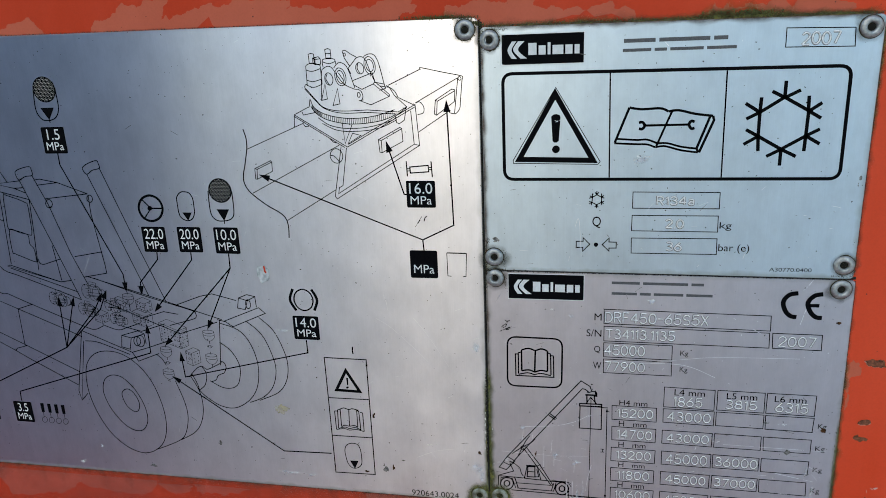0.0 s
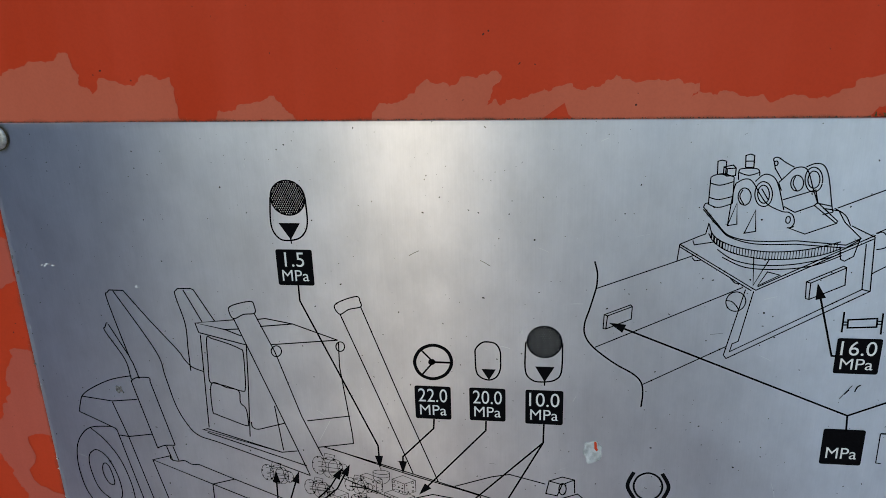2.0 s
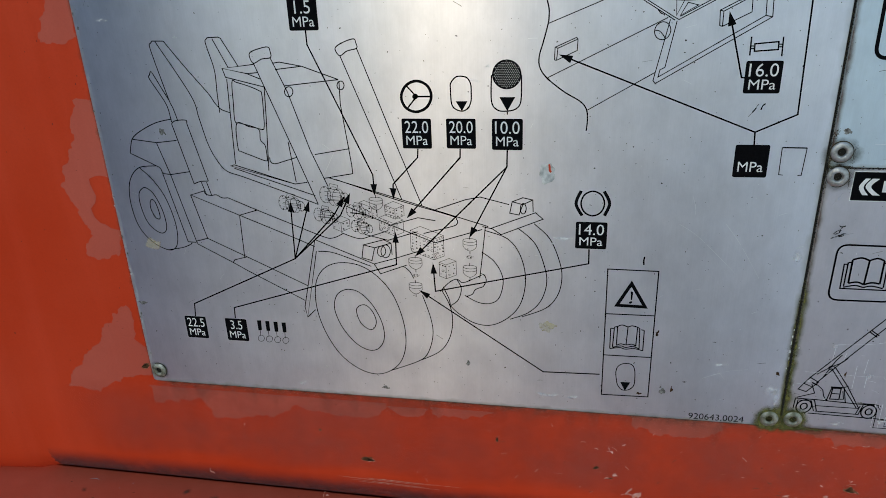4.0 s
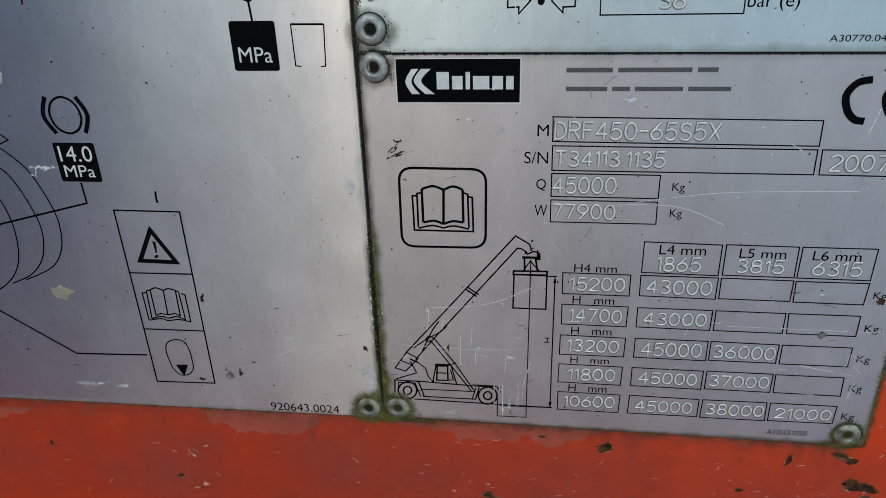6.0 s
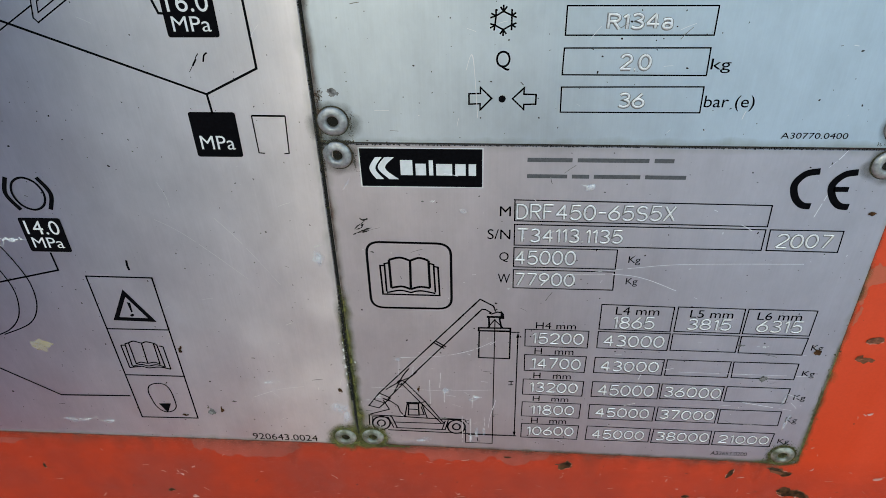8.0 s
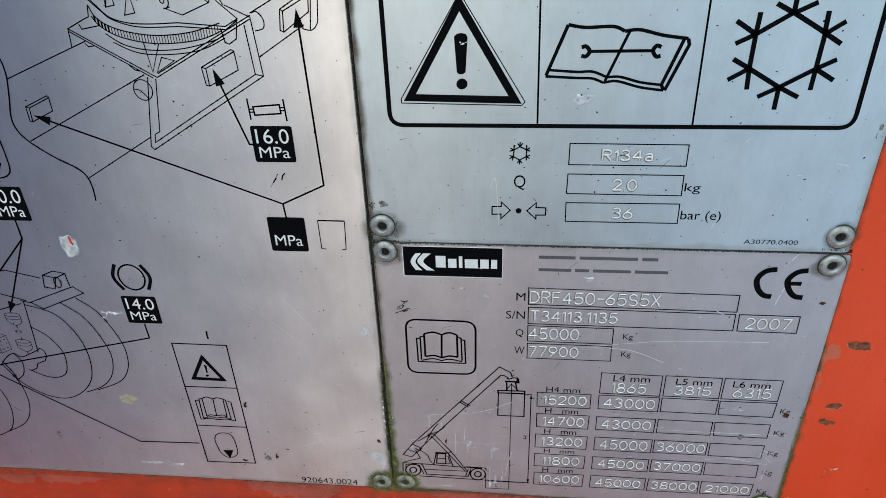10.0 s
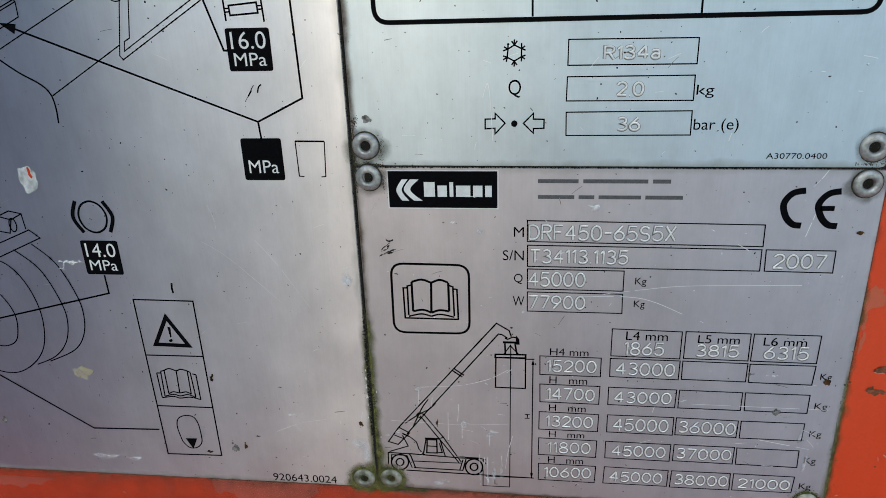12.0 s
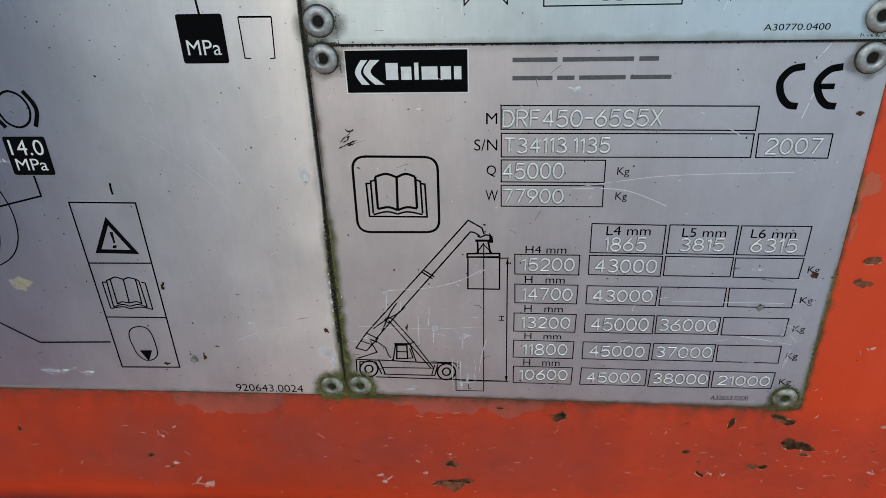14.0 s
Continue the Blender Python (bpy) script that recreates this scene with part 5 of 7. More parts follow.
symbol("snowflake_symbol", [
    loop(1.75, (564.7, 260.1), (576.7, 253.1), (576.5, 240.3), (565.2, 233.5), (553.5, 240.4), (553.4, 252.7)),
    line(1.75, (564.7, 268.3), (564.7, 260.1)),
    line(1.75, (558.5, 263.2), (564.8, 259.9)),
    line(1.75, (572.0, 263.5), (564.8, 259.9)),
    line(1.75, (576.2, 260.6), (576.5, 252.6)),
    line(1.75, (582.7, 257.0), (576.5, 252.6)),
    line(1.75, (582.9, 249.2), (576.5, 253.1)),
    line(1.75, (582.9, 243.7), (576.5, 240.3)),
    line(1.75, (583.5, 236.1), (576.5, 240.3)),
    line(1.75, (576.3, 232.4), (576.5, 240.3)),
    line(1.75, (572.7, 229.7), (565.2, 233.5)),
    line(1.75, (565.2, 224.9), (565.2, 233.5)),
    line(1.75, (558.3, 229.8), (565.2, 233.5)),
    line(1.75, (554.0, 232.6), (553.5, 240.4)),
    line(1.75, (546.6, 236.2), (553.5, 240.4)),
    line(1.75, (547.3, 243.9), (553.5, 240.4)),
    line(1.75, (553.6, 260.3), (553.4, 252.7)),
    line(1.75, (546.1, 257.4), (553.4, 252.7)),
    line(1.75, (547.0, 249.4), (553.4, 252.7)),
], cool)
symbol("snowflake_symbol", [
    loop(0.55, (472.2, 209.1), (474.8, 207.8), (474.8, 204.9), (472.2, 203.4), (469.6, 204.8), (469.9, 207.7)),
    line(0.55, (472.2, 211.1), (472.2, 209.1)),
    line(0.55, (471.2, 210.5), (472.2, 209.1), (473.3, 210.6)),
    line(0.55, (476.1, 208.7), (474.8, 207.8)),
    line(0.55, (474.8, 209.8), (474.8, 207.8), (476.3, 207.2)),
    line(0.55, (476.1, 204.1), (474.8, 204.9)),
    line(0.55, (474.8, 203.2), (474.8, 204.9), (476.3, 205.5)),
    line(0.55, (472.2, 201.4), (472.2, 203.4)),
    line(0.55, (471.2, 202.0), (472.2, 203.4), (473.2, 202.0)),
    line(0.55, (468.1, 203.9), (469.6, 204.8)),
    line(0.55, (469.3, 203.1), (469.6, 204.8), (468.1, 205.3)),
    line(0.55, (468.4, 208.5), (469.9, 207.7)),
    line(0.55, (469.9, 209.7), (469.9, 207.7), (468.1, 207.1)),
], cool)
text_part("printed_letter", "Q", 470.1, 190.0, 474.8, 196.7, ink, cool)
print_part("arrow_symbol", [
    loop(0.56, (461.4, 182.1), (465.2, 182.2), (465.2, 184.3), (468.9, 180.5), (465.1, 176.4), (465.1, 178.6), (461.4, 178.4)),
], cool)
print_part("arrow_symbol", [
    loop(0.56, (483.5, 181.9), (479.5, 182.0), (479.5, 184.2), (475.8, 180.4), (479.6, 176.6), (479.6, 178.4), (483.5, 178.5)),
], cool)
print_part("dot_symbol", [
    fill((473.6, 180.3), (473.4, 179.7), (473.0, 179.2), (472.4, 179.0), (471.8, 179.2), (471.3, 179.6), (471.2, 180.3), (471.3, 180.9), (471.8, 181.4), (472.4, 181.6), (473.0, 181.4), (473.4, 181.0)),
], cool)
print_part("printed_box", [loop(0.46, (491.6, 210.7), (536.9, 210.5), (537.0, 201.5), (491.6, 201.6))], cool)
print_part("printed_box", [loop(0.46, (491.6, 197.5), (536.8, 197.5), (537.0, 188.5), (491.5, 188.7))], cool)
print_part("printed_box", [loop(0.46, (491.6, 184.5), (537.0, 184.7), (537.2, 175.7), (491.8, 175.7))], cool)
engraved("R134a", 504.1, 203.2, 524.2, 208.4, cool)
engraved("2.0", 509.4, 190.1, 519.4, 195.6, cool)
engraved("36", 510.2, 177.2, 519.0, 182.7, cool)
text_part("printed_unit", "kg", 537.8, 189.3, 544.0, 194.1, ink, cool)
text_part("printed_unit", "bar (e)", 538.0, 176.3, 554.0, 181.8, ink, cool)
text_part("plate_number", "A30770.0400", 565.1, 166.6, 586.6, 168.8, ink, cool)
# rating plate
logo_block(rating, (422.4, 161.9), (466.2, 146.3))
word_bars(481.7, 155.9, 531.9, 160.0, (7, 11, 3), rating)
word_bars(481.8, 149.5, 536.9, 153.5, (7, 3, 8, 7), rating)
print_part("conformity_mark", [
    curve(2.50, (581.3, 154.4), (576.8, 153.3), (574.1, 149.2), (575.4, 144.1), (578.4, 140.9), (581.6, 140.4)),
], rating)
print_part("conformity_mark", [
    curve(2.50, (593.9, 154.2), (589.6, 153.1), (586.7, 149.0), (588.2, 144.0), (591.2, 140.8), (594.6, 140.3)),
    line(2.00, (587.5, 147.4), (592.6, 147.4)),
], rating)
print_part("printed_box", [loop(0.46, (477.9, 141.4), (568.6, 140.5), (568.9, 131.5), (478.0, 132.4))], rating)
print_part("printed_box", [loop(0.46, (478.1, 130.8), (568.7, 130.2), (569.0, 121.1), (478.2, 121.5))], rating)
print_part("printed_box", [loop(0.46, (570.3, 130.2), (596.0, 130.1), (596.3, 120.8), (570.8, 121.1))], rating)
print_part("printed_box", [loop(0.46, (478.2, 120.3), (516.9, 120.1), (517.0, 111.1), (478.3, 111.3))], rating)
print_part("printed_box", [loop(0.46, (478.3, 109.9), (516.9, 109.7), (517.2, 100.9), (478.4, 101.0))], rating)
engraved("DRF450-65S5X", 478.4, 133.0, 535.9, 139.9, rating)
engraved("T34113.1135", 478.9, 122.8, 518.3, 129.3, rating)
engraved("2007", 573.4, 122.2, 593.5, 128.7, rating)
engraved("45000", 478.4, 112.3, 501.9, 119.2, rating)
engraved("77900", 478.7, 102.1, 502.3, 108.7, rating)
text_part("printed_letter", "M", 472.5, 134.3, 476.6, 138.6, ink, rating)
text_part("printed_letter", "S/N", 468.1, 124.0, 476.7, 128.5, ink, rating)
text_part("printed_letter", "Q", 472.7, 113.4, 476.3, 118.1, ink, rating)
text_part("printed_letter", "W", 472.3, 103.2, 477.1, 107.8, ink, rating)
text_part("printed_unit", "Kg", 521.5, 113.2, 526.0, 117.3, ink, rating)
text_part("printed_unit", "Kg", 521.7, 102.9, 526.1, 107.0, ink, rating)
print_part("symbol_frame", [rounded(1.0, (421.5, 121.8), (454.2, 121.5), (454.0, 89.4), (421.2, 89.2))], rating)
symbol("manual_symbol", [
    curve(1.00, (429.9, 113.4), (434.2, 114.6), (438.2, 113.2)),
    curve(1.00, (438.2, 113.2), (441.8, 114.6), (445.4, 113.4)),
    line(1.00, (429.9, 113.4), (430.0, 99.6)),
    line(1.00, (445.4, 113.4), (445.5, 99.9)),
    curve(1.00, (430.0, 99.6), (434.3, 100.4), (437.8, 99.1)),
    curve(1.00, (437.8, 99.1), (441.5, 100.4), (445.5, 99.9)),
    line(1.00, (438.2, 113.2), (437.8, 99.1)),
    line(0.75, (429.8, 112.0), (428.0, 111.5), (428.0, 97.6)),
    line(0.75, (445.4, 112.2), (447.3, 111.5), (447.6, 97.7)),
    line(0.75, (427.9, 110.6), (426.2, 110.6), (426.4, 96.3), (449.3, 96.2), (449.0, 110.3), (447.3, 110.6)),
    curve(0.75, (428.0, 97.1), (433.5, 98.4), (437.7, 97.4)),
    curve(0.75, (437.7, 97.4), (441.8, 98.4), (447.6, 97.2)),
], rating)
stacker = print_group("machine_drawing", rating)
print_part("boom_drawing", [
    line(0.62, (420.4, 39.2), (465.5, 94.8), (470.9, 91.4), (471.8, 88.5)),
    line(0.62, (424.1, 35.7), (434.0, 48.7), (466.3, 89.6), (467.8, 89.4), (470.1, 87.8)),
    loop(0.62, (415.1, 30.9), (419.6, 29.5), (425.3, 36.3), (420.4, 39.2)),
    line(0.55, (417.9, 34.8), (422.4, 32.9)),
    line(0.70, (445.8, 70.9), (450.4, 67.5)),
    line(0.70, (446.6, 71.8), (451.2, 68.4)),
    line(0.85, (421.8, 35.9), (424.9, 34.3)),
    curve(0.60, (423.6, 41.6), (429.6, 46.4), (435.1, 50.0), (438.1, 53.2)),
    curve(0.60, (427.3, 40.2), (429.8, 46.1), (432.1, 51.1), (434.7, 55.1)),
    ring(0.55, (429.0, 46.2), (430.6, 47.8), (432.2, 46.4), (430.6, 45.0)),
], stacker)
print_part("truck_drawing", [
    line(0.60, (450.0, 23.9), (457.5, 23.8), (460.5, 22.9)),
    line(0.55, (424.7, 34.7), (428.3, 31.4), (429.3, 27.4), (431.0, 24.8), (432.2, 24.2)),
    line(0.60, (421.9, 34.8), (424.3, 28.8), (415.2, 25.2)),
    line(0.65, (414.3, 17.8), (414.6, 24.6), (424.3, 24.4), (425.2, 23.5), (427.2, 16.4)),
    line(0.55, (415.8, 19.4), (416.2, 23.4), (423.4, 23.4), (425.6, 16.4)),
    line(0.65, (424.3, 24.5), (448.4, 23.4), (457.1, 23.3)),
    line(0.52, (426.2, 20.3), (449.0, 20.4)),
], stacker)
print_part("truck_drawing", [
    line(0.59, (426.4, 16.5), (449.6, 16.3), (451.2, 22.8)),
    line(0.55, (448.2, 16.4), (449.8, 22.4)),
    line(0.62, (422.7, 14.8), (482.6, 13.8)),
    line(0.60, (430.6, 46.1), (447.9, 20.6)),
    line(0.60, (432.2, 47.2), (441.0, 34.6), (449.0, 20.9)),
    line(0.60, (439.6, 34.0), (441.4, 35.0)),
    line(0.59, (459.0, 22.8), (460.5, 20.6)),
], stacker)
print_part("cab_drawing", [
    line(0.62, (431.2, 24.2), (432.9, 33.5)),
    line(0.95, (432.3, 33.6), (439.6, 33.7)),
    line(0.60, (439.3, 33.6), (441.5, 24.0)),
    loop(0.70, (433.4, 32.9), (437.8, 33.0), (437.8, 25.6), (432.9, 25.5)),
    line(0.60, (433.1, 29.4), (437.8, 29.3)),
    line(0.56, (439.0, 31.4), (440.2, 26.0), (438.2, 25.8)),
], stacker)
print_part("wheel_drawing", [
    ring(0.78, (424.0, 19.4), (422.6, 16.2), (419.6, 14.7), (416.7, 16.0), (415.8, 19.2), (417.3, 22.4), (420.3, 23.8), (423.1, 22.6)),
    ring(0.78, (421.7, 19.4), (421.1, 17.9), (419.8, 17.2), (418.5, 17.8), (418.1, 19.3), (418.8, 20.8), (420.1, 21.4), (421.3, 20.8)),
], stacker)
print_part("wheel_drawing", [
    ring(0.78, (458.9, 18.7), (457.7, 15.5), (454.7, 14.0), (451.9, 15.3), (450.8, 18.5), (452.1, 21.7), (455.0, 23.1), (457.8, 21.8)),
    ring(0.78, (456.6, 18.6), (456.1, 17.1), (454.8, 16.5), (453.6, 17.1), (453.1, 18.5), (453.7, 20.0), (454.9, 20.7), (456.2, 20.1)),
], stacker)
print_part("spreader_drawing", [
    fill((468.2, 86.2), (474.7, 86.2), (475.0, 85.2), (468.2, 85.1)),
    fill((473.8, 89.3), (475.2, 87.3), (475.4, 84.7), (473.8, 84.7)),
    line(0.78, (469.1, 85.1), (469.3, 79.7)),
    line(0.78, (473.4, 85.2), (474.3, 79.7)),
    line(0.52, (468.6, 79.7), (471.4, 84.1), (475.2, 79.7)),
    loop(0.78, (465.0, 79.6), (478.0, 79.8), (478.0, 78.2), (464.9, 78.0)),
    line(0.65, (469.1, 87.7), (470.2, 87.2), (472.5, 88.3), (474.3, 88.0)),
], stacker)
print_part("container_drawing", [
    loop(0.65, (465.2, 78.0), (478.0, 77.9), (478.1, 62.7), (465.0, 62.8)),
], stacker)
print_part("dimension_line", [
    line(0.45, (471.6, 84.7), (471.5, 7.9), (459.0, 7.9), (459.1, 17.4)),
    line(0.52, (478.0, 77.6), (481.8, 77.7)),
    line(0.52, (481.2, 76.9), (481.6, 13.8)),
    fill((480.5, 74.7), (481.2, 77.7), (481.9, 74.8)),
    fill((480.8, 16.7), (482.3, 16.7), (481.6, 13.5)),
    line(0.45, (460.3, 13.5), (482.6, 13.8)),
], stacker)
text_part("printed_letter", "L", 464.4, 9.1, 465.9, 11.7, ink, stacker)
print_part("printed_letter", [
    line(0.45, (478.0, 49.1), (480.2, 49.1)),
    line(0.45, (478.0, 47.0), (480.2, 47.1)),
    line(0.45, (479.2, 49.1), (479.2, 47.0)),
], stacker)
print_part("printed_box", [loop(0.46, (513.8, 93.6), (542.2, 93.0), (542.3, 80.1), (513.9, 80.6))], rating)
text_part("printed_heading", "L4 mm", 519.6, 88.5, 536.7, 92.6, ink, rating)
engraved("1865", 518.9, 81.1, 535.8, 87.8, rating)
print_part("printed_box", [loop(0.46, (543.7, 93.2), (569.5, 92.9), (569.8, 80.1), (543.8, 80.4))], rating)
text_part("printed_heading", "L5 mm", 548.8, 87.9, 565.5, 91.8, ink, rating)
engraved("3815", 548.3, 81.3, 565.9, 87.5, rating)
print_part("printed_box", [loop(0.46, (570.8, 92.9), (596.9, 92.8), (596.9, 79.8), (570.8, 80.1))], rating)
text_part("printed_heading", "L6 mm", 574.9, 87.6, 591.9, 91.5, ink, rating)
engraved("6315", 575.5, 81.1, 593.5, 87.7, rating)
print_part("printed_box", [loop(0.46, (484.1, 79.5), (510.0, 79.3), (510.1, 70.0), (484.3, 70.2))], rating)
text_part("printed_heading", "H4 mm", 488.3, 80.0, 504.6, 83.5, ink, rating)
engraved("15200", 486.8, 71.6, 508.4, 78.0, rating)
print_part("printed_box", [loop(0.46, (484.4, 65.3), (510.2, 65.1), (510.1, 55.9), (484.6, 56.1))], rating)
text_part("printed_heading", "H   mm", 488.4, 65.8, 504.7, 69.4, ink, rating)
engraved("14700", 487.2, 57.3, 508.4, 63.7, rating)
print_part("printed_box", [loop(0.46, (484.4, 50.9), (510.4, 50.5), (510.3, 41.4), (484.4, 41.5))], rating)
text_part("printed_heading", "H   mm", 488.6, 51.5, 504.7, 55.0, ink, rating)
engraved("13200", 487.1, 42.9, 508.3, 49.2, rating)
print_part("printed_box", [loop(0.46, (484.5, 36.7), (510.3, 36.4), (510.2, 27.2), (484.4, 27.5))], rating)
text_part("printed_heading", "H   mm", 489.0, 37.5, 504.7, 40.7, ink, rating)
engraved("11800", 488.2, 28.7, 507.9, 35.0, rating)
print_part("printed_box", [loop(0.46, (484.7, 22.5), (510.5, 22.2), (510.3, 12.9), (484.7, 13.2))], rating)
text_part("printed_heading", "H   mm", 488.9, 23.0, 504.8, 26.7, ink, rating)
engraved("10600", 487.0, 14.8, 508.7, 21.0, rating)
print_part("printed_box", [loop(0.46, (513.8, 79.3), (542.6, 79.1), (542.6, 69.8), (514.0, 70.3))], rating)
engraved("43000", 516.1, 71.2, 541.1, 77.8, rating)
print_part("printed_box", [loop(0.46, (513.9, 64.9), (542.5, 64.7), (542.4, 55.6), (514.0, 56.0))], rating)
engraved("43000", 516.3, 57.0, 540.9, 63.2, rating)
print_part("printed_box", [loop(0.46, (514.2, 50.6), (542.6, 50.5), (542.7, 41.2), (514.3, 41.5))], rating)
engraved("45000", 516.6, 42.3, 540.9, 49.2, rating)
print_part("printed_box", [loop(0.46, (514.2, 36.4), (542.6, 36.1), (542.6, 27.0), (514.3, 27.3))], rating)
engraved("45000", 516.9, 28.5, 540.8, 34.7, rating)
print_part("printed_box", [loop(0.46, (514.4, 22.3), (542.7, 21.8), (542.7, 12.9), (514.2, 13.0))], rating)
engraved("45000", 516.7, 14.1, 540.6, 20.2, rating)
print_part("printed_box", [loop(0.46, (543.7, 79.1), (570.0, 78.8), (570.1, 69.9), (543.9, 70.1))], rating)
print_part("printed_box", [loop(0.46, (543.7, 64.7), (569.7, 64.5), (569.8, 55.5), (543.8, 55.6))], rating)
print_part("printed_box", [loop(0.46, (543.7, 50.5), (569.7, 50.1), (569.7, 41.4), (543.8, 41.5))], rating)
engraved("36000", 544.8, 42.6, 569.3, 49.1, rating)
print_part("printed_box", [loop(0.46, (544.0, 36.2), (569.8, 36.1), (569.8, 27.1), (544.0, 27.4))], rating)
engraved("37000", 545.1, 28.6, 569.1, 34.7, rating)
print_part("printed_box", [loop(0.46, (544.2, 21.8), (569.7, 21.8), (570.1, 12.6), (544.0, 12.6))], rating)
engraved("38000", 545.5, 14.2, 569.4, 20.3, rating)
print_part("printed_box", [loop(0.46, (570.9, 78.6), (597.0, 78.6), (596.7, 69.4), (571.3, 69.7))], rating)
text_part("printed_unit", "Kg", 599.5, 71.0, 604.1, 75.1, ink, rating)
print_part("printed_box", [loop(0.46, (570.8, 64.5), (596.9, 64.4), (597.0, 55.3), (571.4, 55.5))], rating)
text_part("printed_unit", "Kg", 599.5, 56.5, 604.7, 60.6, ink, rating)
print_part("printed_box", [loop(0.46, (570.9, 50.1), (597.0, 50.0), (596.9, 41.1), (571.1, 41.2))], rating)
text_part("printed_unit", "Kg", 599.6, 42.4, 604.6, 46.4, ink, rating)
print_part("printed_box", [loop(0.46, (570.8, 35.9), (596.8, 35.8), (597.2, 26.8), (571.2, 27.1))], rating)
text_part("printed_unit", "Kg", 599.6, 28.1, 604.6, 32.4, ink, rating)
print_part("printed_box", [loop(0.46, (571.1, 21.8), (597.1, 21.6), (596.8, 12.8), (571.3, 12.7))], rating)
text_part("printed_unit", "Kg", 599.6, 14.1, 604.7, 18.3, ink, rating)
engraved("21000", 573.3, 14.0, 595.9, 19.7, rating)
text_part("plate_number", "A32653.0200", 572.0, 5.7, 588.2, 8.2, ink, rating)
# dark rubbed marks on the plates
print_part("rubbed_mark", [
    curve(0.22, (368.0, 189.4), (368.9, 190.7), (370.0, 192.2)),
    curve(0.60, (369.6, 191.6), (370.5, 192.9), (371.2, 193.9)),
    curve(0.30, (370.9, 193.7), (371.5, 194.8), (372.3, 195.8)),
], chart)
print_part("rubbed_mark", [
    curve(0.56, (373.5, 192.9), (374.2, 195.1), (375.4, 196.1)),
], chart)


# ---- wear on the plates ----
def mark(u, v, w, h, seed, mat):
    """A small scuff, flake or stain with a broken outline, sometimes in several bits."""
    root = chart if u < 408 else cool if v > 163 else rating
    r = random.Random(seed)
    if mat is bare_flake:
        for k in range(3 + int(w * h / 22)):
            cu, cv = u + r.gauss(0, 0.28) * w, v + r.gauss(0, 0.28) * h
            ln, wd, a = r.uniform(0.3, 0.9) * max(w, 1.5) * 0.5, r.uniform(0.12, 0.38), r.gauss(0.12, 0.3)
            pts = [(cu + ln * math.cos(f) * math.cos(a) - wd * math.sin(f) * math.sin(a), cv + ln * math.cos(f) * math.sin(a) + wd * math.sin(f) * math.cos(a)) for f in (0, 0.9, 1.8, 2.7, 3.6, 4.5, 5.4)]
            film_mesh("surface_mark", ragged(pts, seed * 11 + k, 0.22, 3), mat, root, INK - LAYER * (1.5 + 0.03 * k))
        return
    for k in range(1 if min(w, h) < 2.2 or mat is yellow_stain else 3):
        a = r.uniform(0, 1)
        cu, cv = (u, v) if k == 0 else (u + r.uniform(-0.45, 0.45) * w, v + r.uniform(-0.45, 0.45) * h)
        s = 0.5 if k == 0 else r.uniform(0.12, 0.25)
        pts = [(cu + s * w * math.cos(a + f * math.tau / 9) * r.uniform(0.45, 1.05), cv + s * h * math.sin(a + f * math.tau / 9) * r.uniform(0.45, 1.05)) for f in range(9)]
        film_mesh("surface_mark", ragged(pts, seed + k, 0.2, 3), mat, root, INK - LAYER * (1.5 + 0.1 * k + 0.01 * (seed % 9)))


def scratch(*pts):
    """A hair-fine bright score that comes and goes."""
    u, v = pts[0]
    root = chart if u < 408 else cool if v > 163 else rating
    path, r = smoothed(pts, False, 10), random.Random(int(u * 10))
    runs, k = [], 0
    while k < len(path) - 1:
        n = r.randint(3, 9)
        seg = path[k:k + n + 1]
        if len(seg) > 1:
            runs.append(ribbon(r.uniform(0.14, 0.34), seg))
        k += n + (1 if r.random() < 0.3 else 0)
    print_part("scratch", runs, root, "", bright_scratch, INK - LAYER * 1.2)


scratch((417.1, 42.9), (437.5, 42.3), (450.8, 42.1), (470.6, 43.5))
scratch((431.4, 61.5), (449.0, 63.1), (461.8, 66.8), (470.8, 72.1))
scratch((430.6, 60.9), (430.3, 54.5), (429.7, 50.6))
scratch((448.5, 53.2), (448.2, 48.7), (447.8, 43.8))
scratch((449.8, 41.6), (449.7, 38.2), (449.7, 34.6))
scratch((462.3, 38.5), (462.2, 34.7), (462.1, 30.9))
scratch((472.7, 37.1), (470.5, 27.0), (469.5, 18.4))
scratch((467.6, 25.7), (467.8, 22.8), (468.0, 19.6))
scratch((459.8, 24.4), (459.8, 22.5), (459.9, 20.6))
scratch((436.6, 56.2), (436.3, 53.7), (436.0, 51.3))
scratch((340.2, 130.5), (349.0, 124.9), (359.9, 114.8), (371.8, 102.7))
scratch((364.0, 131.5), (372.9, 119.6), (384.8, 100.0))
scratch((345.5, 146.8), (347.4, 141.0), (347.7, 136.1))
scratch((361.6, 33.8), (374.4, 39.4), (386.3, 41.8))
scratch((508.9, 109.5), (523.4, 111.8), (544.0, 114.1), (588.6, 115.3))
scratch((499.4, 108.3), (523.8, 108.1), (541.4, 101.3))
scratch((583.7, 155.9), (586.6, 159.7), (588.2, 162.5))
scratch((583.9, 135.9), (586.1, 145.1))
scratch((549.0, 57.9), (571.7, 57.7), (605.2, 57.4))
scratch((579.1, 40.8), (600.6, 36.8))
scratch((460.5, 190.2), (462.7, 194.7), (464.3, 173.6))
scratch((457.6, 26.0), (457.7, 8.2))
scratch((461.3, 24.5), (461.3, 8.3))
scratch((443.5, 48.5), (443.3, 33.4))
scratch((147.7, 167.4), (141.0, 155.2))
mark(438.8, 8.9, 5.9, 2.3, 1, bare_flake)
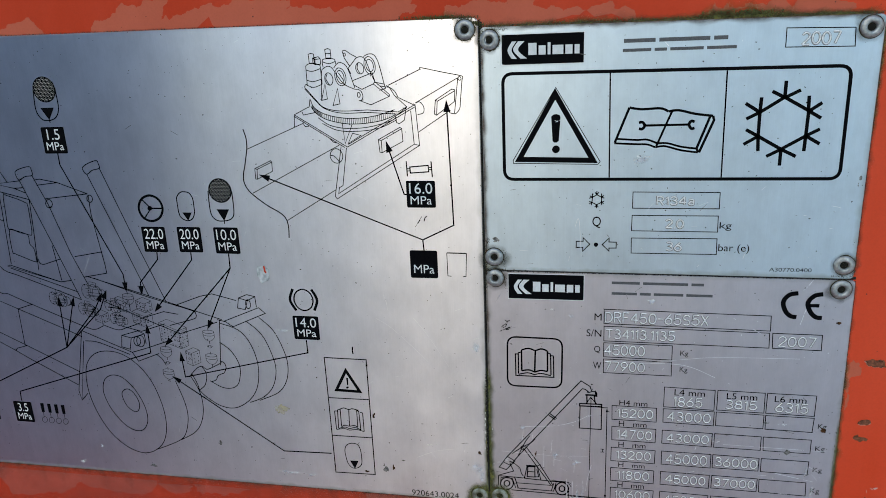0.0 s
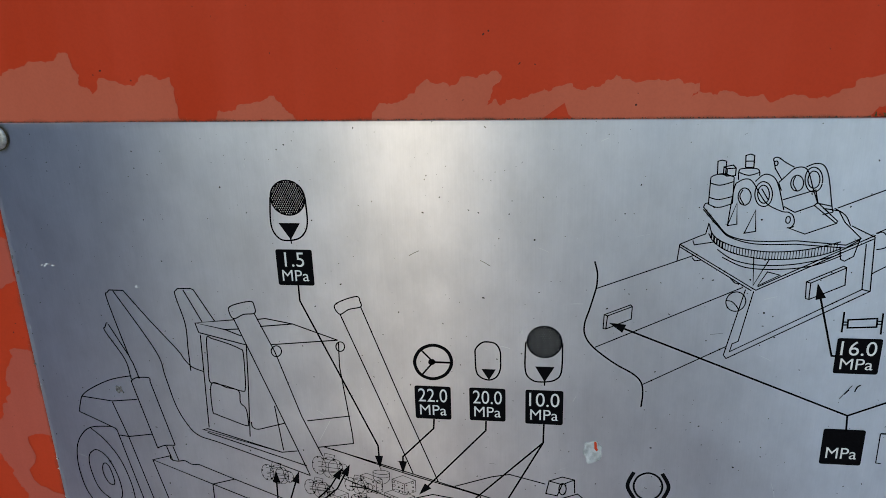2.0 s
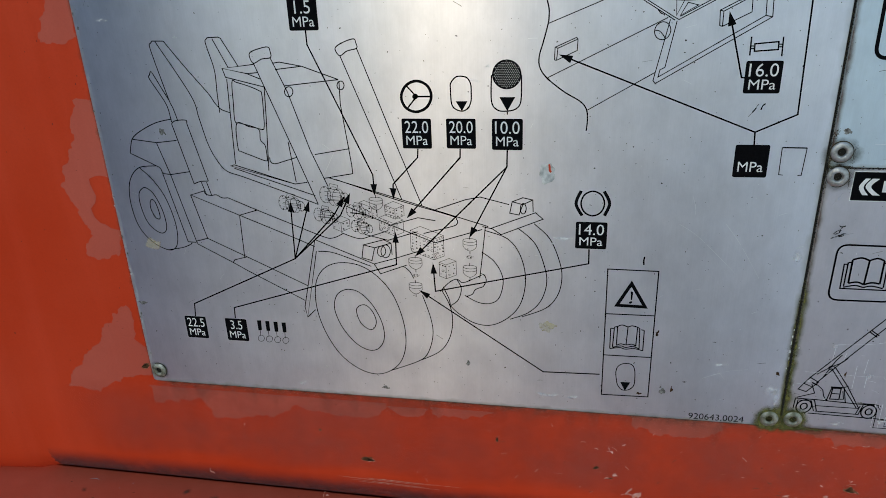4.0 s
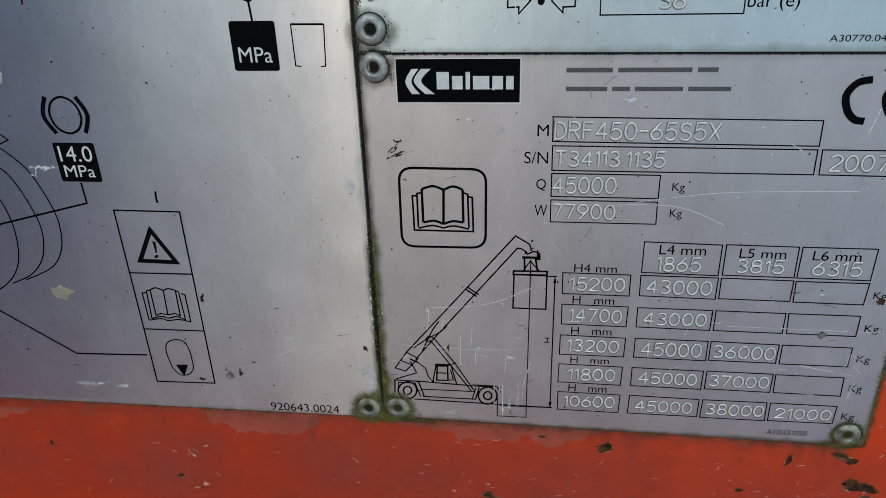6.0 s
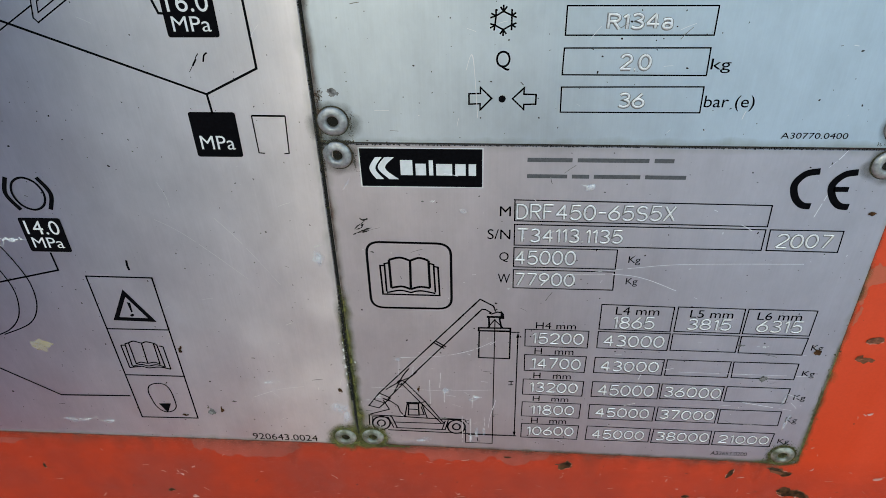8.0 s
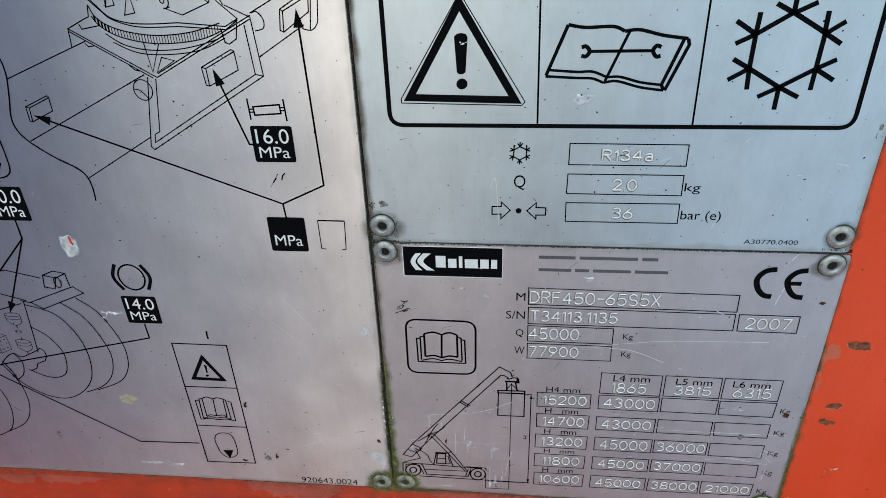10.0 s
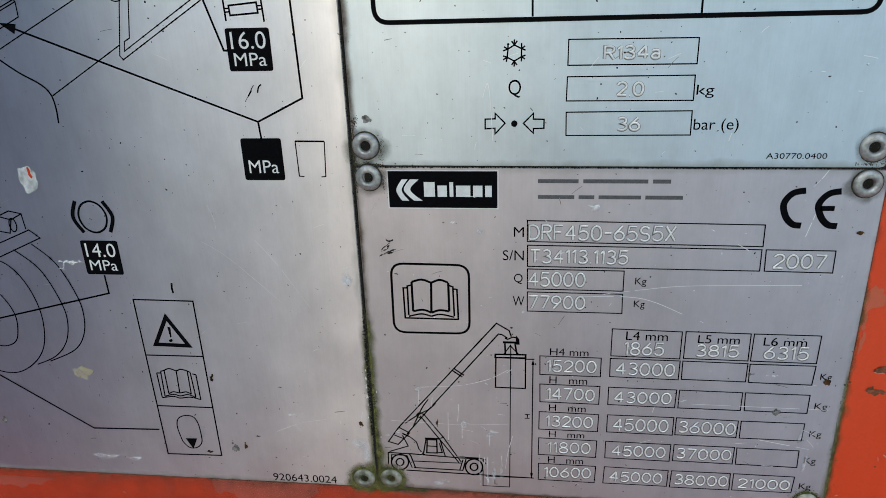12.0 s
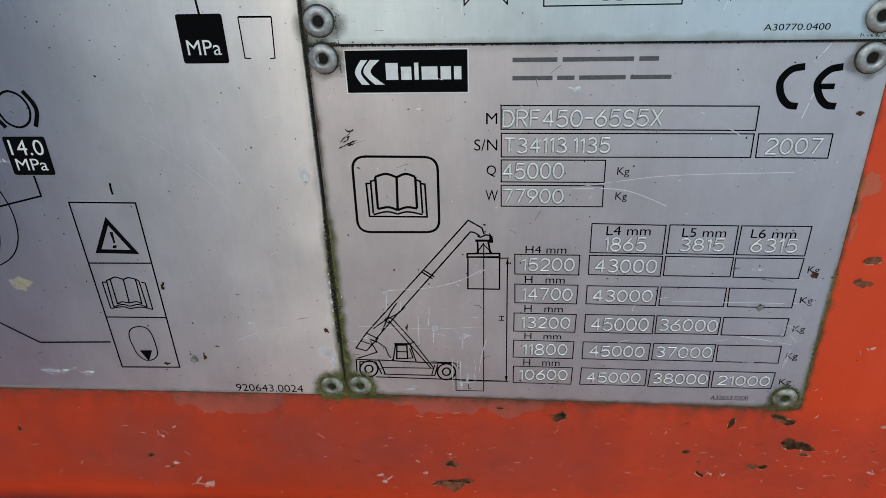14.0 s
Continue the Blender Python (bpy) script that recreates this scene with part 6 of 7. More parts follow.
mark(415.6, 34.8, 3.1, 2.6, 2, bare_flake)
mark(463.3, 38.6, 3.4, 2.0, 3, bare_flake)
mark(451.6, 42.3, 3.7, 2.0, 4, bare_flake)
mark(438.4, 42.4, 1.2, 5.0, 5, rust)
mark(449.0, 24.2, 5.3, 1.3, 6, dark_scuff)
mark(423.5, 117.2, 2.2, 1.1, 7, dark_scuff)
mark(493.3, 228.1, 4.4, 3.2, 8, bare_flake)
mark(498.2, 229.8, 4.0, 2.7, 9, bare_flake)
mark(402.6, 113.7, 4.9, 8.1, 10, bare_flake)
mark(504.4, 147.2, 4.8, 3.3, 11, bare_flake)
mark(448.2, 140.4, 2.0, 1.0, 12, bare_flake)
mark(449.4, 139.9, 0.7, 0.5, 131, rust)
mark(444.2, 140.2, 1.2, 0.8, 132, dark_scuff)
mark(426.0, 164.6, 1.0, 0.7, 133, rust)
mark(438.6, 143.7, 0.5, 0.5, 134, rust)
mark(571.7, 73.8, 4.8, 2.1, 13, dark_scuff)
mark(580.1, 73.2, 4.0, 1.3, 14, bare_flake)
mark(584.5, 55.1, 3.6, 4.4, 15, dark_scuff)
mark(603.4, 137.8, 3.8, 2.0, 16, rust)
mark(602.2, 71.1, 3.5, 3.2, 17, rust)
mark(269.9, 63.3, 15.6, 8.2, 18, yellow_stain)
mark(270.3, 14.9, 11.2, 3.0, 19, bare_flake)
mark(285.6, 15.2, 6.1, 2.7, 20, bare_flake)
print_part("rubbed_mark", [curve(0.9, (323.3, 110.6), (323.0, 108.0), (323.2, 105.6))], chart)
mark(333.6, 62.0, 2.6, 4.6, 50, rust)
mark(326.4, 20.4, 4.2, 1.7, 51, rust)
mark(345.0, 24.6, 2.2, 4.6, 52, rust)
mark(352.0, 30.5, 3.4, 0.8, 53, dark_scuff)
mark(366.0, 58.6, 2.6, 0.7, 54, dark_scuff)
mark(372.0, 44.0, 5.0, 1.0, 55, bare_flake)
mark(402.6, 40.2, 2.6, 3.4, 56, rust)
mark(340.2, 23.8, 3.7, 5.2, 22, dark_scuff)
mark(476.9, 102.2, 2.1, 3.4, 24, bare_flake)
mark(421.8, 36.0, 4.5, 2.5, 25, bare_flake)
mark(280.0, 119.8, 9.7, 2.9, 26, bare_flake)
mark(495.0, 228.6, 6.0, 4.4, 27, bare_flake)
mark(494.6, 230.4, 1.6, 1.2, 127, rust)
mark(496.8, 229.2, 1.1, 1.4, 128, rust)
mark(493.2, 228.4, 1.2, 0.8, 129, rust)
mark(415.6, 182.6, 5.0, 4.3, 28, dark_scuff)
mark(605.0, 218.4, 1.8, 3.2, 29, dark_scuff)
mark(604.2, 214.6, 0.7, 3.4, 130, dark_scuff)
mark(449.7, 250.4, 2.0, 2.1, 30, bare_flake)
mark(430.4, 240.5, 1.0, 2.2, 31, dark_scuff)
mark(43.4, 178.9, 4.5, 5.5, 32, dark_scuff)
mark(22.6, 106.5, 14.7, 8.0, 33, yellow_stain)
mark(113.4, 8.6, 6.4, 3.0, 36, bare_flake)
mark(167.8, 11.4, 5.5, 2.7, 37, dark_scuff)
mark(222.4, 33.8, 2.9, 5.0, 38, dark_scuff)
mark(129.4, 23.5, 4.0, 2.6, 39, bare_flake)
mark(19.3, 241.6, 5.0, 3.7, 40, bare_flake)
mark(62.2, 232.8, 2.8, 1.8, 41, bare_flake)
mark(4.0, 84.2, 4.2, 8.4, 42, bare_flake)
mark(339.5, 22.9, 4.0, 4.9, 43, dark_scuff)
mark(87.2, 229.9, 3.5, 3.1, 44, bare_flake)
mark(402.1, 114.0, 4.1, 5.4, 45, bare_flake)
mark(5.7, 64.1, 7.7, 3.0, 46, dark_scuff)
mark(236.6, 214.8, 4.3, 1.5, 47, bare_flake)
film_mesh("surface_mark", ragged([(264.8, 162.9), (267.9, 163.3), (270.4, 163.6), (271.6, 161.5), (272.6, 160.5), (272.1, 157.9), (272.5, 155.3), (270.0, 152.9), (267.1, 151.2), (265.8, 151.9), (265.7, 154.3), (264.4, 156.1), (264.4, 159.7)], 5, 0.1, 3), pale_scar, chart, INK - LAYER * 1.6, "pale scar with a trace of red paint")
film_mesh("surface_mark", ragged([(269.0, 163.1), (269.8, 163.1), (270.8, 158.9), (270.0, 158.1), (269.1, 159.6)], 6, 0.08, 2), paint, chart, INK - LAYER * 2.2)


for k, pts in enumerate((((419.8, 133.1), (420.6, 132.4), (422.0, 132.2), (423.3, 132.7), (423.1, 131.9), (421.6, 131.3), (420.7, 131.7)),
                         ((422.3, 131.4), (421.2, 130.9), (419.2, 129.4), (417.9, 127.9), (417.5, 127.2), (418.6, 128.1), (420.0, 129.5), (421.6, 130.8)),
                         ((417.6, 127.2), (419.4, 127.5), (421.0, 128.6), (421.8, 130.2), (420.6, 128.9), (419.2, 128.1)),
                         ((420.2, 129.2), (420.9, 128.9), (421.3, 130.0), (420.7, 129.9)),
                         ((418.2, 125.8), (420.2, 126.9), (422.6, 128.2), (424.5, 128.5), (423.0, 127.5), (421.0, 126.7)),
                         ((418.6, 125.8), (421.2, 126.0), (423.2, 127.0), (424.0, 128.0), (422.4, 127.0), (420.6, 126.4)),
                         ((416.9, 124.9), (418.0, 125.2), (418.6, 125.9), (417.6, 125.7)))):
    film_mesh("scored_mark", ragged(pts, 600 + k, 0.08, 2), joint_black, rating, INK - LAYER * (1.6 + 0.05 * k))
for k, (u, v, ru, rv) in enumerate(((407.0, 65.4, 0.35, 1.1), (406.9, 61.2, 0.45, 1.3), (406.8, 55.8, 0.5, 1.2), (407.0, 51.2, 0.3, 0.9), (407.1, 69.6, 0.3, 0.6), (406.6, 44.5, 0.35, 0.7), (411.4, 58.4, 0.3, 0.7), (411.9, 33.6, 0.4, 0.5))):
    film_mesh("surface_mark", ragged([(u + ru * math.cos(f), v + rv * math.sin(f)) for f in (0, 0.9, 1.8, 2.7, 3.6, 4.5, 5.4)], 640 + k, 0.16, 3), bare_flake, chart if u < 408 else rating, INK - LAYER * 9)


# ---- worn paint on the panel ----
def patch(name, pts, seed, mat):
    film_mesh(name, ragged(pts, seed, 0.14, 4), mat, panel_root, PANEL - 0.00012 - 0.00002 * (seed % 7), "faded salmon patch where the top coat has peeled")


def chip(u, v, w, h, turn, seed, mat):
    """A knocked-out shard of paint: angular bare rust with a broken brown rim and a lifted pale edge below it."""
    r, t = random.Random(seed + 50), radians(turn)
    spokes = sorted(r.uniform(0, math.tau) for f in range(9))
    flat = [(0.58 * w * math.cos(a) * r.uniform(0.75, 1.1), 0.58 * h * math.sin(a) * r.uniform(0.7, 1.1)) for a in spokes]

    def set_down(k, shift):
        return [(u + (p[0] * math.cos(t) - p[1] * math.sin(t)) * k, v + (p[0] * math.sin(t) + p[1] * math.cos(t)) * k + shift) for p in flat]
    film_mesh("chip_edge", ragged(set_down(1.08, -0.12 * h ** 0.5), seed + 4, 0.12, 3), chip_edge, panel_root, PANEL - 0.00028)
    film_mesh("chip_rim", ragged(set_down(1.12, 0.05), seed + 9, 0.16, 3), brown_rim, panel_root, PANEL - 0.00032)
    film_mesh("paint_chip", ragged(set_down(0.97, 0), seed, 0.1, 3), mat, panel_root, PANEL - 0.00036 - 0.00001 * (seed % 5))


def sliver(u, v, ln, wd, turn, bend):
    """The outline of a tapered curl of paint that starts at u, v."""
    a, p, left, right = radians(turn), Vector((u, v)), [], []
    for k in range(6):
        half = wd * math.sin(0.35 + k * 0.52)
        left.append((p.x - math.sin(a) * half, p.y + math.cos(a) * half))
        right.append((p.x + math.sin(a) * half, p.y - math.cos(a) * half))
        p, a = p + Vector((math.cos(a), math.sin(a))) * ln / 5, a + bend / 5
    return left + right[::-1]


def flake(u, v, size, seed):
    """Bare primer where the paint is torn off: one broad uneven curl and a thin one or two beside it."""
    r = random.Random(seed * 3 + 11)
    first = r.uniform(-25, 40)
    for k in range(r.choice((1, 2, 3))):
        broad = 0.13 if k == 0 else 0.05
        start = (u + r.gauss(0, 0.12) * size, v + r.gauss(0, 0.10) * size)
        film_mesh("paint_flake", ragged(sliver(*start, size * r.uniform(0.35, 0.7), size * broad * r.uniform(0.6, 1.2), first + k * r.uniform(25, 150), r.uniform(-1.8, 1.8)), seed + k, 0.24, 3),
                  bare_primer, panel_root, PANEL - 0.00040 - 0.000004 * k)


def fleck(u, v, ln, turn, seed):
    r = random.Random(seed)
    film_mesh("paint_fleck", ragged(sliver(u, v, ln, r.uniform(0.14, 0.34), turn, r.uniform(-1.2, 1.2)), seed, 0.12, 2), bare_primer if seed % 3 else scuffed, panel_root, PANEL - 0.00038)


patch("faded_paint_patch", [(205.3, 321.0), (217.4, 322.7), (226.6, 324.8), (228.4, 322.5), (224.6, 318.1), (222.6, 312.0), (228.1, 311.6), (230.0, 313.9), (237.4, 314.5), (242.6, 316.5), (249.6, 318.6), (259.1, 316.9), (266.4, 319.0), (278.9, 319.5), (289.9, 320.2), (297.8, 319.1), (302.6, 319.5), (302.0, 315.4), (299.5, 313.0), (310.6, 315.9), (320.9, 313.8), (333.8, 313.8), (344.0, 312.7), (351.8, 314.4), (357.0, 316.7), (364.8, 320.5), (371.1, 323.4), (376.3, 323.9), (377.1, 321.4), (373.4, 318.0), (371.2, 314.1), (374.6, 313.3), (374.0, 311.5), (366.4, 309.5), (363.2, 301.1), (286.8, 300.7), (200.4, 300.3)], 0, paint_faded)
patch("faded_paint_patch", [(391.1, 312.6), (403.1, 312.8), (409.1, 315.0), (412.6, 314.5), (414.9, 312.6), (424.3, 314.2), (433.5, 316.8), (439.2, 315.5), (437.3, 310.6), (444.8, 308.2), (448.2, 309.7), (451.6, 308.1), (458.3, 308.5), (462.8, 306.8), (471.6, 308.9), (480.4, 306.3), (489.1, 305.3), (489.5, 297.1), (412.0, 297.1), (390.3, 298.0)], 1, paint_faded)
patch("faded_paint_patch", [(472.7, 353.4), (475.4, 353.3), (475.3, 348.8), (471.7, 348.6), (471.0, 352.5)], 2, paint_faded)
patch("faded_paint_patch", [(471.8, 347.3), (476.4, 347.6), (476.5, 342.6), (473.0, 341.1), (471.0, 343.2)], 3, paint_faded)
patch("faded_paint_patch", [(475.8, 340.0), (477.2, 340.5), (478.4, 336.1), (476.3, 336.4)], 4, paint_faded)
patch("faded_paint_patch", [(491.6, 356.6), (512.9, 355.6), (511.8, 347.7), (513.1, 343.7), (511.4, 338.1), (508.2, 341.4), (505.5, 336.2), (501.2, 339.1), (498.0, 342.2), (493.9, 340.3), (491.7, 343.5), (493.6, 347.5)], 5, paint_faded)
patch("faded_paint_patch", [(516.9, 355.4), (534.5, 354.6), (532.9, 343.3), (527.9, 345.1), (522.0, 344.3), (518.9, 346.5)], 6, paint_faded)
patch("faded_paint_patch", [(524.2, 328.7), (526.7, 329.6), (533.4, 326.7), (535.1, 318.4), (535.0, 312.1), (530.3, 310.3), (527.9, 315.4), (524.6, 322.8)], 7, paint_faded)
patch("faded_paint_patch", [(527.4, 300.2), (527.8, 308.0), (530.7, 304.7), (534.0, 306.8), (545.2, 306.6), (556.0, 307.9), (563.1, 305.3), (565.7, 299.8)], 8, paint_faded)
patch("faded_paint_patch", [(553.9, 300.2), (555.8, 302.8), (565.2, 304.4), (568.0, 306.9), (573.7, 311.6), (577.3, 308.2), (581.6, 307.3), (586.1, 305.6), (593.6, 304.0), (593.9, 302.3), (588.0, 299.3)], 9, paint_faded)
patch("faded_paint_patch", [(-1.5, 321.4), (16.3, 328.2), (33.0, 332.5), (44.1, 336.1), (47.8, 335.5), (49.7, 328.7), (50.3, 322.9), (53.9, 321.7), (55.9, 318.6), (75.6, 322.0), (78.8, 325.8), (86.1, 325.0), (91.9, 325.1), (92.4, 317.6), (93.3, 311.8), (90.4, 300.0), (9.5, 300.6), (-7.0, 300.8)], 10, paint_faded)
patch("faded_paint_patch", [(108.5, 299.9), (110.5, 310.4), (114.9, 310.8), (120.2, 313.5), (132.5, 315.8), (137.2, 314.6), (139.7, 311.2), (143.1, 308.9), (142.2, 299.7)], 11, paint_faded)
patch("faded_paint_patch", [(175.0, 299.4), (176.1, 309.6), (184.0, 312.9), (191.0, 316.1), (202.4, 320.3), (206.9, 320.6), (208.5, 299.2)], 12, paint_faded)
patch("faded_paint_patch", [(-12.2, 197.0), (-0.6, 197.0), (3.4, 160.0), (0.1, 114.4), (-5.2, 96.1), (-21.9, 93.4), (-28.5, 97.2), (-19.7, 109.7), (-24.9, 121.5), (-26.9, 129.2), (-32.0, 140.6), (-30.9, 152.0), (-24.7, 159.5), (-16.6, 174.2), (-16.8, 184.8)], 13, paint_dusty)
patch("faded_paint_patch", [(-8.9, 60.3), (-6.6, 42.9), (0.5, 6.9), (-18.2, 3.1), (-44.8, -12.1), (-69.3, -8.2), (-65.1, 1.8), (-51.5, 14.7), (-39.1, 27.2), (-31.0, 41.4), (-20.4, 48.7)], 14, paint_dusty)
patch("faded_paint_patch", [(-20.4, 241.6), (-24.7, 233.7), (-20.2, 229.4), (-6.7, 230.2), (1.6, 233.3), (2.4, 253.7), (-14.8, 254.1)], 15, paint_dusty)
patch("faded_paint_patch", [(-3.6, 12.2), (-2.6, -17.3), (23.0, -12.2), (35.9, -13.9), (51.4, -24.6), (73.8, -20.1), (95.8, -15.3), (116.9, -13.9), (133.1, -15.7), (149.5, -15.1), (162.2, -8.4), (166.6, -2.5), (174.0, -10.1), (185.8, -10.8), (196.1, -2.7), (201.4, -11.2), (224.7, -7.3), (240.0, -1.4), (247.6, 12.4), (152.2, 13.3)], 16, paint_dusty)
patch("faded_paint_patch", [(324.3, 6.2), (326.8, -7.7), (348.4, -10.6), (362.3, -10.2), (371.0, -7.4), (377.0, -3.7), (378.3, 6.0)], 17, paint_dusty)
patch("faded_paint_patch", [(405.0, 6.7), (415.1, 1.6), (423.3, -1.6), (430.6, -3.4), (435.9, -2.6), (442.2, -9.3), (456.8, -7.1), (472.5, -3.2), (477.8, -8.2), (481.7, -9.8), (489.5, -6.1), (498.4, -2.4), (521.2, -0.6), (520.7, 6.7), (435.2, 7.6)], 18, paint_dusty)
patch("faded_paint_patch", [(610.4, 111.9), (613.5, 115.3), (617.5, 113.0), (618.6, 107.4), (614.1, 105.0), (613.5, 95.6), (612.7, 85.8), (612.3, 83.3), (610.8, 98.0)], 19, paint_faded)
chip(616.4, -22.4, 13.5, 5.6, -14, 0, rust)
chip(612, -20.6, 6, 4.6, 0, 1, rust)
chip(566, -27.8, 3.8, 2, 8, 2, rust)
chip(602.8, -35.2, 4.2, 4.2, 30, 3, rust)
chip(574.5, -41.9, 4.8, 2.4, -42, 4, rust)
chip(572.7, -33.9, 1.2, 1.8, -60, 5, rust)
chip(584.2, -9, 6.5, 2, 72, 6, rust)
chip(605.6, -5.6, 9.5, 2.2, -22, 7, rust)
chip(609.6, -8.2, 4.5, 2.6, 20, 8, rust)
chip(303.2, -39.6, 5, 2.2, 0, 9, rust)
chip(312.9, -47.4, 6, 0.8, 3, 10, rust)
chip(458.8, -40, 10.8, 4, -6, 11, rust)
chip(456.6, -52.6, 17, 3.2, 6, 12, rust)
chip(507, -8, 6.4, 4.6, 55, 13, rust)
chip(479, -3.3, 3, 1.7, 0, 14, rust)
chip(151.3, -50, 9, 3.2, 0, 15, rust)
chip(240, -24.1, 1.5, 3.6, 0, 16, rust)
chip(118.4, -28.3, 2, 1.4, 0, 17, rust)
chip(-3.9, 13.1, 6, 3.4, 30, 18, rust)
chip(624, 77, 6.4, 2.6, 10, 60, worn_rust)
chip(622.8, 66.5, 7, 1.8, 0, 61, worn_rust)
chip(625.5, 113.9, 10.5, 4.6, -8, 62, worn_rust)
chip(597.4, -36.2, 6.2, 2.4, 5, 63, worn_rust)
chip(450.5, -53.4, 9, 2.6, 8, 64, worn_rust)
chip(462.5, -50.6, 7, 1.6, -12, 65, worn_rust)
chip(619.8, -27.4, 6, 1.4, -6, 66, worn_rust)
flake(326.2, -58.1, 13, 0)
flake(312.4, -25.3, 5, 1)
flake(28.9, -74.3, 6, 2)
flake(116.4, -84.6, 6, 3)
flake(314.4, -45.2, 6.5, 4)
flake(418.6, -48.9, 8, 5)
flake(421.5, -52.5, 8, 6)
flake(437.6, -38.8, 5.5, 7)
flake(441.5, -45.6, 6.5, 8)
flake(454.5, -33.5, 3.5, 9)
flake(649, -37.3, 4.5, 10)
flake(652.4, -38.2, 4.5, 11)
flake(634.4, 34.6, 6, 12)
flake(650.5, -10.4, 7, 13)
flake(319.9, -20.8, 4, 14)
flake(584, -42.6, 5, 15)
flake(578.4, -41, 4, 16)
flake(308.6, -48.2, 5, 17)
fleck(616.0, 11.2, 1.6, 10, 0)
fleck(620.3, 6.0, 1.2, 95, 1)
fleck(619.5, -4.8, 2.6, 30, 2)
fleck(637.4, -4.8, 1.6, -20, 3)
fleck(548.5, -16.4, 1.2, -20, 4)
fleck(555.1, -17.0, 2.6, 60, 5)
fleck(562.3, -22.5, 2.0, 150, 6)
fleck(569.8, -22.9, 1.2, 0, 7)
fleck(589.5, -22.8, 3.2, 60, 8)
fleck(594.7, -23.2, 2.0, 10, 9)
fleck(592.0, -29.2, 1.6, 150, 10)
fleck(577.9, -30.4, 1.2, 10, 11)
fleck(608.0, -31.1, 1.6, -20, 12)
fleck(613.9, -35.5, 2.0, 150, 13)
fleck(615.9, -40.8, 2.0, 0, 14)
fleck(619.6, -35.9, 1.6, 10, 15)
fleck(617.9, -25.5, 2.0, 95, 16)
fleck(628.8, -31.3, 2.0, -20, 17)
fleck(629.1, -26.4, 3.2, 10, 18)
fleck(633.5, -25.5, 2.6, 60, 19)
fleck(637.2, -28.0, 1.6, 0, 20)
fleck(638.9, -31.2, 1.6, 30, 21)
fleck(643.3, -42.3, 2.0, -20, 22)
fleck(542.6, -42.7, 3.2, 150, 23)
fleck(560.3, -45.3, 2.0, -20, 24)
fleck(603.6, -46.1, 2.0, 60, 25)
fleck(632.8, -41.4, 2.0, 150, 26)
fleck(528.4, -23.8, 3.2, 0, 27)
fleck(354.4, -22.2, 2.6, 30, 28)
fleck(425.3, -23.9, 3.2, 10, 29)
fleck(422.8, -29.5, 2.6, 30, 30)
fleck(445.6, -32.0, 1.6, 0, 31)
fleck(392.5, -37.4, 2.0, 10, 32)
fleck(468.3, -29.6, 1.2, -20, 33)
fleck(172.5, -36.4, 1.2, 30, 34)
fleck(184.8, -57.9, 2.0, 60, 35)
fleck(191.7, -64.6, 3.2, 95, 36)
fleck(62.7, -30.4, 2.6, 95, 37)
fleck(556.6, -60.9, 2.0, 0, 38)
fleck(512.5, -45.2, 1.6, -20, 39)
fleck(618.2, 277.9, 2.6, 0, 40)
fleck(621.9, 246.0, 2.6, 10, 41)
fleck(612.2, 292.4, 1.6, 10, 42)
fleck(630.6, 30.9, 2.6, 95, 43)


# ---- moss and dirt in the joints ----
def clumps(name, label, mat, runs, seed, y=FRONT):
    """Many small crumbs of moss along the given runs: (u0, v0, u1, v1, half width, crumbs, size)."""
    r = random.Random(seed)
    verts, faces = [], []
    for u0, v0, u1, v1, half, n, size in runs:
        for k in range(n):
            t = min(1.0, max(0.0, r.gauss(0.5, 0.24) if n < 450 else r.random()))
            thick = 0.35 + 0.65 * abs(noise.noise(Vector((t * 9 + seed, u0 * 0.1, v0 * 0.1))))*2
            d = r.gauss(0, half * 0.5) * thick
            du, dv = u1 - u0, v1 - v0
            ln = math.hypot(du, dv) or 1
            u, v = u0 + du * t - dv / ln * d, v0 + dv * t + du / ln * d
            s = size * r.uniform(0.35, 1.0)
            b = len(verts)
            c = at(u, v, y - s * 0.0002)
            for ax in ((1, 0, 0), (-1, 0, 0), (0, 0, 1), (0, 0, -1), (0, -1, 0), (0.3, -0.6, 0.4)):
                verts.append(c + Vector((ax[0] * s * r.uniform(0.5, 1.2), ax[1] * s * r.uniform(0.3, 0.8), ax[2] * s * r.uniform(0.5, 1.2))) / 1000)
            faces += [(b, b + 2, b + 4), (b + 2, b + 1, b + 4), (b + 1, b + 3, b + 4), (b + 3, b, b + 4), (b, b + 2, b + 5), (b + 3, b + 5, b)]
    ob = mesh_object(name, verts, faces, mat)
    return tagged(ob, label, "moss", kind="stuff")


for u0, v0, u1, v1 in ((407.0, 3, 410.0, 303), (409, 162.6, 609.5, 164.2)):
    film_mesh("joint_dirt", ragged([(u0, v0), ((u0 + u1) / 2, v0), (u1, v0), (u1, (v0 + v1) / 2), (u1, v1), ((u0 + u1) / 2, v1), (u0, v1), (u0, (v0 + v1) / 2)], 3, 0.0, 5), joint_black, panel_root, FRONT + 0.0011)

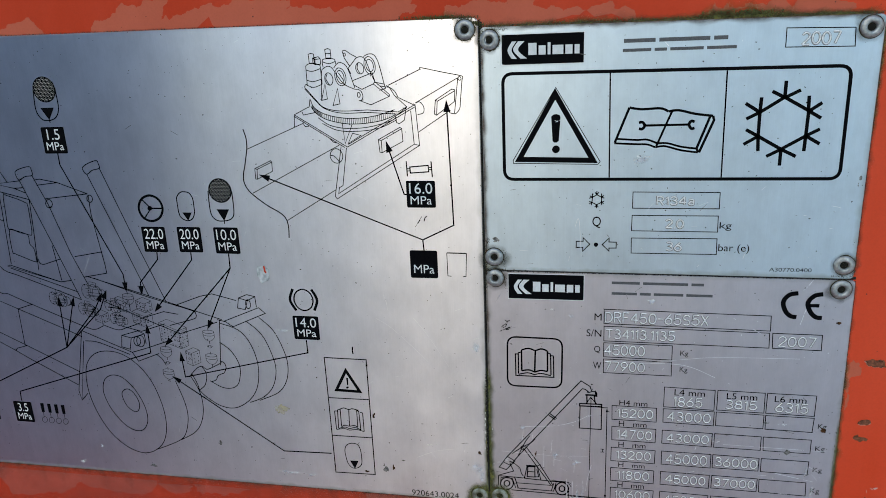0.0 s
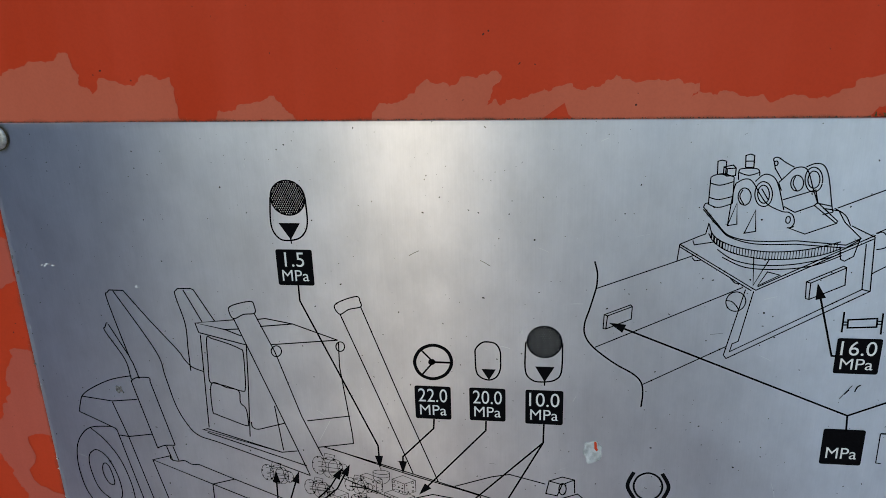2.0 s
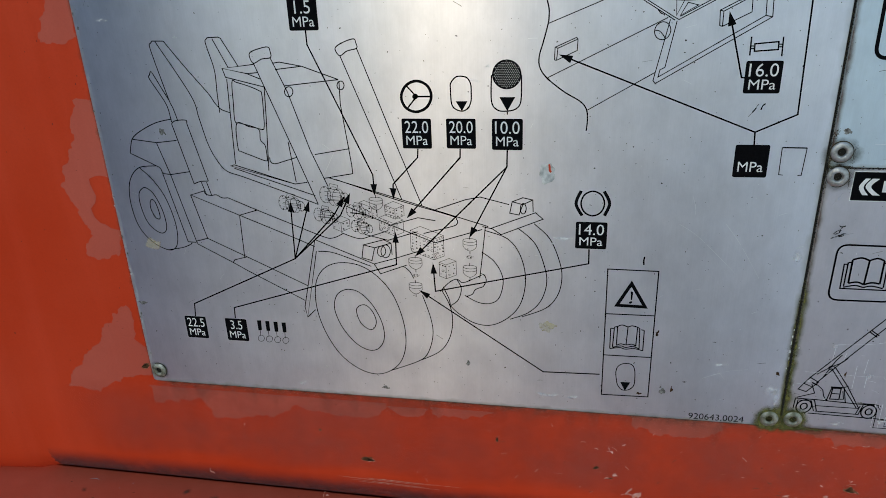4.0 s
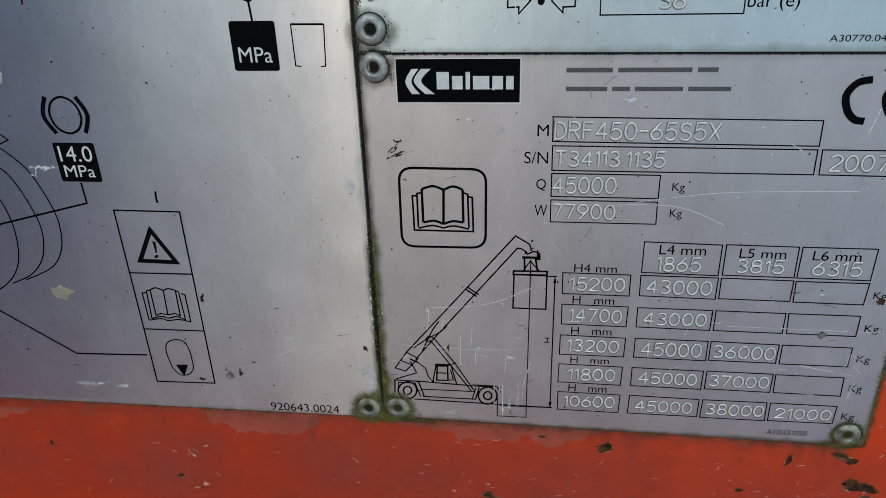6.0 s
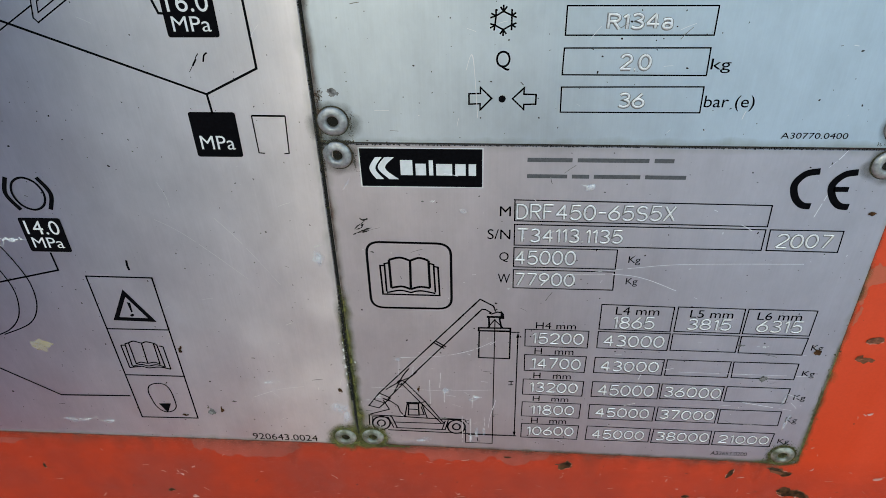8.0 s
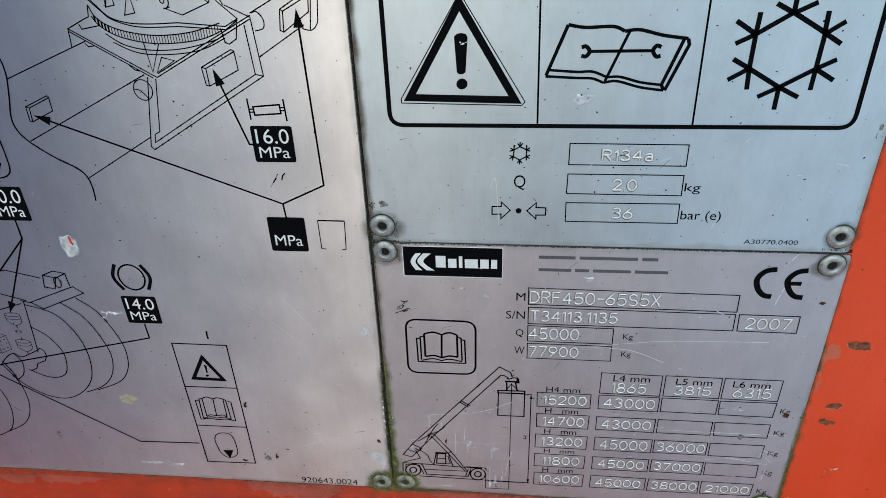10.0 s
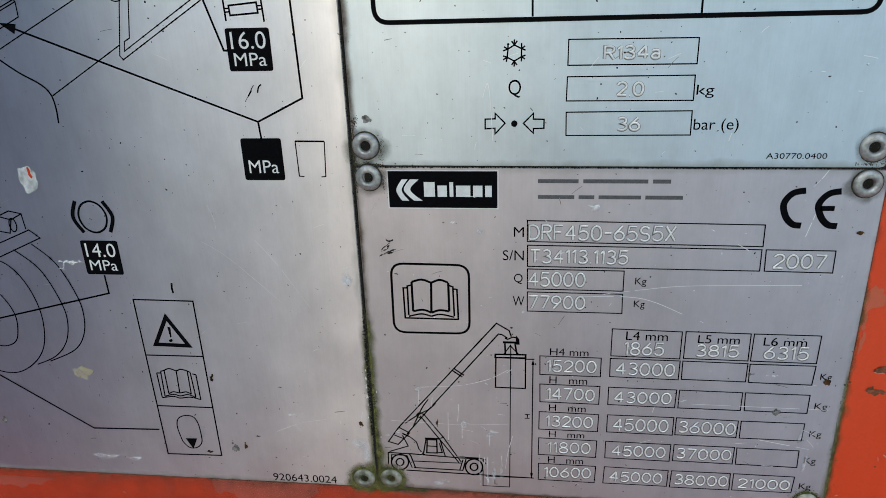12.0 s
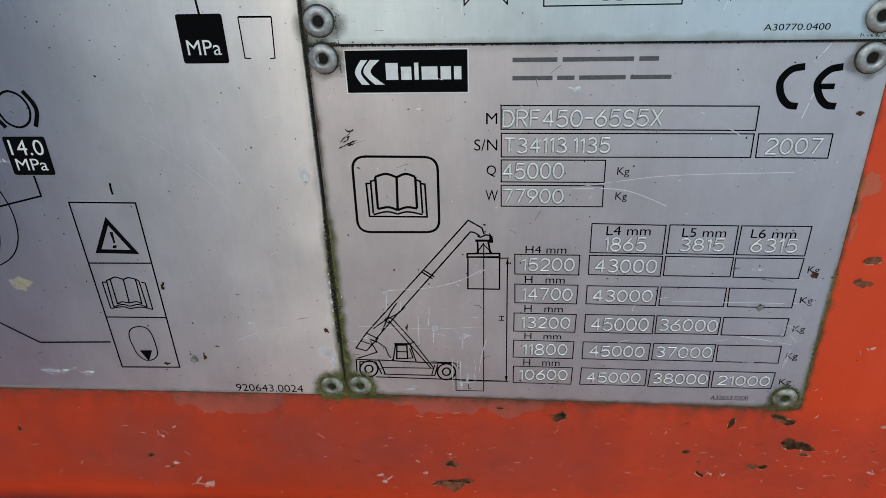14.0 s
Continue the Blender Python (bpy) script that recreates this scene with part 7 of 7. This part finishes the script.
SEAM = [(409.6, 8, 409.4, 62, 1.5, 700, 0.4), (408.7, 60, 408.5, 100, 1.2, 460, 0.42), (408.5, 100, 408.5, 300, 0.5, 320, 0.34), (411, 301.9, 606, 300.4, 0.9, 300, 0.36), (522, 302.6, 560, 302.0, 2.0, 300, 0.5), (365, 307, 408, 305.6, 1.4, 400, 0.45), (402, 303, 411, 302, 2.0, 200, 0.5), (408, 3, 412, 12, 4.0, 260, 0.6)]
RIMS = [(611.5, 2, 609.5, 70, 1.0, 240, 0.36), (410, 3.6, 432, 3.4, 1.6, 200, 0.6), (408.9, 4, 408.5, 80, 3.4, 260, 0.24), (411, 302.6, 600, 301.4, 1.4, 140, 0.3), (398, 6, 420, 5, 5.0, 260, 0.35), (596, 4, 612, 3, 5.0, 200, 0.35), (612, 4, 611, 60, 2.6, 260, 0.35)]
clumps("moss", "green moss grown into the joint between the plates", moss_green, SEAM + RIMS, 1)
clumps("dirt", "black dirt wedged in the joint between the plates", joint_black, [(408.5, 20, 408.5, 304, 0.5, 1900, 0.42), (409, 163.4, 609, 162.9, 0.22, 900, 0.36), (407.8, 34, 408.2, 96, 0.9, 460, 0.5), (408.7, 8, 408.5, 34, 0.5, 200, 0.45)], 9, FRONT - 0.0004)
clumps("dirt", "dark greenish grime round the rivets where the plates meet", moss_brown,
       [(409.6, 150, 409.8, 182, 1.1, 420, 0.32), (410, 164.3, 421, 164.1, 1.0, 300, 0.34), (409.6, 286, 409.8, 300, 1.8, 200, 0.26), (410, 298.8, 424, 298.8, 1.5, 200, 0.26),
        (409.8, 178, 411.5, 184, 1.8, 90, 0.3), (420.4, 166, 420.6, 176, 1.4, 120, 0.22), (420.6, 152, 420.8, 162, 1.4, 110, 0.22), (607, 165, 597, 164.4, 1.4, 140, 0.26), (607.4, 164, 606.6, 176, 1.2, 120, 0.26)], 12)
rings = []
for u, v in ((402.1, 9.0), (415.2, 9.8), (603.7, 7.8), (413.8, 293.6), (400.8, 299.3)):
    rings += [(u + 5.9 * math.cos(a), v + 5.9 * math.sin(a), u + 5.9 * math.cos(a + 0.5), v + 5.9 * math.sin(a + 0.5), 0.7, 30 if v < 50 else 9, 0.42) for a in (k * 0.5 for k in range(13))]
for u, v in ((402.1, 9.0), (415.2, 9.8), (603.7, 7.8)):
    rings += [(u + 7.2 * math.cos(a), v + 7.2 * math.sin(a), u + 7.2 * math.cos(a + 0.5), v + 7.2 * math.sin(a + 0.5), 3.0, 26, 0.24) for a in (k * 0.5 for k in range(13))]
clumps("moss", "green moss ringed round the rivets", moss_green, rings, 4)
clumps("dirt", "dark brown dirt packed along the plate edges", moss_brown,
       [(408.5, 5, 408.5, 304, 0.3, 220, 0.36), (409, 300.9, 606, 299.6, 0.6, 800, 0.5), (1, 3, 407, 3.4, 0.3, 300, 0.35),
        (410, 4.2, 611, 1.2, 0.6, 600, 0.45), (612, 2, 609.5, 162, 0.5, 600, 0.45), (608, 163, 607.6, 299, 0.6, 500, 0.45), (1.4, 307.4, 407, 305.7, 0.25, 500, 0.4), (1, 290, 1, 306, 0.5, 60, 0.4)], 2, FRONT + 0.001)

def soiled(root, a, b, reach, seed, mat, y):
    """A strip of film that clings to the edge from a to b and thins out over reach millimetres to the left of that way."""
    a, b = Vector(a), Vector(b)
    way = (b - a).normalized()
    side, n = Vector((-way.y, way.x)), max(4, int((b - a).length / 3))
    verts, faces, fade = [], [], []
    steps = ((-0.12, 0.8), (0.0, 1.0), (0.25, 0.75), (0.55, 0.32), (1.0, 0.0))
    for k in range(n + 1):
        wide = reach * (0.45 + 1.1 * abs(noise.noise(Vector((k * 0.31, seed * 3.7, 0)))) + 0.5 * abs(noise.noise(Vector((k * 1.3, seed * 1.9, 5)))))
        end = min(1.0, k / 3, (n - k) / 3)
        for f, strength in steps:
            verts.append(at(*(a + (b - a) * k / n + side * wide * f), y))
            fade.append(strength * end)
    m = len(steps)
    for k in range(n):
        faces += [(k * m + j, k * m + m + j, k * m + m + j + 1, k * m + j + 1) for j in range(m - 1)]
    ob = mesh_object("dirt_film", verts, faces, mat, root)
    layer = ob.data.attributes.new("fade", "FLOAT", "POINT")
    for k, strength in enumerate(fade):
        layer.data[k].value = strength


SOILED_PANEL = [((407, 3.7), (2, 3.0), 3.0, dirt_film), ((611.6, 1.6), (410, 4.4), 5.0, dirt_film), ((436, 3.8), (394, 3.6), 6.0, algae_film), ((530, 2.9), (430, 4.0), 2.2, algae_film),
                ((614, 2), (588, 2.2), 7.0, algae_film), ((609.6, 120), (611.6, 0), 3.6, algae_film), ((609.3, 162), (611.6, 0), 2.6, dirt_film), ((607.4, 300), (607.8, 163), 3.4, dirt_film), ((607.4, 300), (607.6, 240), 3.0, algae_film),
                ((409, 300.3), (607, 298.9), 5.0, dirt_film), ((512, 300.0), (570, 299.4), 7.0, algae_film), ((409, 300.3), (480, 300.0), 4.5, algae_film), ((470, 300.1), (607, 299.2), 3.2, algae_film), ((520, 299.8), (566, 299.5), 9.0, algae_film), ((566, 299.4), (607, 299), 3.0, algae_film),
                ((407, 3.6), (2, 2.9), 13.0, dust_film), ((611.6, 1.5), (409, 4.4), 14.0, dust_film), ((366, 305.6), (410, 305.0), 4.0, algae_film), ((2, 307.2), (370, 305.6), 1.4, dirt_film), ((1, 3), (1.6, 307), 2.6, dirt_film)]
SOILED_PLATES = [(rating, (409.7, 100), (409.7, 5), 4.2, algae_film), (chart, (407.5, 5), (407.6, 92), 2.6, algae_film), (rating, (409.7, 162), (409.7, 90), 2.0, dirt_film), (rating, (410, 4.7), (611, 1.6), 2.6, dirt_film),
                 (rating, (410, 4.7), (426, 4.5), 5.0, algae_film), (chart, (390, 3.7), (407, 3.7), 4.5, algae_film), (rating, (590, 2.0), (611, 1.5), 4.5, algae_film), (rating, (611.4, 2), (610.4, 80), 1.8, algae_film),
                 (cool, (606, 299), (410, 300.2), 2.6, dirt_film), (cool, (409.6, 299), (409.7, 165), 2.6, dirt_film), (chart, (2, 3.2), (405, 3.7), 1.6, dirt_film), (rating, (409.7, 40), (409.7, 5), 6.0, algae_film),
                 (chart, (407.6, 290), (407.4, 305), 4.0, dirt_film)]
for k, (p, q, reach, m) in enumerate(SOILED_PANEL):
    soiled(panel_root, p, q, reach, 40 + k, m, PANEL - 0.0005 - 0.00002 * k)
for k, (root, p, q, reach, m) in enumerate(SOILED_PLATES):
    soiled(root, p, q, reach, 70 + k, m, INK - LAYER * 3 - 0.00001 * k)


def on_ledge(u, d):
    """A point on the ledge, d millimetres in front of its back edge."""
    return at(u, -91.05 - d * 0.0041, 0.409 - d / 1000)


def smear(root, u, v, ru, rv, turn, mat, y, hollow=0.0, place=at):
    """A soft-edged oval film; with hollow above zero it is a ring that fades both ways."""
    t, rows = radians(turn), ((0.0, 0.0), (hollow, 1.0), (0.5 + hollow * 0.5, 0.62), (1.0, 0.0)) if hollow else ((0.0, 1.0), (0.3, 0.85), (0.65, 0.35), (1.0, 0.0))
    verts, fade, n = [], [], 28
    for f, strength in rows:
        for k in range(n):
            a = k * math.tau / n
            g = f * (0.85 + 0.5 * abs(noise.noise(Vector((math.cos(a) * 1.1 + u, math.sin(a) * 1.1, v)))))
            p, q = ru * g * math.cos(a), rv * g * math.sin(a)
            a, b = u + p * math.cos(t) - q * math.sin(t), v + p * math.sin(t) + q * math.cos(t)
            verts.append(at(a, b, y) if place is at else place(a, b))
            fade.append(strength)
    faces = [(i * n + k, i * n + (k + 1) % n, i * n + n + (k + 1) % n, i * n + n + k) for i in range(len(rows) - 1) for k in range(n)]
    ob = mesh_object("rubbed_film" if mat is scuff_film else "dirt_film", verts, faces, mat, root)
    layer = ob.data.attributes.new("fade", "FLOAT", "POINT")
    for k, strength in enumerate(fade):
        layer.data[k].value = strength


FILMY = INK - LAYER * 4
for k, (root, u, v, r) in enumerate(((cool, 414.5, 171.9, 9.5), (rating, 414.7, 159.0, 9.0), (cool, 413.8, 293.6, 8.0), (chart, 400.8, 299.3, 8.0), (cool, 601.1, 293.0, 8.0), (cool, 602.3, 171.0, 8.0),
                                     (rating, 602.5, 157.2, 8.0), (chart, 8.0, 300.9, 7.5), (chart, 7.1, 11.9, 7.5), (chart, 402.1, 9.0, 8.5), (rating, 415.2, 9.8, 8.5), (rating, 603.7, 7.8, 8.5))):
    smear(root, u, v, r, r, 0, grime_ring, FILMY - 0.00001 * k, 0.56)
for k, (root, u, v, r) in enumerate(((chart, 402.1, 9.0, 10.5), (rating, 415.2, 9.8, 9.5), (rating, 603.7, 7.8, 8.2))):
    smear(root, u, v, r, r, 0, algae_film, FILMY - 0.00014 - 0.00001 * k, 0.52)
for k, (root, u, v, ru, rv, turn) in enumerate(((chart, 401.5, 28.5, 5.5, 4.5, 20), (chart, 404.0, 23.0, 2.6, 5.5, 0), (rating, 464.2, 15.5, 1.3, 5.0, 0), (rating, 467.6, 16.5, 1.0, 4.2, 0), (rating, 461.5, 12.0, 1.0, 3.5, 0), (rating, 416.8, 147.4, 0.6, 4.6, -30),
                                                (chart, 270.0, 14.6, 7.5, 1.3, -8), (chart, 286.0, 13.6, 3.6, 0.9, -18), (rating, 462.5, 37.5, 2.6, 1.6, 10), (rating, 450.5, 42.5, 2.2, 2.6, 0), (rating, 430.2, 60.5, 2.0, 1.5, 30), (rating, 438.5, 8.6, 4.5, 1.2, 0),
                                                (rating, 600.0, 30.0, 1.2, 7.0, -6), (rating, 596.0, 44.0, 1.0, 5.0, -10), (cool, 495.5, 228.8, 5.0, 2.8, 15), (chart, 402.3, 113.8, 2.6, 4.6, 0), (rating, 504.4, 147.2, 2.6, 1.8, 20), (rating, 459.0, 136.5, 2.0, 1.4, -20))):
    smear(root, u, v, ru, rv, turn, scuff_film, FILMY - 0.00003 - 0.00001 * k)
stain_r = random.Random(8)
for k in range(26):
    r = stain_r.uniform(1.0, 4.5)
    smear(panel_root, stain_r.uniform(-120, 330), stain_r.uniform(8, 60), r * 1.4, r, stain_r.uniform(-40, 40), grime_ring if k % 3 else dust_film, 0, 0.0, on_ledge)
fine_r = random.Random(77)
for root, u0, v0, u1, v1, n in ((chart, 5, 8, 403, 303, 90), (cool, 414, 168, 604, 296, 50), (rating, 413, 8, 606, 158, 120)):
    for k in range(n):
        u, v, a, ln = fine_r.uniform(u0, u1), v0 + (v1 - v0) * fine_r.random() ** 1.5, fine_r.gauss(0.2, 0.6), fine_r.choice((0.5, 0.8, 1.5, 3.0, 5.0))
        if root is cool and 212 < v < 272:
            continue
        print_part("fine_scratch", [curve(fine_r.uniform(0.10, 0.3), (u, v), (u + ln * 0.5 * math.cos(a + 0.04), v + ln * 0.5 * math.sin(a + 0.04)), (u + ln * math.cos(a), v + ln * math.sin(a)))],
                   root, "", bright_scratch if fine_r.random() < 0.6 else dark_scuff, INK - LAYER * 1.1)

scuff_r = random.Random(21)
for k in range(100):
    u, v, a = scuff_r.uniform(230, 668) if k < 60 else scuff_r.uniform(400, 668), scuff_r.uniform(-66, -6), scuff_r.choice((0.1, 0.2, -0.3, 0.9, 2.4))
    ln = scuff_r.uniform(0.8, 4.5)
    mid = (u + ln * 0.5 * math.cos(a) + scuff_r.gauss(0, 0.3), v + ln * 0.5 * math.sin(a) + scuff_r.gauss(0, 0.3))
    print_part("paint_scuff", [curve(scuff_r.uniform(0.12, 0.5), (u, v), mid, (u + ln * math.cos(a), v + ln * math.sin(a)))], panel_root, "", moss_brown if k % 4 == 3 else scuffed, PANEL - 0.0003)

# shade under the rolled foot of the panel, painted as a dark film with dirt
shade_rows = [(0.0, 0.0), (0.14, 0.25), (0.3, 0.7), (0.48, 1.0), (0.66, 1.0), (0.85, 0.9)]
shade_cols = [-105 + 30 * k for k in range(35)]
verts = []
for u in shade_cols:
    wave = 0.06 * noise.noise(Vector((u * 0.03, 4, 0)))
    for a, f in shade_rows:
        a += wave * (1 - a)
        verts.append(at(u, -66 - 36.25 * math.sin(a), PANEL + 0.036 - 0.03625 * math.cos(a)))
foot_shade = mesh_object("foot_shade_dirt", verts, [(k * 6 + j, k * 6 + j + 1, k * 6 + j + 7, k * 6 + j + 6) for k in range(34) for j in range(5)], foot_shade_film, panel_root, "painted shade and some dirt along the rolled foot")
layer = foot_shade.data.attributes.new("fade", "FLOAT", "POINT")
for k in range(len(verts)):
    layer.data[k].value = shade_rows[k % 6][1]

for k in range(9):
    u, v = 118 + scuff_r.uniform(0, 40), -66 - scuff_r.uniform(0, 4)
    print_part("paint_scuff", [curve(scuff_r.uniform(0.1, 0.22), (u, v), (u + 20, v - 0.4), (u + scuff_r.uniform(30, 60), v - 1.0))], panel_root, "", scuffed, PANEL - 0.0002)
for du, dv, wd in ((9.0, 4, 0.5), (10.6, -2, 0.3), (8.2, -16, 0.35)):
    print_part("paint_drip", [curve(wd, (609.4 + du, 301.0 + dv), (611.7 + du, 283.5 + dv), (614.4 + du, 260.5 + dv))], panel_root, "pale dried drip", paint_faded, PANEL - 0.0002)
grime_rows = ((-64, 0.0), (-56, 0.7), (-40, 1.0), (-14, 0.8), (4, 0.0))
grime_cols = [-90 + 34 * k for k in range(26)]
grime = mesh_object("road_grime", [at(u, v + 3 * math.sin(u * 0.05) + 2 * math.sin(u * 0.13), PANEL - 0.00024) for u in grime_cols for v, f in grime_rows],
                    [(k * 5 + j, k * 5 + j + 1, k * 5 + j + 6, k * 5 + j + 5) for k in range(25) for j in range(4)], grime_film, panel_root)
layer = grime.data.attributes.new("fade", "FLOAT", "POINT")
for k, u in enumerate(grime_cols):
    for j, (v, f) in enumerate(grime_rows):
        layer.data[k * 5 + j].value = f * min(1.0, k / 3, (25 - k) / 3)
for k in range(26):
    cu, cv = 2.4 + scuff_r.uniform(-0.8, 1.2), scuff_r.uniform(12, 150) if k < 18 else scuff_r.uniform(150, 290)
    mark(cu, cv, scuff_r.uniform(0.8, 1.8), scuff_r.uniform(1.2, 4.0), 300 + k, bare_flake if k % 3 else dark_scuff)

# ---- an unseen dark block added behind the viewer to darken the plates' left reflections ----
shed = bmesh.new()
for x0, x1 in ((-26.0, -9.1),):
    c = [shed.verts.new((x, y, z)) for z in (0, 7) for x, y in ((x0, -9), (x1, -9), (x1, -15), (x0, -15))]
    for q in ((0, 1, 5, 4), (1, 2, 6, 5), (2, 3, 7, 6), (3, 0, 4, 7), (4, 5, 6, 7)):
        shed.faces.new([c[i] for i in q])
bmesh.ops.recalc_face_normals(shed, faces=shed.faces[:])
dark_block_me = bpy.data.meshes.new("backdrop")
shed.to_mesh(dark_block_me)
shed.free()
dark_block_me.materials.append(dark_block_grey)
tagged(new("backdrop", dark_block_me), "unseen plain dark block added to darken reflections on the left", "shed", kind="structure")

# ---- things on the ledge ----
dome = tagged(new("rubber_buffer"), "blue-grey rounded rubber buffer on the ledge", "buffer")
dome_me = mesh_of(lathe([(0, 22.4), (10, 21.7), (18, 18.9), (23, 13.9), (25.5, 5.5), (26, 0)], 40), "buffer_cap", buffer_grey)
cap = new("buffer_cap", dome_me)
cap.parent = dome
cap.matrix_basis = Matrix.Translation(at(385, -91.4, 0.366)) @ pose(0, 0, 0, -90, 0, 0)
crumbs = random.Random(5)
litter = bmesh.new()
for k in range(60):
    depth = crumbs.uniform(0.32, 0.399)
    c = at(crumbs.uniform(-160, 340), -91.15 - (0.409 - depth) * 4.1 + 0.4, depth)
    s = crumbs.choice((0.5, 0.7, 0.9, 1.4, 2.2)) / 1000
    a, bend = crumbs.uniform(0, 6.28), crumbs.uniform(-1.2, 1.2)
    left, right, p = [], [], c.copy()
    for f in range(5):
        a += bend * 0.35
        p = p + Vector((math.cos(a), math.sin(a), crumbs.uniform(-0.1, 0.35))) * s * 0.8
        wide = s * 0.30 * math.sin(0.5 + f * 0.6) * crumbs.uniform(0.5, 1.3)
        left.append(litter.verts.new(p + Vector((-math.sin(a), math.cos(a), 0.2)) * wide))
        right.append(litter.verts.new(p - Vector((-math.sin(a), math.cos(a), 0.2)) * wide))
    for f in range(4):
        litter.faces.new((left[f], left[f + 1], right[f + 1], right[f]))
for u, depth, size in ((143, 0.380, 4.6), (146, 0.378, 3.4), (258, 0.386, 5.0), (200.7, 0.397, 2.6), (214.5, 0.398, 3.2), (276, 0.399, 2.4), (263, 0.383, 4.2), (268, 0.381, 3.0)):
    for turn in (crumbs.uniform(0.6, 1.2), crumbs.uniform(1.6, 2.4)):
        c = at(u, -91.15 - (0.409 - depth) * 4.1 + 0.3, depth)
        turn += crumbs.uniform(-1.5, 0.6)
        way, side = Vector((math.cos(turn), math.sin(turn) * 0.4, 0.3 * abs(math.sin(turn)))), Vector((math.sin(turn), -math.cos(turn), 0.1)) * crumbs.uniform(0.5, 1.3)
        row = [(litter.verts.new(c + (way * f * 0.25 + side * w) * size / 1000), litter.verts.new(c + (way * f * 0.25 - side * w) * size / 1000)) for f, w in enumerate((0.05, 0.13, 0.16, 0.10, 0.02))]
        for (p0, p1), (q0, q1) in zip(row, row[1:]):
            litter.faces.new((p0, q0, q1, p1))
litter_me = bpy.data.meshes.new("paint_flakes")
litter.to_mesh(litter_me)
litter.free()
litter_me.materials.append(fluff)
tagged(new("paint_flakes", litter_me), "pale flakes and fluff lying on the ledge", "flakes", kind="stuff")
